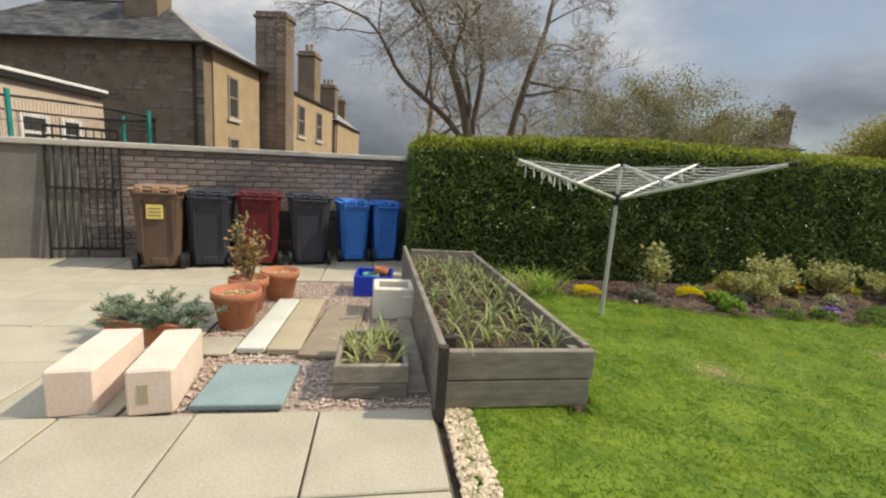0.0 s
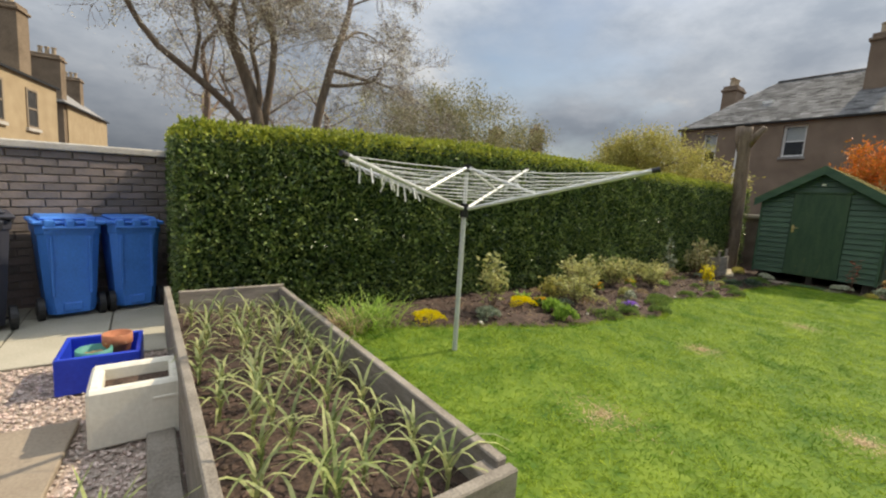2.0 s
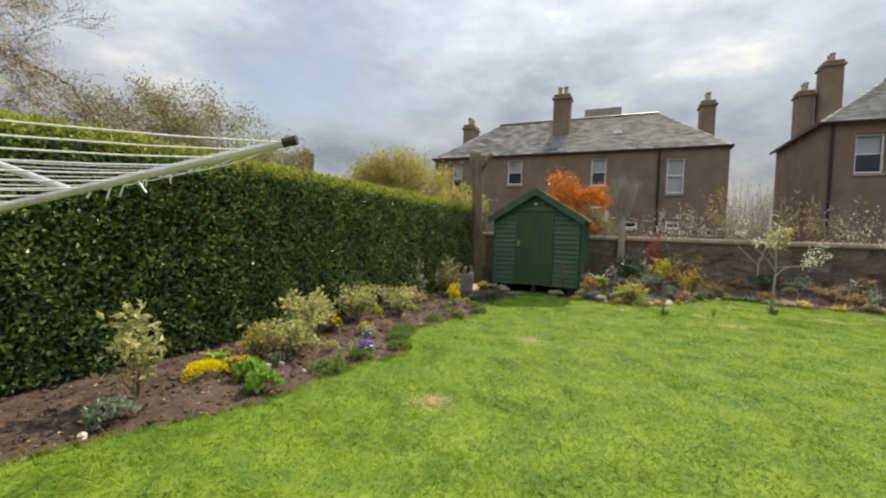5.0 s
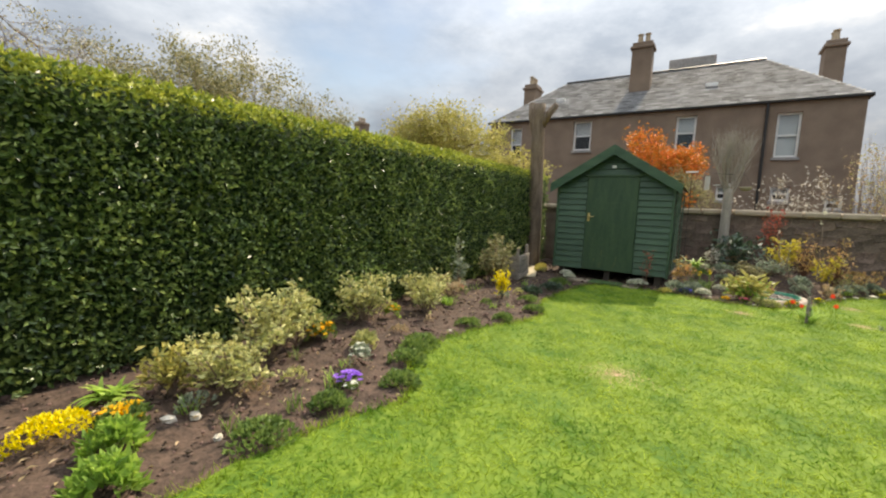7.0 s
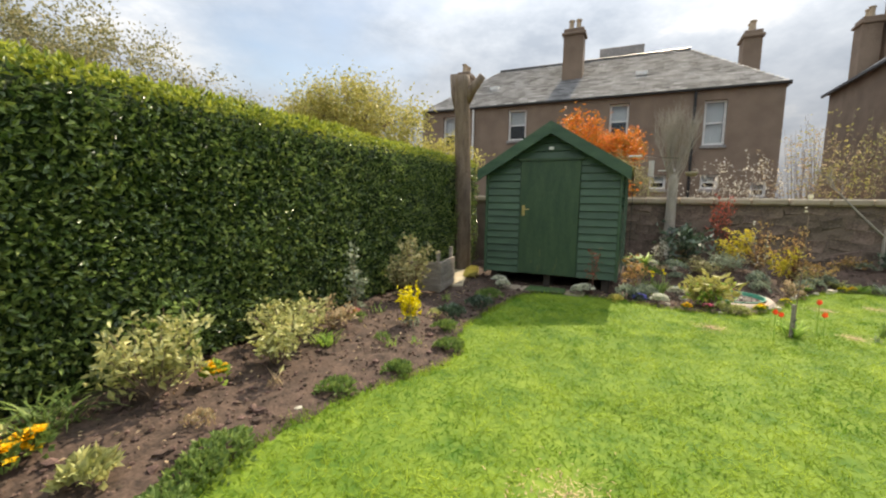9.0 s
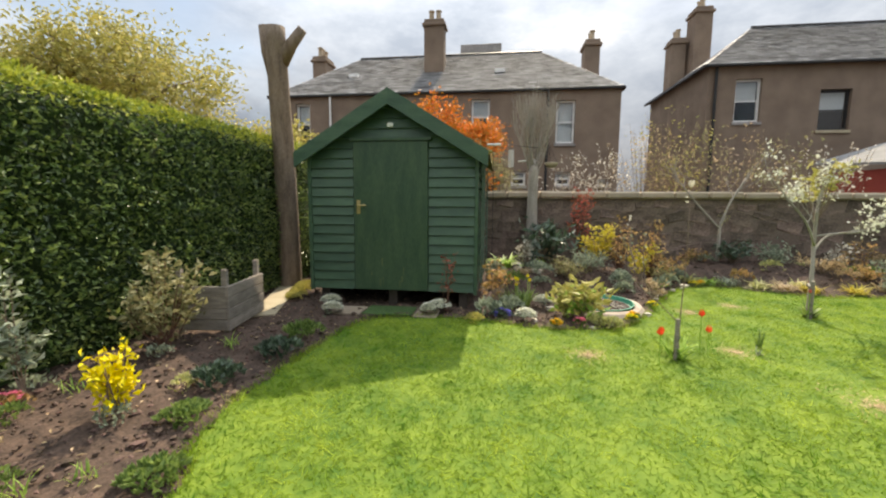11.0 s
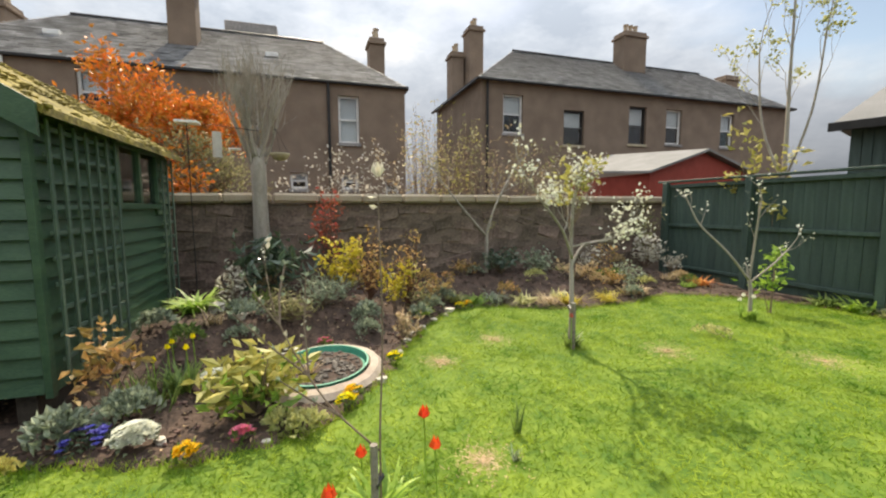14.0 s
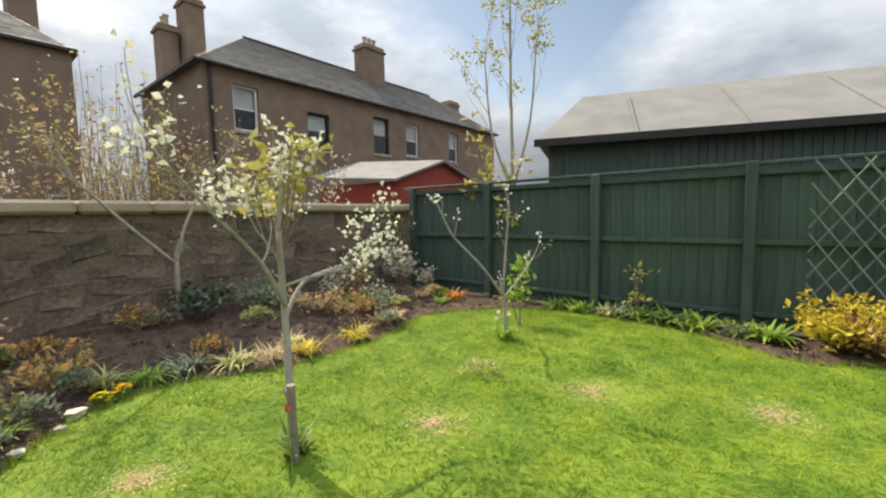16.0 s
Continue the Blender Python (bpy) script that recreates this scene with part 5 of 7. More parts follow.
# ---- the green shed ----
def garden_shed():
    X0, X1, Y0, Y1, ZB, ZE, ZR = 11.66, 13.95, 2.50, 4.52, 0.08, 1.72, 2.33
    YC = (Y0 + Y1) / 2
    t = thing("garden_shed", (0, 0, 0), "dark green painted timber shed with mossy roof", "shed")
    part("bearer", Geo().box((X0 + 0.05, Y0 + 0.1, -0.12), (X1 - 0.05, Y0 + 0.2, ZB - 0.002)), M_DARKBED, t)
    part("bearer", Geo().box((X0 + 0.05, Y1 - 0.2, -0.12), (X1 - 0.05, Y1 - 0.1, ZB - 0.002)), M_DARKBED, t)
    part("bearer", Geo().box((X0 + 0.05, YC - 0.05, -0.12), (X1 - 0.05, YC + 0.05, ZB - 0.002)), M_DARKBED, t)
    part("floor", Geo().box((X0 + 0.01, Y0 + 0.01, ZB), (X1, Y1 - 0.01, ZB + 0.05)), M_DARKBED, t)
    # inner skin of the four walls
    wy0, wy1, wz0, wz1 = 12.72, 13.58, 1.18, 1.68
    g = Geo().box((X0 + 0.02, Y1 - 0.03, ZB + 0.051), (X1, Y1 - 0.012, ZE))
    g.box((X1 - 0.02, Y0 + 0.03, ZB + 0.051), (X1, Y1 - 0.031, ZE))
    for a, b, c, d in ((X0 + 0.02, wy0, ZB + 0.051, ZE), (wy1, X1 - 0.021, ZB + 0.051, ZE), (wy0, wy1, ZB + 0.051, wz0), (wy0, wy1, wz1, ZE)):
        g.box((a, Y0 + 0.012, c), (b, Y0 + 0.03, d))
    g.add([(X0 + 0.02, Y0 + 0.012, ZB + 0.051), (X0 + 0.02, Y1 - 0.012, ZB + 0.051), (X0 + 0.02, Y1 - 0.012, ZE), (X0 + 0.02, YC, ZR), (X0 + 0.02, Y0 + 0.012, ZE)], [(4, 3, 2, 1, 0)])
    g.add([(X1, Y0, ZB), (X1, Y1, ZB), (X1, Y1, ZE), (X1, YC, ZR), (X1, Y0, ZE)], [(0, 1, 2, 3, 4)])
    part("wall_lining", g, M_GREENWOOD, t)
    # weatherboards, each with a proud lower edge
    pitch = 0.112
    d0, d1, dtop = 3.06, 3.97, 1.85

    def board_front(y0, y1, z, h=pitch):
        return Geo().add([(X0 + 0.012, y0, z + h), (X0 + 0.012, y1, z + h), (X0 - 0.012, y0, z + 0.006), (X0 - 0.012, y1, z + 0.006), (X0 + 0.012, y0, z), (X0 + 0.012, y1, z)], [(0, 1, 3, 2), (2, 3, 5, 4), (0, 2, 4), (1, 5, 3), (0, 4, 5, 1)])

    n = 0
    z = ZB
    while z < ZR - 0.06:
        y0, y1 = Y0, Y1
        if z + pitch > ZE:
            f = (z + pitch * 0.6 - ZE) / (ZR - ZE)
            y0, y1 = Y0 + (YC - Y0) * max(f, 0), Y1 - (Y1 - YC) * max(f, 0)
        if z + pitch * 0.6 < dtop:
            part("board", board_front(y0, d0, z), M_GREENWOOD, t)
            part("board", board_front(d1, y1, z), M_GREENWOOD, t)
        elif y1 - y0 > 0.15:
            part("board", board_front(y0, y1, z), M_GREENWOOD, t)
        z += pitch
    z = ZB
    while z < ZE - 0.05:
        spans = [(X0, X1)] if z + pitch < wz0 or z > wz1 else [(X0, wy0), (wy1, X1)]
        for a, b in spans:
            part("board", Geo().add([(a, Y0 + 0.012, z + pitch), (b, Y0 + 0.012, z + pitch), (a, Y0 - 0.012, z + 0.006), (b, Y0 - 0.012, z + 0.006), (a, Y0 + 0.012, z), (b, Y0 + 0.012, z)], [(0, 2, 3, 1), (2, 4, 5, 3), (0, 4, 2), (1, 3, 5), (0, 1, 5, 4)]), M_GREENWOOD, t)
        z += pitch
    for y in (Y0 - 0.014, Y1 - 0.026):
        part("corner_trim", Geo().box((X0 - 0.022, y, ZB - 0.02), (X0 + 0.03, y + 0.04, ZE), None, 0.004), M_GREENWOOD, t)
    door = part("door", Geo().box((X0 - 0.024, d0 + 0.01, ZB + 0.01), (X0 + 0.0, d1 - 0.01, dtop - 0.01), None, 0.004), M_DOORWOOD, t, "plain green door with scuffed paint")
    part("lintel", Geo().box((X0 - 0.04, d0 - 0.03, dtop - 0.008), (X0 + 0.0, d1 + 0.03, dtop + 0.03), None, 0.004), M_DOORWOOD, t)
    part("lock_plate", Geo().box((X0 - 0.03, 3.88, 1.0), (X0 - 0.0245, 3.925, 1.16), None, 0.002), M_BRASS, door)
    part("handle", Geo().tube([(X0 - 0.031, 3.90, 1.10), (X0 - 0.075, 3.90, 1.10), (X0 - 0.075, 3.80, 1.10)], 0.009, 8), M_BRASS, door)
    RN = random.Random(3)
    for k in range(7):
        y, zz = RN.uniform(3.2, 3.85), RN.uniform(0.12, 0.42)
        part("paint_scuff", Geo().box((X0 - 0.0255, y, zz), (X0 - 0.0245, y + RN.uniform(0.008, 0.02), zz + RN.uniform(0.03, 0.12))), M_OLIVEPAINT, door)
    part("number_plate", Geo().box((X0 - 0.03, YC - 0.035, 2.0), (X0 - 0.013, YC + 0.035, 2.045), None, 0.003), M_WHITE, t, "small white plate over the door")
    # side window
    f = Geo()
    for a, b in (((wy0 - 0.03, wz0 - 0.03), (wy1 + 0.03, wz0 + 0.02)), ((wy0 - 0.03, wz1 - 0.02), (wy1 + 0.03, wz1 + 0.03)), ((wy0 - 0.03, wz0 + 0.021), (wy0 + 0.02, wz1 - 0.021)), ((wy1 - 0.02, wz0 + 0.021), (wy1 + 0.03, wz1 - 0.021)), ((13.12, wz0 + 0.021), (13.17, wz1 - 0.021))):
        f.box((a[0], Y0 - 0.03, a[1]), (b[0], Y0 + 0.03, b[1]), None, 0.003)
    win = part("window", f, M_GREENWOOD, t)
    for a, b in ((wy0 + 0.02, 13.12), (13.17, wy1 - 0.02)):
        p = part("pane", Geo().box((a, Y0 - 0.004, wz0 + 0.02), (b, Y0 + 0.002, wz1 - 0.02)), M_GLASS, win)
        p.visible_shadow = False
    # roof of two felted slopes with a moss mat on the south one, and barge boards
    e, o = 0.12, 0.14
    for s, ya in ((-1, Y0), (1, Y1)):
        ye = ya + s * o
        ze = ZE - (ZR - ZE) / (YC - Y0) * o + 0.02
        zr = ZR + 0.02
        vs = [(X0 - e, ye, ze), (X1 + e, ye, ze), (X1 + e, YC, zr), (X0 - e, YC, zr)]
        g = Geo().add(vs + [(x, y, z + 0.045) for x, y, z in vs], [(0, 1, 2, 3), (7, 6, 5, 4), (0, 4, 5, 1), (1, 5, 6, 2), (2, 6, 7, 3), (3, 7, 4, 0)])
        part("roof", g, M_MOSS, t, "felt roof thick with ochre moss")
        g = Geo()
        for k in range(900):
            u, v = RNG.random(), RNG.random()
            q = Vector((X0 - e + u * (X1 - X0 + 2 * e), ye + v * (YC - ye), ze + v * (zr - ze) + 0.045))
            if noise.noise((q.x * 2, q.y * 3, 4)) > -0.15 or v < 0.06:
                c = RNG.uniform(0.012, 0.035)
                g.stone(q, c, c, c * 0.5)
        tagged(part("moss", g, M_MOSS, t), "", "", "", "stuff")
        vs = [(X0 - e - 0.025, ye - s * 0.02, ze - 0.12), (X0 - e - 0.025, YC, zr - 0.12), (X0 - e - 0.025, YC, zr + 0.06), (X0 - e - 0.025, ye - s * 0.02, ze + 0.055)]
        part("barge_board", Geo().add(vs + [(x + 0.022, y, z) for x, y, z in vs], [(0, 1, 2, 3), (7, 6, 5, 4), (0, 4, 5, 1), (1, 5, 6, 2), (2, 6, 7, 3), (3, 7, 4, 0)]), M_GREENWOOD, t)
    # trellis panels on the side
    for x0, x1, zt in ((11.74, 12.60, 1.66), (13.62, 13.93, 1.66)):
        nv = int(round((x1 - x0) / 0.15))
        for k in range(nv + 1):
            x = x0 + (x1 - x0) * k / nv
            part("trellis_slat", Geo().box((x - 0.014, Y0 - 0.062, 0.18), (x + 0.014, Y0 - 0.048, zt), None, 0.002), M_TRELLIS, t)
        for k in range(10):
            z = 0.25 + 0.15 * k
            part("trellis_slat", Geo().box((x0 - 0.02, Y0 - 0.047, z), (x1 + 0.02, Y0 - 0.033, z + 0.026), None, 0.002), M_TRELLIS, t)
    return t


M_MAT = material("artificial_grass", (0.03, 0.075, 0.02), (0.07, 0.13, 0.04), 0.95, 30, 160, 0.8)
M_OLIVEPAINT = material("worn_paint", (0.05, 0.09, 0.04), (0.12, 0.13, 0.06), 0.7, 10, 80, 0.1)
garden_shed()
# path and mat by the shed
flat = Geo().box((11.20, 3.18, -0.1), (11.56, 3.74, -0.085), None, 0.005)
tagged(part("door_mat", flat, M_MAT), "worn green artificial grass mat before the shed", "door mat")
for y0, y1 in ((3.76, 4.12), (2.9, 3.16)):
    ob = part("stepping_stone", Geo().box((11.18, y0, -0.11), (11.5, y1, -0.088), None, 0.008), M_BROWNSTONE)
    tagged(ob, "flat brown stepping stone before the shed", "stepping stone", "stones by the shed")
g = Geo().box((-0.14, -0.8, 0), (0.14, 0.8, 0.022), None, 0.008)
ob = part("garden_path", g, M_BUFF)
ob.matrix_basis = pose(11.72, 5.03, gz(11.4) - 0.002, 0, 0, -72)
tagged(ob, "narrow buff concrete path beside the shed", "path")

# low slatted compost planter by the hedge
t = thing("slatted_planter", (10.35, 4.72, gz(10.4), 0, 0, 8), "low weathered timber slatted planter beside the hedge", "planter")
for k in range(4):
    part("slat", Geo().box((0, 0, 0.03 + 0.105 * k), (0.75, 0.03, 0.13 + 0.105 * k), None, 0.004), M_BED, t)
    part("slat", Geo().box((0, 0.031, 0.03 + 0.105 * k), (0.03, 0.5, 0.13 + 0.105 * k), None, 0.004), M_BED, t)
for x, y in ((0.03, 0.03), (0.68, 0.03), (0.03, 0.45)):
    part("post", Geo().box((x, y, -0.03), (x + 0.05, y + 0.05, 0.6), None, 0.004), M_BED, t)

# ---- pond ----
t = thing("garden_pond", (11.98, 0.98, gz(12) + 0.012, 0, 0, -18), "small round green-lined pond basin with stone rim", "pond")
g = Geo()
n = 36
for r, z in ((0.40, 0.02), (0.42, 0.045), (0.49, 0.035), (0.53, 0.0)):
    g.v += [(r * 1.05 * math.cos(6.2832 * k / n), r * 0.86 * math.sin(6.2832 * k / n), z + 0.008 * noise.noise((k * 0.7, r * 9, 0))) for k in range(n)]
for i in range(3):
    g.f += [(i * n + k, i * n + (k + 1) % n, (i + 1) * n + (k + 1) % n, (i + 1) * n + k) for k in range(n)]
part("stone_rim", g, M_PONDRIM, t)
g = Geo()
for r, z in ((0.402, 0.06), (0.385, 0.06), (0.37, 0.01), (0.35, 0.005)):
    g.v += [(r * 1.05 * math.cos(6.2832 * k / n), r * 0.86 * math.sin(6.2832 * k / n), z) for k in range(n)]
for i in range(3):
    g.f += [(i * n + k, i * n + (k + 1) % n, (i + 1) * n + (k + 1) % n, (i + 1) * n + k) for k in range(n)]
g.f.append(tuple(3 * n + k for k in range(n)))
part("liner", g, M_PONDLINER, t)
part("pond_bottom", Geo().lathe([(0.355, 0.0), (0.355, 0.016)], 30, (0, 0, 0), 1.03, 0.84), M_SOIL, t)
g = Geo()
for k in range(200):
    a, q = RNG.random() * 6.28, 0.33 * math.sqrt(RNG.random())
    s = RNG.uniform(0.012, 0.03)
    g.stone((1.05 * q * math.cos(a), 0.86 * q * math.sin(a), 0.02), s, s, s * 0.6)
tagged(part("wet_gravel", g, M_WATERPOT, t), "", "", "", "stuff")
g = Geo()
for k in range(40):
    a = RNG.random() * 6.28
    g.blade((-0.12, 0.05, 0.01), (0.5 * math.cos(a), 0.5 * math.sin(a), 1), RNG.uniform(0.1, 0.22), 0.008, 0.4)
part("reed_clump", g, M_TAN, t)



# ---- plants of the beds ----
def shrub(name, x, y, h, r, stems, leaves, size, leaf, label, twig=None, narrow=0.5, low=0.15, top=1.0, z=None):
    t = thing(name, (x, y, bed_z(x, y) if z is None else z), label, "plant" if h < 0.5 else "shrub")
    foliage(t, 0, 0, 0, h, r, stems, leaves, size, leaf, twig, 0, top, narrow, low)
    return t


def cushion(name, x, y, r, h, leaf, label, n=260, size=0.03, flower=None, nf=0):
    """A low dome of small leaves, perhaps with flowers over it."""
    t = thing(name, (x, y, bed_z(x, y)), label, "plant")
    g = Geo()
    n, r, h, size = int(n * 1.7), r * 1.15, h * 1.35, size * 1.1
    for k in range(n):
        a, q = RNG.random() * 6.283, math.sqrt(RNG.random())
        q *= 0.85 + 0.2 * math.sin(a * 3 + x)
        p = (r * q * math.cos(a), r * q * math.sin(a), h * math.sqrt(max(0.0, 1 - q * q)) * RNG.uniform(0.6, 1.05))
        g.leaf(p, Vector((math.cos(a) * q, math.sin(a) * q, 0.7)) + rdir(0.2, 0.35), size * RNG.uniform(0.7, 1.3), size * 0.6)
    tagged(part("leaves", g, leaf, t), "", "", "", "stuff")
    if flower:
        g = Geo()
        for k in range(nf):
            a, q = RNG.random() * 6.283, math.sqrt(RNG.random()) * 0.9
            p = Vector((r * q * math.cos(a), r * q * math.sin(a), h * math.sqrt(1 - q * q) + 0.015))
            for j in range(5):
                b = 6.283 * j / 5
                g.leaf(p, (math.cos(b), math.sin(b), 0.45), size * 0.75, size * 0.6, (0, 0, 1))
        tagged(part("flower_mass", g, flower, t), "", "", "", "stuff")
    return t


def strap(name, x, y, h, n, leaf, label, width=0.012, spread=0.5, droop=0.45, r=0.05):
    t = thing(name, (x, y, bed_z(x, y) - 0.005), label, "plant")
    g = Geo()
    n, h = int(n * 1.5), h * 1.2
    for k in range(n):
        a = RNG.random() * 6.283
        g.blade((r * RNG.uniform(-1, 1), r * RNG.uniform(-1, 1), 0), (spread * math.cos(a), spread * math.sin(a), 1.0), h * RNG.uniform(0.6, 1.15), width, droop * RNG.uniform(0.4, 1.4))
    part("leaves", g, leaf, t)
    return t


def bloom(t, x, y, z0, h, petal, r=0.03, closed=True):
    """A stem with a cup of six petals."""
    part("stem", Geo().tube([(x, y, z0), (x + 0.01, y, z0 + h * 0.5), (x + 0.005, y + 0.006, z0 + h)], 0.004, 5, False), M_LGREEN, t)
    g = Geo()
    for k in range(6):
        a = 6.283 * k / 6
        d = Vector((math.cos(a), math.sin(a), 0))
        base = Vector((x + 0.005, y + 0.006, z0 + h))
        w = r * 0.95
        s = Vector((-d.y, d.x, 0))
        o = 0.8 if closed else 1.5
        g.add([base, base + d * r * 0.8 + s * w * 0.5 + Vector((0, 0, r * 0.7)), base + d * r * 0.55 * o + Vector((0, 0, r * 2.1)), base + d * r * 0.8 - s * w * 0.5 + Vector((0, 0, r * 0.7))], [(0, 1, 2, 3)])
    part("flower", g, petal, t)


def tulips(x, y, spots, petal, label, h=0.26, leaves=10, r=0.03, leaf=None, name="tulip_clump"):
    t = strap(name, x, y, h * 0.75, leaves, leaf or M_GREEN, label, 0.028, 0.55, 0.35, 0.05)
    for dx, dy, f in spots:
        bloom(t, dx, dy, 0, h * f, petal, r)
    return t


def rockery(x, y, s, label="pale rounded edging stone"):
    ob = part("edging_stone", Geo().stone((0, 0, s * 0.3), s, s * 0.75, s * 0.55, 0.2), M_STONE, None, "", False)
    ob.matrix_basis = pose(x, y, bed_z(x, y) - 0.005)
    tagged(ob, label, "stone", "bed edging stones")


# along the hedge
strap("grass_clump", 2.0, 4.75, 0.42, 170, M_LGREEN, "bright green arching grass clump by the hedge", 0.012, 0.7, 0.5, 0.28)
strap("grass_clump", 1.72, 4.6, 0.36, 70, M_TAN, "dry tan and green grass clump by the hedge", 0.01, 0.7, 0.5, 0.15)
cushion("yellow_cushion", 2.62, 4.6, 0.17, 0.07, M_CANARY, "canary yellow flowering cushion plant on soil", 420, 0.022)
shrub("variegated_shrub", 3.60, 4.66, 0.55, 0.15, 12, 170, 0.05, M_VARIEG, "cream and green variegated shrub with bare stems", low=0.45)
cushion("yellow_cushion", 4.15, 4.70, 0.17, 0.07, M_CANARY, "canary yellow flowering cushion plant on soil", 420, 0.022)
cushion("primula", 3.30, 4.42, 0.12, 0.07, M_GREYGREEN, "grey-green low rosette plant on soil", 160, 0.05)
cushion("primula", 4.40, 4.58, 0.10, 0.06, M_GREEN, "golden flowered primula with green leaves", 120, 0.045, M_GOLD, 26)
cushion("lettuce_plant", 4.27, 4.32, 0.095, 0.08, M_LGREEN, "ruffled bright green leafy plant on soil", 200, 0.06)
cushion("lettuce_plant", 4.14, 4.02, 0.10, 0.08, M_LGREEN, "ruffled bright green leafy plant on soil", 220, 0.06)
strap("hellebore", 4.48, 4.97, 0.16, 26, M_LGREEN, "broad-leaved green hellebore plant by the hedge", 0.035, 0.9, 0.5, 0.06)
shrub("golden_shrub", 4.95, 4.5, 0.34, 0.26, 26, 700, 0.032, M_VARIEG, "golden green small-leaved shrub in the bed", low=0.3)
shrub("golden_shrub", 4.72, 4.75, 0.26, 0.16, 14, 260, 0.035, M_SPRING, "golden green small-leaved shrub in the bed", low=0.3)
shrub("variegated_shrub", 5.45, 4.82, 0.52, 0.26, 22, 480, 0.042, M_VARIEG, "cream and green variegated shrub by the hedge", low=0.35)
shrub("variegated_shrub", 5.78, 4.9, 0.42, 0.2, 16, 300, 0.042, M_VARIEG, "cream and green variegated shrub by the hedge", low=0.35)
cushion("pansy", 5.47, 3.98, 0.09, 0.06, M_GREEN, "low plant covered in purple flowers", 90, 0.03, M_PURPLE, 42)
cushion("candytuft", 5.40, 3.88, 0.04, 0.05, M_GREEN, "small white flowered plant at bed edge", 40, 0.025, M_BLOSSOM, 10)
cushion("candytuft", 5.78, 4.16, 0.08, 0.12, M_GREYGREEN, "small white flowered grey-green plant", 90, 0.03, M_BLOSSOM, 14)
cushion("primula", 6.08, 4.88, 0.08, 0.09, M_GREEN, "golden flowered primula with green leaves", 80, 0.045, M_GOLD, 24)
cushion("primula", 5.95, 4.85, 0.08, 0.09, M_GREEN, "golden flowered primula with green leaves", 70, 0.045, M_GOLD, 18)
cushion("primula", 7.02, 4.86, 0.07, 0.10, M_LGREEN, "golden flowered primula with green leaves", 60, 0.045, M_GOLD, 18)
strap("grass_clump", 6.25, 5.2, 0.34, 60, M_GREEN, "green strappy clump at the hedge foot", 0.012, 0.7, 0.5, 0.14)
cushion("lettuce_plant", 6.10, 4.42, 0.09, 0.08, M_VARIEG, "pale green leafy plant on soil", 90, 0.06)
shrub("variegated_shrub", 6.70, 5.0, 0.45, 0.26, 22, 480, 0.042, M_VARIEG, "cream and green variegated shrub by the hedge", low=0.3)
shrub("variegated_shrub", 6.95, 5.2, 0.5, 0.18, 12, 240, 0.045, M_GREEN, "soft green shrub by the hedge", low=0.3)
shrub("variegated_shrub", 7.45, 4.72, 0.33, 0.24, 20, 420, 0.04, M_VARIEG, "low cream and green variegated shrub", low=0.3)
shrub("variegated_shrub", 7.85, 5.02, 0.36, 0.28, 22, 460, 0.04, M_VARIEG, "low cream and green variegated shrub", low=0.3)
shrub("tan_shrub", 8.35, 4.95, 0.26, 0.22, 18, 260, 0.035, M_TAN, "low tan and cream twiggy shrub", low=0.3)
strap("grass_clump", 8.0, 4.75, 0.18, 40, M_LGREEN, "small bright green leafy clump", 0.014, 0.6, 0.4, 0.08)
shrub("silver_spire", 8.98, 5.15, 0.62, 0.05, 5, 130, 0.045, M_GREYGREEN, "upright silver-green spire of leaves", low=0.2)
cushion("pink_plant", 8.85, 5.1, 0.09, 0.05, M_COPPER, "low pink flowered plant on soil", 60, 0.03, M_PINK, 10)
shrub("yellow_shrub", 8.85, 4.36, 0.40, 0.09, 14, 260, 0.035, M_CANARY, "upright bright yellow leaved shrub", low=0.1)
shrub("copper_shrub", 9.85, 4.95, 0.72, 0.26, 26, 560, 0.045, M_OLIVE, "rounded bronze-green twiggy shrub by the hedge", M_DARKTWIG, low=0.3)
cushion("hosta", 9.9, 3.98, 0.16, 0.08, M_DARKLEAF, "low dark green leafy plant at lawn edge", 140, 0.05)
cushion("hosta", 9.35, 4.12, 0.14, 0.08, M_DARKLEAF, "low dark green leafy plant at lawn edge", 120, 0.05)
for x, y, r in ((4.75, 3.86, 0.15), (5.72, 3.72, 0.12), (6.1, 3.95, 0.14), (6.5, 4.1, 0.15), (7.3, 4.05, 0.12), (8.4, 3.72, 0.12), (7.75, 3.85, 0.1), (8.9, 3.98, 0.12), (5.2, 3.86, 0.1), (6.35, 4.05, 0.12)):
    cushion("edge_tuft", x, y, r, 0.045, M_GREEN, "soft green tuft along the bed edge", 200, 0.035)
for x, y, s in ((4.55, 4.42, 0.05), (4.66, 4.36, 0.045), (4.9, 3.98, 0.03), (4.62, 4.05, 0.035), (3.1, 4.3, 0.04), (7.0, 4.1, 0.03)):
    rockery(x, y, s)
t = strap("small_bulbs", 4.72, 4.05, 0.12, 16, M_GREEN, "thin green bulb leaves in soil", 0.008, 0.4, 0.2, 0.05)
strap("small_bulbs", 5.05, 4.0, 0.12, 14, M_GREEN, "thin green bulb leaves in soil", 0.008, 0.4, 0.2, 0.05)

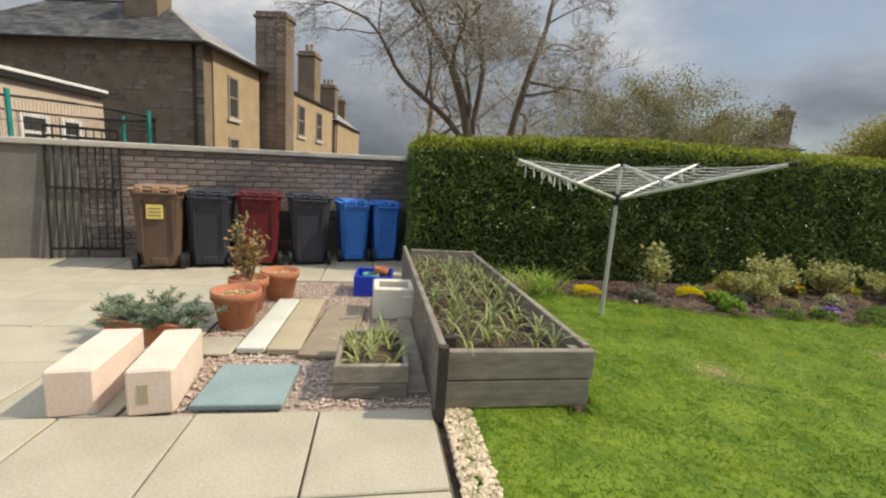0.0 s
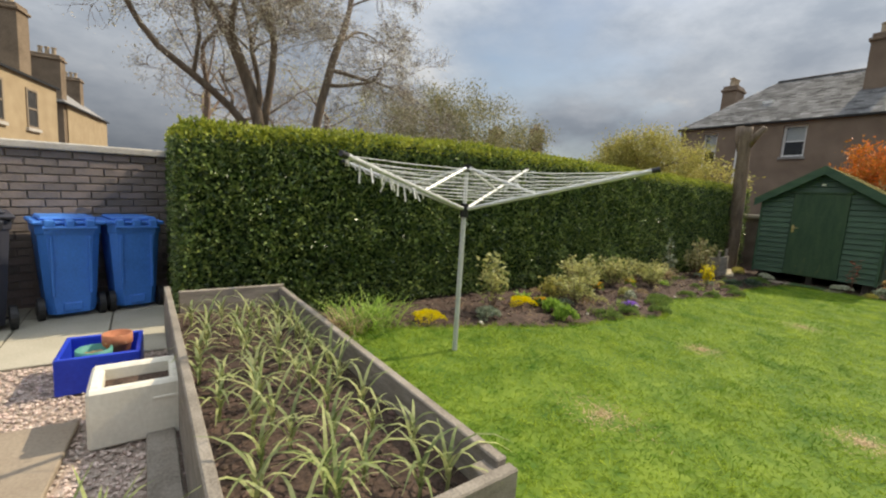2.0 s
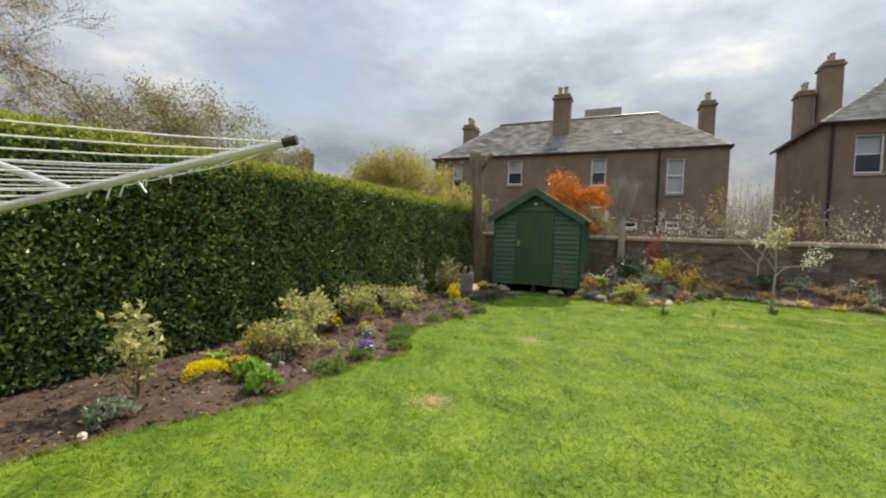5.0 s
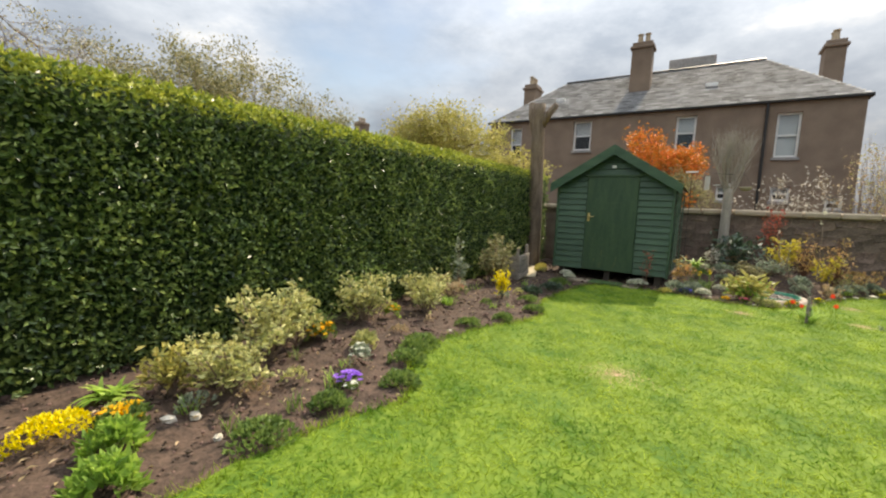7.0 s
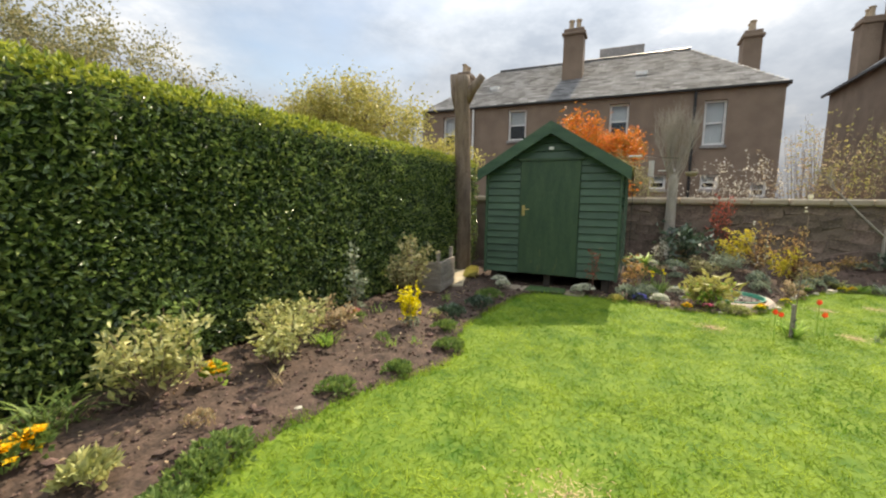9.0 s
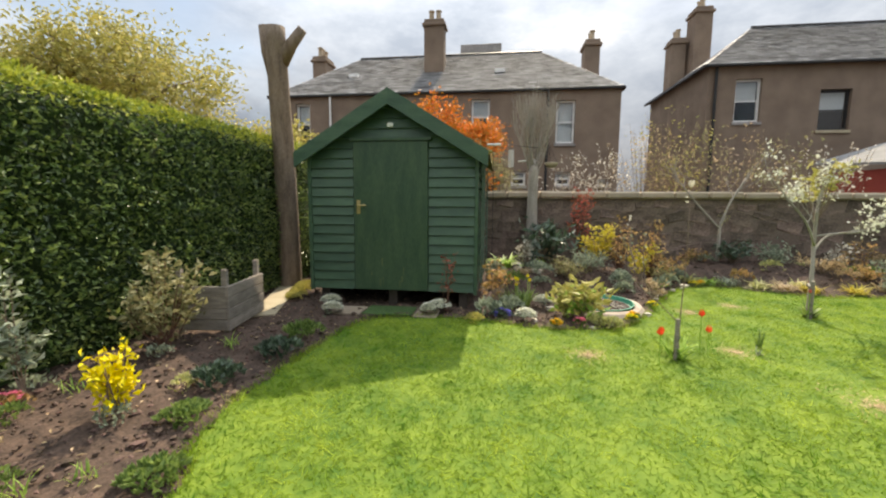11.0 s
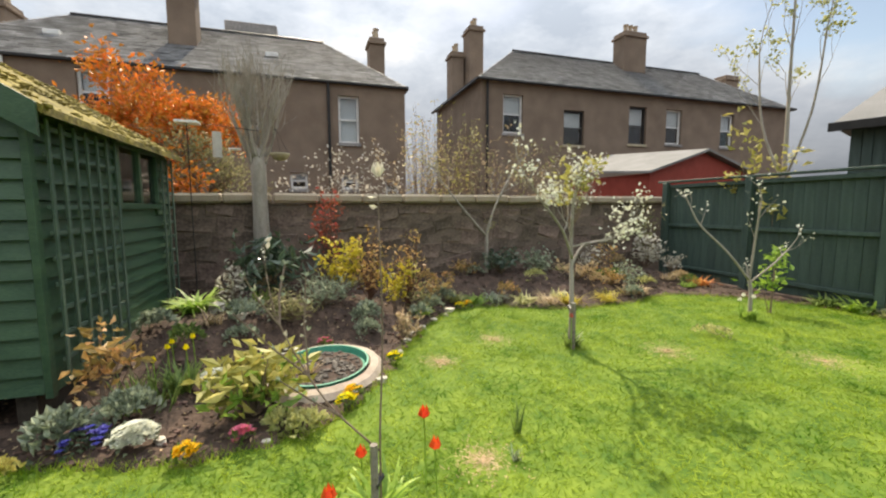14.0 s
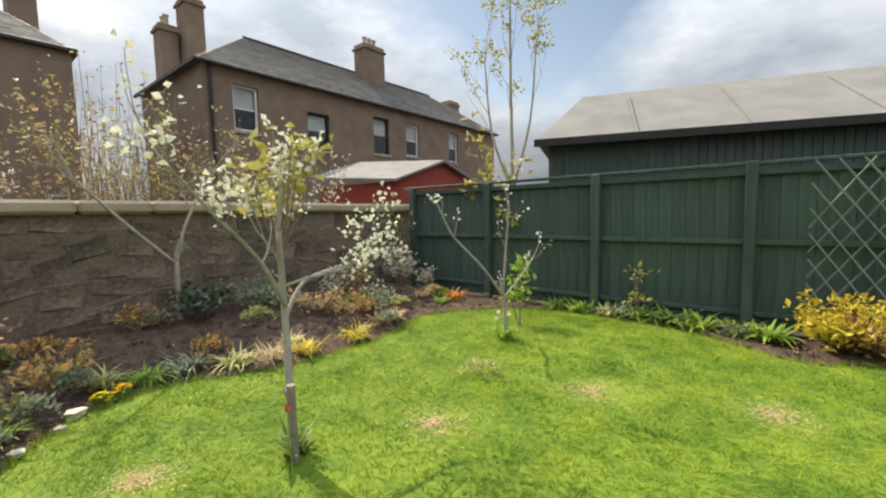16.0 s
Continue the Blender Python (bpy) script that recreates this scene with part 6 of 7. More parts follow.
# by the shed
for k in range(9):
    cushion("moss_tuft", 11.75 + 0.11 * k, 4.83 + 0.035 * k + 0.03 * math.sin(k * 2.1), 0.09, 0.05, M_SPRING, "bright yellow-green moss and grass beside the path", 150, 0.03)
for x, y, r in ((11.5, 4.22, 0.11), (11.16, 4.06, 0.1), (11.45, 2.9, 0.12), (11.2, 1.95, 0.1), (11.88, 1.70, 0.1), (11.28, 3.0, 0.07)):
    cushion("white_arabis", x, y, r, 0.09, M_GREYGREEN, "white flowered cushion plant at bed edge", 60, 0.035, M_BLOSSOM, 150)
cushion("lime_plant", 11.1, 2.48, 0.09, 0.06, M_SPRING, "low lime green cushion at lawn edge", 120, 0.03)
cushion("grey_cushion", 11.38, 2.35, 0.13, 0.12, M_GREYGREEN, "grey-green leafy cushion plant", 170, 0.05)
cushion("grey_cushion", 11.55, 2.1, 0.14, 0.12, M_GREYGREEN, "grey-green leafy cushion plant", 170, 0.05)
cushion("violet_patch", 11.3, 2.2, 0.12, 0.06, M_DARKLEAF, "dark leaves with small blue-violet flowers", 100, 0.03, M_BLUEFL, 24)
cushion("green_cushion", 10.35, 4.0, 0.16, 0.09, M_GREEN, "low green leafy plant in shade", 120, 0.05)
shrub("dark_twig_shrub", 11.45, 2.82, 0.62, 0.1, 6, 50, 0.03, M_RUST, "slender reddish bare-twigged shrub before the shed", M_DARKTWIG, low=0.4)
shrub("dead_hydrangea", 11.72, 2.28, 0.5, 0.14, 9, 90, 0.05, M_COPPER, "dry brown hydrangea stems beside the shed", M_TWIG, low=0.5)
strap("fern", 13.35, 2.15, 0.34, 60, M_LGREEN, "bright lime green leafy clump beside the shed", 0.04, 0.9, 0.6, 0.1)
cushion("grey_cushion", 12.75, 2.3, 0.12, 0.12, M_GREYGREEN, "grey-green leafy cushion plant", 110, 0.05)
tulips(11.92, 1.92, [(-0.16, 0.1, 0.9), (-0.05, -0.06, 1.0), (0.05, 0.08, 0.95), (0.16, -0.05, 1.05), (0.22, 0.1, 0.9)], M_CANARY, "pale yellow tulips among green strap leaves", 0.3, 40, 0.022)
strap("daffodil_leaves", 11.75, 2.05, 0.26, 40, M_GREEN, "upright green bulb leaves", 0.014, 0.35, 0.25, 0.14)
aucuba = shrub("aucuba", 11.42, 1.40, 0.33, 0.24, 26, 200, 0.075, M_SPRING, "yellow and green spotted laurel shrub by the pond", None, 0.42, 0.35)
foliage(aucuba, 0, 0, 0, 0.26, 0.2, 14, 90, 0.075, M_LGREEN, None, 0, 1.0, 0.42, 0.3)
for x, y, f in ((11.0, 1.66, M_GOLD), (11.08, 1.42, M_PINK), (11.42, 0.80, M_GOLD), (11.98, 0.42, M_CANARY), (13.55, -0.82, M_GOLD), (13.5, -0.7, M_CANARY), (12.55, 0.95, M_PINK), (11.3, 0.86, M_CANARY)):
    cushion("primula", x, y, 0.055, 0.06, M_GREEN, "small bright flowered primula at the lawn edge", 40, 0.03, f, 20)
for x, y in ((11.13, 1.1), (11.2, 1.22)):
    cushion("cream_plant", x, y, 0.09, 0.06, M_VARIEG, "cream variegated low plant at lawn edge", 90, 0.045)
for x, y, s in ((11.66, 0.58, 0.06), (13.45, -0.55, 0.075), (11.75, 1.62, 0.07), (12.5, 0.2, 0.05), (12.85, -0.05, 0.055), (13.1, -0.25, 0.05), (11.25, 1.85, 0.05), (12.2, 0.33, 0.045), (12.9, 1.7, 0.09), (13.3, 1.95, 0.12), (11.05, 1.3, 0.04), (13.3, -0.45, 0.045), (12.7, 0.12, 0.05)):
    rockery(x, y, s)
shrub("lavender", 13.2, 0.95, 0.24, 0.26, 40, 420, 0.05, M_GREYGREEN, "grey-green lavender mound by the pond", None, 0.2, 0.3)
shrub("lavender", 12.9, 1.25, 0.22, 0.2, 30, 300, 0.05, M_OLIVE, "dull green lavender mound by the pond", None, 0.2, 0.3)
shrub("rhododendron", 13.75, 1.42, 0.55, 0.3, 14, 170, 0.13, M_DARKLEAF, "dark glossy evergreen rhododendron by the wall", None, 0.3, 0.35)
shrub("mahonia", 13.55, 0.72, 0.62, 0.2, 16, 300, 0.05, M_YELLOW, "bright yellow leaved shrub by the wall", low=0.3)
shrub("copper_shrub", 13.45, 0.42, 0.75, 0.2, 24, 190, 0.036, M_COPPER, "upright coppery leaved shrub by the wall", M_DARKTWIG, low=0.3)
shrub("copper_shrub", 13.5, -0.05, 0.8, 0.2, 24, 210, 0.036, M_COPPER, "upright coppery leaved shrub by the wall", M_DARKTWIG, low=0.25)
shrub("mahonia", 13.3, 0.15, 0.5, 0.14, 12, 160, 0.045, M_YELLOW, "yellow leaved shrub among coppery stems", low=0.4)
shrub("red_shrub", 14.3, 0.83, 1.15, 0.22, 26, 320, 0.035, M_RUST, "rust-red twiggy shrub against the wall", M_DARKTWIG, low=0.6)
for x, y in ((13.0, 0.5), (13.15, -0.1), (13.5, -0.35), (13.8, -0.6), (12.7, 0.55)):
    cushion("grey_cushion", x, y, 0.12, 0.12, M_GREYGREEN, "mixed grey-green cushion plant in the bed", 120, 0.04)
# mixed low planting between the named plants
RF = random.Random(21)
for k in range(78):
    x, y = RF.uniform(12.2, 14.7), RF.uniform(-4.9, 2.2)
    if inside(x, y, LAWN_XY) or inside(x - 0.12, y, LAWN_XY) or (x - 11.98) ** 2 + (y - 0.98) ** 2 < 0.5:
        continue
    kind = RF.random()
    if kind < 0.4:
        cushion("rock_plant", x, y, RF.uniform(0.09, 0.17), RF.uniform(0.07, 0.14), RF.choice((M_GREYGREEN, M_VARIEG, M_GREEN, M_TAN, M_COPPER)), "low mounded rock plant in the bed", 90, 0.04)
    elif kind < 0.7:
        strap("grass_tuft", x, y, RF.uniform(0.14, 0.24), 34, RF.choice((M_VARIEG, M_TAN, M_LGREEN, M_GREYGREEN)), "small arching ornamental grass tuft", 0.013, 0.75, 0.55, 0.07)
    else:
        shrub("low_shrub", x, y, RF.uniform(0.2, 0.42), RF.uniform(0.12, 0.2), 14, 110, 0.04, RF.choice((M_GREYGREEN, M_BUD, M_COPPER, M_OLIVE, M_TAN)), "low twiggy shrub in the wall bed", low=0.3)
for k in range(26):
    x, y = RF.uniform(4.6, 10.2), RF.uniform(4.0, 5.25)
    if inside(x, y - 0.12, LAWN_XY):
        continue
    if RF.random() < 0.5:
        cushion("rock_plant", x, y, RF.uniform(0.05, 0.1), RF.uniform(0.04, 0.08), RF.choice((M_GREYGREEN, M_VARIEG, M_GREEN, M_TAN)), "small seedling plant on bare soil", 50, 0.03)
    else:
        strap("small_bulbs", x, y, RF.uniform(0.08, 0.14), 12, RF.choice((M_GREEN, M_LGREEN, M_TAN)), "thin bulb leaves in bare soil", 0.008, 0.5, 0.3, 0.05)
# along the far wall
for x, y, m in ((13.85, -0.75, M_VARIEG), (13.75, -1.02, M_LGREEN), (13.5, -1.62, M_VARIEG), (13.3, -2.15, M_YELLOW), (13.28, -2.72, M_YELLOW), (13.5, -3.5, M_TAN), (13.35, -1.85, M_TAN), (13.7, -1.3, M_GREYGREEN), (13.45, -3.2, M_TAN), (13.6, -4.75, M_ORANGE)):
    strap("grass_tuft", x, y, 0.24, 60, m, "small arching ornamental grass tuft", 0.014, 0.75, 0.6, 0.08)
shrub("green_shrub", 14.5, -1.75, 0.35, 0.25, 18, 200, 0.06, M_DARKLEAF, "dark green low shrub by the wall", low=0.3)
shrub("green_shrub", 14.5, -2.35, 0.3, 0.28, 20, 260, 0.045, M_GREYGREEN, "grey-green low shrub by the wall", low=0.2)
shrub("tan_shrub", 13.9, -2.7, 0.25, 0.3, 24, 240, 0.035, M_TAN, "low tan twiggy plant on soil", low=0.2)
shrub("tan_shrub", 13.75, -3.2, 0.2, 0.22, 20, 180, 0.035, M_COPPER, "low brown twiggy plant on soil", low=0.2)
shrub("cream_shrub", 14.55, -4.6, 0.55, 0.26, 18, 240, 0.05, M_BUD, "cream flowered shrub in the wall corner", low=0.3)
shrub("ivy", 14.95, -5.0, 1.25, 0.2, 14, 200, 0.05, M_OLIVE, "straggling ivy on the wall corner", low=0.3)
# along the fence
for x, y, h, m, w in ((12.2, -5.22, 0.24, M_GREEN, 0.03), (11.85, -5.2, 0.26, M_LGREEN, 0.03), (11.5, -5.2, 0.2, M_VARIEG, 0.03), (11.15, -5.18, 0.26, M_LGREEN, 0.03), (10.85, -5.12, 0.3, M_GREEN, 0.04), (10.55, -5.1, 0.28, M_LGREEN, 0.04), (10.15, -5.05, 0.24, M_GREEN, 0.04), (9.95, -5.0, 0.26, M_LGREEN, 0.04), (11.3, -5.25, 0.34, M_GREYGREEN, 0.02)):
    strap("bluebell_clump", x, y, h, 46, m, "broad green bulb leaves along the fence", w, 0.75, 0.55, 0.1)
cushion("forget_me_not", 10.2, -4.9, 0.1, 0.08, M_GREEN, "pale blue flowered plant by the fence", 60, 0.03, M_BLUEFL, 12)
shrub("golden_spiraea", 9.45, -4.85, 0.42, 0.3, 34, 640, 0.045, M_YELLOW, "golden yellow leaved shrub by the fence", M_DARKTWIG, low=0.25)
shrub("bronze_spiraea", 9.25, -4.8, 0.3, 0.3, 26, 420, 0.04, M_COPPER, "bronze tinted low shrub by the fence", M_DARKTWIG, low=0.2)
shrub("yellow_shoot", 11.15, -5.2, 0.55, 0.06, 4, 40, 0.05, M_SPRING, "thin yellow-green shoot by the fence", low=0.7)
cushion("grey_cushion", 9.0, -4.75, 0.2, 0.12, M_DARKLEAF, "dark green low cushion by the fence", 150, 0.04)
# tulips and bulbs in the lawn
tulips(10.33, 0.80, [(-0.17, 0.2, 0.85), (0.12, -0.22, 1.15), (0.2, 0.05, 0.5), (0.05, -0.25, 0.75)], M_RED, "orange-red tulips round a staked sapling", 0.28, 22, 0.03, M_LGREEN)
tulips(11.88, -1.2, [(0.12, -0.06, 1.4), (-0.1, 0.08, 1.15)], M_RUST, "dark red tulips round a tree foot", 0.26, 26, 0.022)
tulips(12.02, -3.62, [(0.1, -0.04, 1.0), (-0.09, 0.07, 1.1), (0.02, 0.12, 0.9)], M_BLOSSOM, "white daffodils round a tree foot", 0.24, 44, 0.024, M_LGREEN)
cushion("snowdrop_patch", 11.72, -2.72, 0.16, 0.05, M_VARIEG, "pale flowering patch in the lawn", 90, 0.035)
strap("bulb_leaves", 10.72, -0.02, 0.17, 10, M_GREEN, "single tuft of bulb leaves in the lawn", 0.014, 0.2, 0.2, 0.02)
strap("bulb_leaves", 10.5, 0.1, 0.09, 8, M_GREYGREEN, "single tuft of bulb leaves in the lawn", 0.01, 0.3, 0.2, 0.02)


# ---- trees ----
def grow(gb, tips, p, d, length, r, depth, bend=0.25, split=3, angle=0.6, shrink=0.7, up=0.15, sides=6):
    """Grows one limb and its children; leaves the ends and middles of the finest ones in tips."""
    pts, rad = [Vector(p)], [r]
    d = Vector(d).normalized()
    for k in range(4):
        d = (d + Vector((RNG.gauss(0, bend), RNG.gauss(0, bend), RNG.gauss(up, bend))) * 0.45).normalized()
        pts.append(pts[-1] + d * length / 4)
        rad.append(r * (1 - 0.4 * (k + 1) / 4))
    gb.tube(pts, rad, sides if r > 0.02 else 4 if r > 0.008 else 3, False)
    if depth == 0:
        tips += [(pts[2], d), (pts[3], d), (pts[4], d)]
        return
    for k in range(split):
        q = pts[4] if k == 0 else pts[RNG.choice((2, 3, 3, 4))]
        e = (d + Vector((RNG.gauss(0, angle), RNG.gauss(0, angle), RNG.gauss(up, angle * 0.7)))).normalized()
        grow(gb, tips, q, e, length * shrink * RNG.uniform(0.75, 1.15), max(rad[-1] * (0.9 if k == 0 else 0.62), 0.0025), depth - 1, bend, split, angle, shrink, up, sides)


def tree(name, x, y, z, limbs, label, bark, leaf=None, leaf_n=3, size=0.05, depth=4, split=3, angle=0.6, shrink=0.72, up=0.12, narrow=0.5, bend=0.25, jitter=0.06, category="tree", sides=7):
    """limbs: lists of (points, radii, length of the first branches)."""
    t = thing(name, (x, y, z), label, category)
    gt, gb, tips = Geo(), Geo(), []
    for pts, rad, ln, starts in limbs:
        line = smooth_line([Vector(p) for p in pts], 4, False) + [Vector(pts[-1])]
        gt.tube(line, [rad[0] + (rad[1] - rad[0]) * i / (len(line) - 1) for i in range(len(line))], 9 if rad[0] > 0.03 else 6)
        end = (line[-1] - line[-2]).normalized()
        for k in range(starts):
            i = len(line) - 1 if k == 0 else RNG.randint(len(line) // 2, len(line) - 1)
            e = end if k == 0 else (end + Vector((RNG.gauss(0, angle * 1.3), RNG.gauss(0, angle * 1.3), RNG.gauss(up, angle)))).normalized()
            grow(gb, tips, line[i], e, ln * RNG.uniform(0.8, 1.2), rad[1] * (0.95 if k == 0 else 0.65), depth, bend, split, angle, shrink, up)
    part("trunk", gt, bark, t, "", True)
    tagged(part("branch_mass", gb, bark, t), "", "", "", "stuff")
    if leaf:
        g = Geo()
        for p, d in tips:
            for k in range(leaf_n if leaf_n >= 1 else (1 if RNG.random() < leaf_n else 0)):
                s = size * RNG.uniform(0.6, 1.3)
                g.leaf(p + Vector((RNG.gauss(0, 1), RNG.gauss(0, 1), RNG.gauss(0, 1))) * jitter, d * 0.5 + rdir(0.1, 0.8), s, s * narrow)
        tagged(part("crown", g, leaf, t), "", "", "", "stuff")
    return t


tree("bare_willow", 1.75, 8.2, 0, [([(0.25, 0, 0), (0.12, 0, 1.4), (-0.1, 0.1, 2.6), (-0.4, 0.1, 3.4)], (0.13, 0.075), 1.3, 3), ([(0.2, 0.02, 1.6), (-0.4, 0.1, 2.4), (-1.3, 0.2, 3.1)], (0.07, 0.045), 1.2, 3), ([(0.05, 0.05, 2.2), (0.2, 0.1, 3.4), (0.1, 0.2, 4.2)], (0.06, 0.04), 1.2, 3)],
     "large bare spring tree with fine pale twigs", M_BARK, M_BUD, 1, 0.032, 5, 4, 0.66, 0.70, -0.02, 0.5, 0.34)
tree("bare_willow", 2.75, 8.3, 0, [([(-0.25, 0, 0), (-0.15, 0, 2.0), (0.12, 0, 3.3), (0.3, 0, 3.9)], (0.085, 0.055), 1.0, 4)], "leaning bare spring tree with fine pale twigs", M_BARK, M_BUD, 1, 0.03, 5, 4, 0.7, 0.70, -0.03, 0.5, 0.34)
tree("blossom_tree", 1.6, 14.5, 0, [([(0, 0, 0), (0, 0, 2.0), (0.1, 0, 3.0)], (0.14, 0.09), 1.6, 6)], "distant pale pink budding tree", M_TWIG, M_BUD, 3, 0.07, 4, 3, 0.75, 0.74, 0.05, 0.5, 0.3, 0.1)
tree("blossom_tree", 5.2, 15.5, 0, [([(0, 0, 0), (0, 0, 1.6), (0.1, 0, 2.4)], (0.14, 0.09), 1.5, 6)], "distant pale budding tree", M_TWIG, M_SPRING, 2, 0.07, 4, 3, 0.75, 0.72, 0.03, 0.5, 0.3, 0.1)
tree("olive_tree", 10.2, 16.4, 0, [([(0, 0, 0), (0, 0, 1.4), (0.1, 0, 2.3)], (0.16, 0.1), 1.8, 9)], "dense dull green tree beyond the hedge", M_TWIG, M_OLIVE, 16, 0.095, 4, 3, 0.85, 0.74, 0.03, 0.5, 0.3, 0.2)
tree("olive_tree", 14.0, 16.5, 0, [([(0, 0, 0), (0, 0, 1.2), (0.1, 0, 1.9)], (0.14, 0.09), 1.3, 7)], "low dull green tree beyond the hedge", M_TWIG, M_OLIVE, 13, 0.095, 4, 3, 0.85, 0.72, 0.0, 0.5, 0.3, 0.2)
tree("golden_tree", 12.3, 8.05, 0, [([(0, 0, 0), (0, 0, 1.2), (0, 0, 1.9)], (0.12, 0.08), 0.8, 15)], "rounded yellow-green spring tree beyond the hedge", M_TWIG, M_SPRING, 14, 0.07, 4, 3, 0.9, 0.74, 0.02, 0.5, 0.3, 0.15)
tree("golden_tree", 17.2, 8.6, 0, [([(0, 0, 0), (0, 0, 1.0), (0, 0, 1.7)], (0.12, 0.08), 0.8, 7)], "yellow-green spring tree beyond the hedge", M_TWIG, M_SPRING, 9, 0.12, 3, 3, 0.75, 0.74, 0.05, 0.5, 0.3, 0.16)
tree("orange_tree", 16.6, 3.35, 0, [([(0, 0, 0), (0, 0, 1.0), (0, 0, 1.5)], (0.09, 0.06), 0.74, 10)], "orange leaved tree beyond the garden wall", M_TWIG, M_ORANGE, 9, 0.085, 4, 3, 0.8, 0.74, 0.1, 0.5, 0.3, 0.1)
tree("green_tree", 16.2, 2.7, 0, [([(0, 0, 0), (0, 0, 0.8), (0, 0, 1.2)], (0.07, 0.05), 0.5, 7)], "olive green bush beyond the garden wall", M_TWIG, M_OLIVE, 4, 0.06, 3, 3, 0.8, 0.74, 0.1, 0.5, 0.3, 0.1)

# pollarded trunk beside the shed
t = thing("pollarded_tree", pose(12.58, 5.3, gz(12.6)) @ Matrix.Diagonal((1.1, 1.1, 1.1, 1)), "tall pollarded tree trunk with sawn stubs", "tree")
g = Geo()
line = smooth_line([Vector(p) for p in ((0, 0, -0.05), (0.0, 0.0, 0.2), (-0.04, 0, 1.4), (-0.12, 0, 2.5), (-0.2, -0.02, 3.2))], 5, False) + [Vector((-0.2, -0.02, 3.25))]
g.tube(line, [0.20 if i < 2 else 0.155 - 0.04 * i / len(line) for i in range(len(line))], 14)
part("trunk", g, M_BARK, t, "", True)
part("stub", Geo().tube([(-0.14, 0, 2.75), (-0.16, -0.2, 3.05), (-0.17, -0.36, 3.22)], [0.09, 0.075, 0.06], 9), M_BARK, t, "", True)
part("stub", Geo().tube([(-0.12, 0.02, 2.6), (-0.1, 0.14, 3.0), (-0.12, 0.16, 3.3)], [0.09, 0.08, 0.075], 9), M_BARK, t, "", True)
# pollard by the far wall with upright twigs, and a feeding bowl on it
t = thing("pollarded_tree", pose(14.6, 1.65, bed_z(14.6, 1.65)) @ Matrix.Diagonal((1.1, 1.1, 1.1, 1)), "pale barked pollard with a mass of upright twigs", "tree")
part("trunk", Geo().tube([(0.05, 0.02, -0.05), (0.02, 0, 0.5), (0, 0, 1.0), (-0.03, 0, 1.42), (-0.03, 0.0, 1.62)], [0.12, 0.095, 0.082, 0.085, 0.03], 12), M_PALEBARK, t, "", True)
g, tips = Geo(), []
for k in range(30):
    a = RNG.random() * 6.283
    grow(g, tips, (RNG.gauss(-0.02, 0.03), RNG.gauss(0, 0.03), RNG.uniform(1.28, 1.5)), (0.55 * math.cos(a), 0.55 * math.sin(a), 1.0), 0.52, 0.017, 3, 0.2, 3, 0.34, 0.72, 0.28)
tagged(part("twig_mass", g, M_PALEBARK, t), "", "", "", "stuff")
t = thing("feeding_bowl", (14.33, 1.37, 1.74), "hanging stone-coloured bird feeding bowl", "bird feeder")
part("bowl", Geo().lathe([(0.02, 0), (0.08, 0.015), (0.115, 0.07), (0.12, 0.09), (0.105, 0.09), (0.07, 0.035), (0.01, 0.03)], 18), M_BUFF, t, "", True)
for k in range(3):
    part("wire", Geo().tube([(0.11 * math.cos(k * 2.1), 0.11 * math.sin(k * 2.1), 0.09), (0.06, 0.05, 0.42)], 0.003, 4), M_IRON, t)
t = thing("feeder_pole", (14.3, 2.36, bed_z(14.2, 2.3)), "metal bird feeder arm with white and clear feeders", "bird feeder")
part("pole", Geo().tube([(0, 0, -0.05), (0, 0, 2.02), (0.05, -0.75, 1.96)], 0.006, 6), M_IRON, t)
part("feeder", Geo().tube([(0.02, -0.3, 1.62), (0.02, -0.3, 1.92)], 0.05, 12), M_COPE, t)
part("tray", Geo().box((-0.05, -0.12, 2.0), (0.12, 0.12, 2.03), None, 0.004), M_WHITE, t, "white plastic tray")
part("tag", Geo().box((-0.02, -0.55, 1.72), (0.07, -0.42, 1.735), pose(0, 0, 0), 0.003), M_WHITE, t, "small white tag")

# fruit trees with white blossom
t = tree("blossom_tree", 11.88, -1.18, gz(11.9), [([(0, 0, -0.03), (0.03, -0.02, 0.45), (0.1, -0.05, 0.9), (0.06, -0.02, 1.2)], (0.024, 0.015), 0.24, 4), ([(0.08, -0.04, 0.72), (0.16, -0.22, 0.9), (0.18, -0.5, 0.95)], (0.014, 0.009), 0.22, 3), ([(0.07, -0.04, 0.8), (-0.02, 0.12, 1.05), (-0.05, 0.3, 1.25)], (0.014, 0.009), 0.3, 3)],
     "young fruit tree with white blossom tied to a stake", M_PALEBARK, M_BLOSSOM, 2, 0.035, 2, 3, 0.55, 0.75, 0.1, 0.8, 0.25, 0.03)
part("stake", Geo().tube([(-0.06, 0.02, -0.05), (-0.07, 0.03, 0.42)], 0.022, 8), M_BED, t)
part("tie", Geo().tube([(-0.07, 0.03, 0.34), (0.04, -0.01, 0.36)], 0.022, 6), M_BLACK, t)
foliage(t, 0.1, -0.05, 1.05, 0.65, 0.25, 8, 90, 0.05, M_SPRING, M_TWIG, 0, 1.0, 0.6, 0.5)
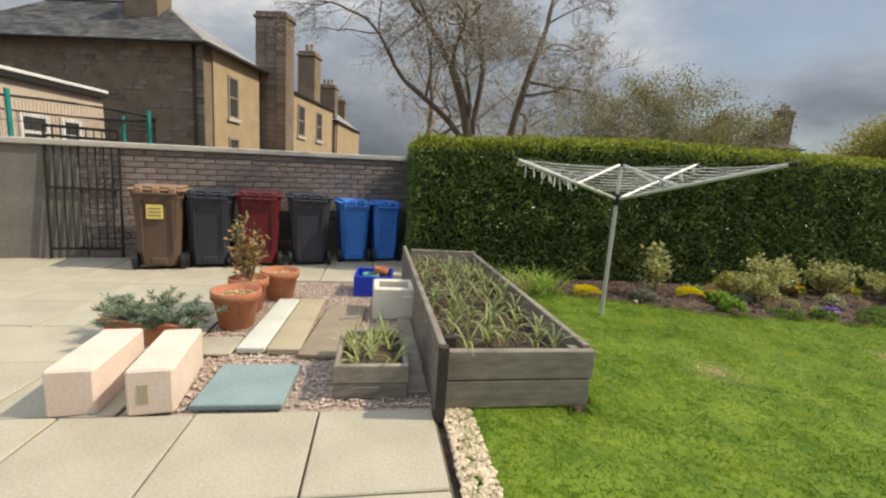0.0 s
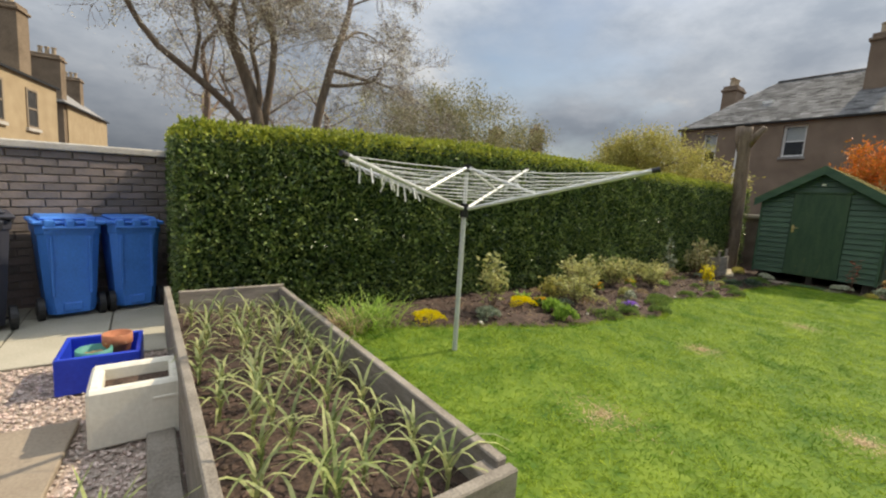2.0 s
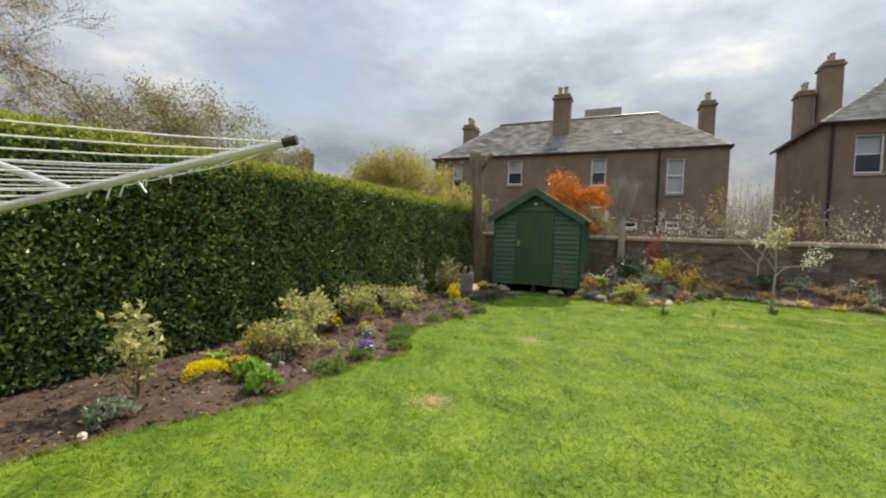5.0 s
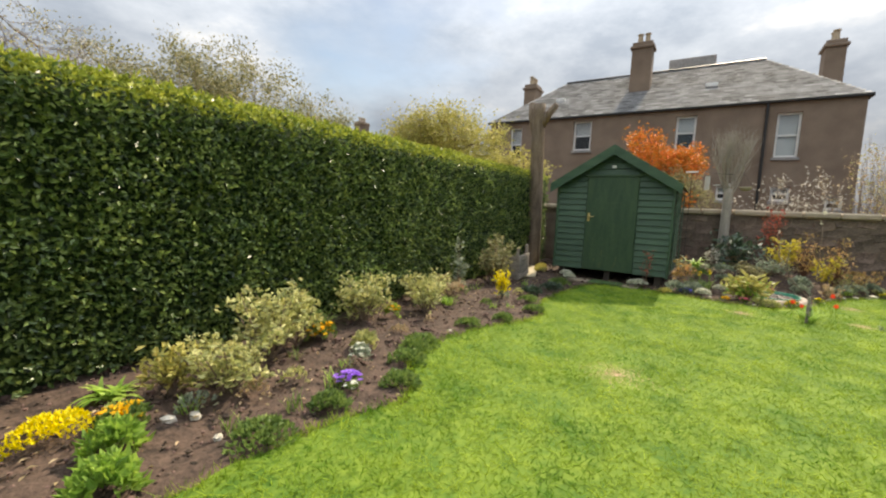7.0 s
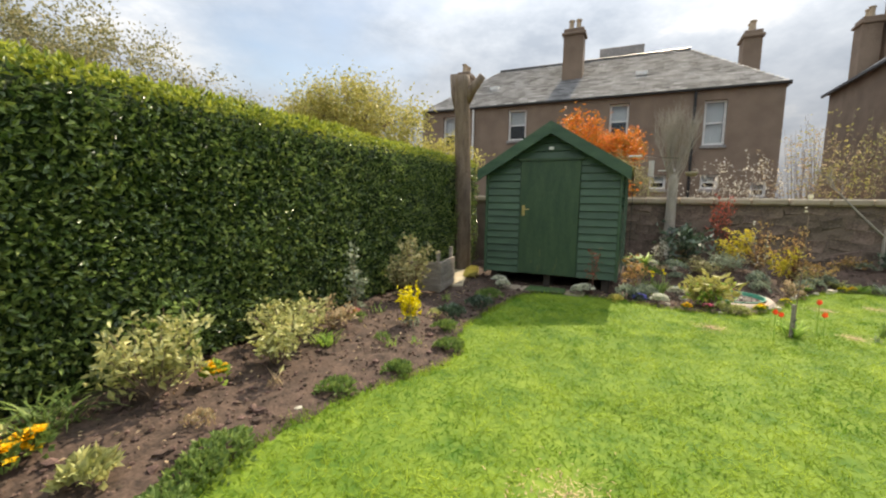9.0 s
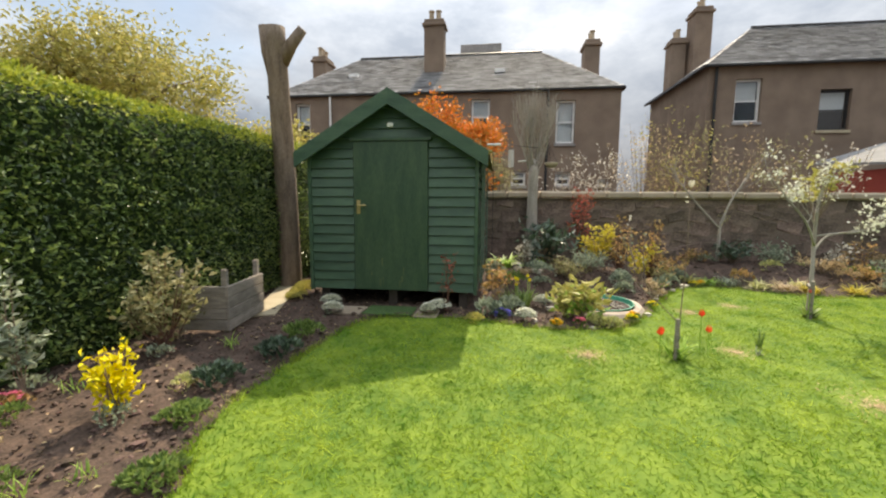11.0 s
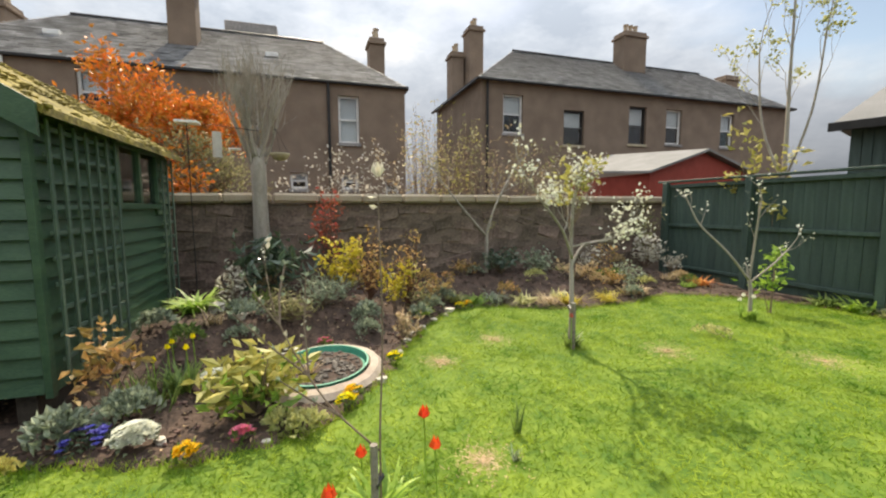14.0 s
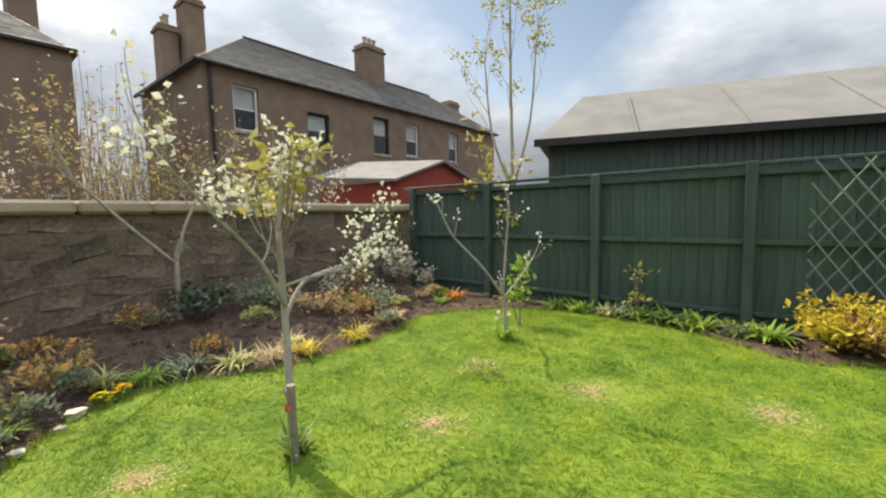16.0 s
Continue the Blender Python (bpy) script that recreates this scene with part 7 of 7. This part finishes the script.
tree("blossom_tree", 12.02, -3.62, gz(12), [([(0, 0, -0.03), (0.0, 0, 0.3), (0.03, 0.02, 0.5)], (0.022, 0.018), 0.1, 1), ([(0.02, 0.02, 0.45), (0.1, 0.25, 0.75), (0.25, 0.5, 1.05), (0.3, 0.6, 1.25)], (0.014, 0.008), 0.16, 4), ([(0.02, 0.01, 0.45), (-0.02, 0.02, 0.9), (-0.08, 0.06, 1.3)], (0.014, 0.008), 0.18, 4), ([(0.02, 0, 0.42), (-0.06, -0.22, 0.62), (-0.1, -0.4, 0.8)], (0.012, 0.007), 0.16, 3)],
     "young espaliered fruit tree with white blossom", M_PALEBARK, M_BLOSSOM, 1, 0.035, 1, 2, 0.5, 0.7, 0.1, 0.8, 0.2, 0.03)
shrub("leafy_sapling", 12.15, -4.15, 0.75, 0.14, 6, 90, 0.06, M_LGREEN, "slender sapling with fresh green leaves", low=0.6)
tree("y_shaped_tree", 14.65, -1.57, bed_z(14.65, -1.57), [([(0, 0, -0.05), (0, 0, 0.35), (0, 0, 0.6)], (0.03, 0.026), 0.1, 1), ([(0, 0, 0.58), (-0.04, 0.4, 1.0), (-0.05, 0.7, 1.35)], (0.021, 0.012), 0.3, 4), ([(0, 0, 0.58), (0, -0.12, 1.0), (0.02, -0.36, 1.45)], (0.02, 0.012), 0.3, 4)],
     "bare grey forked young tree before the wall", M_PALEBARK, M_SPRING, 1, 0.03, 2, 3, 0.5, 0.75, 0.12, 0.5, 0.22, 0.03)
tree("tall_sapling", 13.15, -5.75, 0, [([(0, 0, 0), (0, 0, 1.8), (0.02, 0, 3.0), (0, 0.05, 4.6)], (0.04, 0.012), 0.5, 8), ([(0, 0, 1.5), (0.3, 0.1, 2.4), (0.42, 0.1, 3.5)], (0.025, 0.01), 0.45, 6), ([(0, 0, 1.5), (-0.3, 0.0, 2.5), (-0.4, 0, 3.6)], (0.02, 0.01), 0.4, 5)],
     "tall thin sapling with sparse young leaves beyond the fence", M_PALEBARK, M_VARIEG, 3, 0.065, 2, 2, 0.5, 0.7, 0.25, 0.7, 0.18, 0.04)
shrub("lime_foliage", 13.3, -5.75, 2.35, 0.5, 10, 120, 0.09, M_SPRING, "lime green young leaves beyond the fence", low=0.75, z=0)
# staked sapling with a pink bud
t = tree("magnolia_sapling", 10.33, 0.80, gz(10.3), [([(0, 0, -0.03), (0, 0, 0.35), (0.02, -0.02, 0.75), (0, -0.01, 1.2)], (0.0055, 0.003), 0.1, 1), ([(0, 0, 0.28), (0.04, 0.2, 0.5), (0.1, 0.36, 0.8), (0.1, 0.4, 1.0)], (0.0042, 0.0025), 0.12, 4)], "slender bare magnolia sapling tied to a cane", M_TWIG, M_BUD, 1, 0.03, 0, 1, 0.4, 0.7, 0.15, 0.6, 0.2, 0.01)
for k, (p, q) in enumerate((((0.06, 0.26, 0.6), (0.13, 0.26, 0.98)), ((0.06, 0.26, 0.6), (0.10, 0.52, 0.86)), ((0.1, 0.36, 0.8), (0.22, 0.34, 1.02)), ((0.1, 0.36, 0.8), (0.06, 0.47, 1.0)), ((0.03, 0.14, 0.43), (0.0, 0.36, 0.62)))):
    p, q = Vector(p), Vector(q)
    part("twig", Geo().tube([p, p.lerp(q, 0.5) + Vector((0.01, 0.012, 0)), q], [0.0045, 0.004, 0.0025], 5), M_TWIG, t)
    g = Geo()
    for f in (0.45, 0.72, 1.0):
        for e in range(3):
            g.leaf(p.lerp(q, f), (q - p).normalized() + rdir(0.3, 0.5), 0.024, 0.010)
    part("leaf_bud", g, M_GREYGREEN, t, "pale grey-green opening buds")
part("stake", Geo().tube([(-0.03, 0.03, -0.05), (-0.03, 0.03, 0.33)], 0.016, 7), M_BED, t)
part("tie", Geo().tube([(-0.04, 0.03, 0.16), (0.012, -0.005, 0.17)], 0.014, 6), M_BLACK, t)
g = Geo()
for k in range(6):
    a = 6.283 * k / 6
    g.leaf((0.0 + 0.008 * math.cos(a), -0.01 + 0.008 * math.sin(a), 1.36), (0.25 * math.cos(a), 0.25 * math.sin(a), 1), 0.06, 0.026, (math.cos(a), math.sin(a), 0))
part("bud", g, M_BUD, t, "half-open pale pink bud")
# shrubs on the far side of the garden wall
for x, y, h, m in ((15.4, -0.9, 2.1, M_TAN), (15.6, -2.0, 2.2, M_OLIVE), (15.4, -3.0, 2.1, M_TAN), (15.7, -1.4, 2.3, M_SPRING), (15.3, -3.7, 1.9, M_OLIVE), (17.5, -2.2, 2.4, M_TAN), (15.3, 0.2, 1.7, M_BUD), (15.2, 0.9, 1.6, M_BUD), (15.3, -4.3, 1.8, M_BUD)):
    shrub("twiggy_shrub", x + 1.3, y - 0.1, h * 1.2, 0.7, 60, 420, 0.045, m, "twiggy pale shrub beyond the garden wall", M_TWIG, low=0.45, z=0)

# trampoline beyond the brick wall
t = thing("trampoline", (-5.9, 8.6, 0), "trampoline with black safety net and turquoise poles", "trampoline")
for k in range(5):
    a = 6.283 * k / 5 + 0.01
    part("pole", Geo().tube([(1.7 * math.cos(a), 1.5 * math.sin(a), 0), (1.7 * math.cos(a), 1.5 * math.sin(a), 2.15)], 0.035, 8), M_TURQ, t)
g = Geo()
n = 40
for z in (0.8, 1.3, 1.85, 2.05):
    g.tube([(1.68 * math.cos(6.283 * k / n), 1.48 * math.sin(6.283 * k / n), z) for k in range(n + 1)], 0.02 if z > 2 else 0.008, 5, False)
for k in range(260):
    a = 6.283 * k / 260
    g.tube([(1.67 * math.cos(a), 1.47 * math.sin(a), 0.8), (1.67 * math.cos(a), 1.47 * math.sin(a), 2.05)], 0.0022, 3, False)
part("net", g, M_NET, t)
part("mat", Geo().lathe([(1.6, 0.72), (1.65, 0.78), (1.6, 0.8)], 32), M_NET, t)

# trellis on the fence
t = thing("fence_trellis", (8.2, FY + 0.09, 0.1), "grey-green diamond trellis fixed to the fence", "trellis")
for s in (1, -1):
    for k in range(-10, 14):
        x0, z0, x1, z1 = k * 0.16, 0.0, k * 0.16 + s * 1.0, 1.5
        lo, hi = (0 - x0) / (x1 - x0), (1.5 - x0) / (x1 - x0)
        a, b = max(0, min(lo, hi)), min(1, max(lo, hi))
        if b - a > 0.05:
            part("slat", Geo().tube([(x0 + (x1 - x0) * a, 0.01 * s, z1 * a), (x0 + (x1 - x0) * b, 0.01 * s, z1 * b)], 0.009, 4), M_FTRELLIS, t)

# ---- pieces: patio slabs, bricks, cope stones, rubble ----
slab_meshes = {}


def slab(x0, x1, y0, y1):
    key = (round(x1 - x0, 3), round(y1 - y0, 3))
    if key not in slab_meshes:
        slab_meshes[key] = Geo().box((-key[0] / 2, -key[1] / 2, -0.02), (key[0] / 2, key[1] / 2, 0.0), None, 0.006).mesh("slab", M_SLAB)
    piece("slab", slab_meshes[key], patio_bed, pose((x0 + x1) / 2, (y0 + y1) / 2, 0.008 + RNG.uniform(-0.002, 0.002), RNG.uniform(-0.2, 0.2), RNG.uniform(-0.2, 0.2), 0))


for i in range(12):
    x1 = 0.345 - 0.605 * i
    for j in range(-7, 1):
        y1 = 2.06 + j * 0.605
        slab(x1 - 0.595, x1, y1 - 0.595, y1)
for i in range(11):
    x1 = -1.23 - 0.605 * i
    for j in range(8):
        slab(x1 - 0.595, x1, 2.07 + j * 0.605, 2.665 + j * 0.605)
for i in range(3):
    for j in range(3):
        slab(-1.22 + 0.605 * i, -0.625 + 0.605 * i, 4.79 + 0.605 * j, 5.385 + 0.605 * j)

# courses of bricks: the stretch over and between the bins as pieces, the rest joined
me = Geo().box((-0.1065, -0.02, -0.0315), (0.1065, 0.02, 0.0315), None, 0.004).mesh("brick", M_BRICK)
rest = Geo()
made = 0
for r in range(20):
    z = 1.462 - r * 0.0748
    for c in range(21):
        x = 1.13 + c * 0.2245 + (0.112 if r % 2 else 0)
        if x > 5.55:
            continue
        if made < 300:
            made += 1
            piece("brick", me, wall_brick, pose(x, 0.008 + RNG.uniform(-0.003, 0.003), z))
        else:
            rest.box((x - 0.1065, -0.012, z - 0.0315), (x + 0.1065, 0.028, z + 0.0315))
tagged(part("lower_bricks", rest, M_BRICKS, wall_brick), "", "", "", "stuff")

# sandstone copes and rubble on the far wall
for k in range(23):
    ln = 0.6
    m = Geo().box((-ln / 2 + 0.006, -0.2, 0), (ln / 2 - 0.006, 0.24, 0.13), None, 0.03).mesh("cope_stone", M_SANDCOPE) if k == 0 else m
    piece("cope_stone", m, wall_stone, pose(0.05 + ln * k, 0.0 - 0.16, 1.332 + RNG.uniform(-0.005, 0.008), RNG.uniform(-1, 1), RNG.uniform(-0.6, 0.6), 0))
shapes = []
for k in range(12):
    w, hh = RNG.uniform(0.12, 0.24), RNG.uniform(0.07, 0.12)
    gg = Geo().box((-w, -0.02, -hh), (w, 0.034, hh), None, 0.016)
    gg.v = [(a + RNG.uniform(-0.035, 0.035), b + (RNG.uniform(-0.014, 0.014) if b > 0 else 0), c + RNG.uniform(-0.03, 0.03)) for a, b, c in gg.v]
    shapes.append((w, hh, gg.mesh("rubble_stone", M_RSTONE)))
for r in range(7):
    x = 0.1 + RNG.random() * 0.2
    while x < 8.2:
        w, hh, me2 = RNG.choice(shapes)
        x += w
        piece("rubble_stone", me2, wall_stone, pose(x, -0.022 + RNG.uniform(-0.012, 0.004), 0.08 + r * 0.19 + RNG.uniform(-0.05, 0.05), 0, RNG.uniform(-14, 14), 0))
        x += w + 0.02
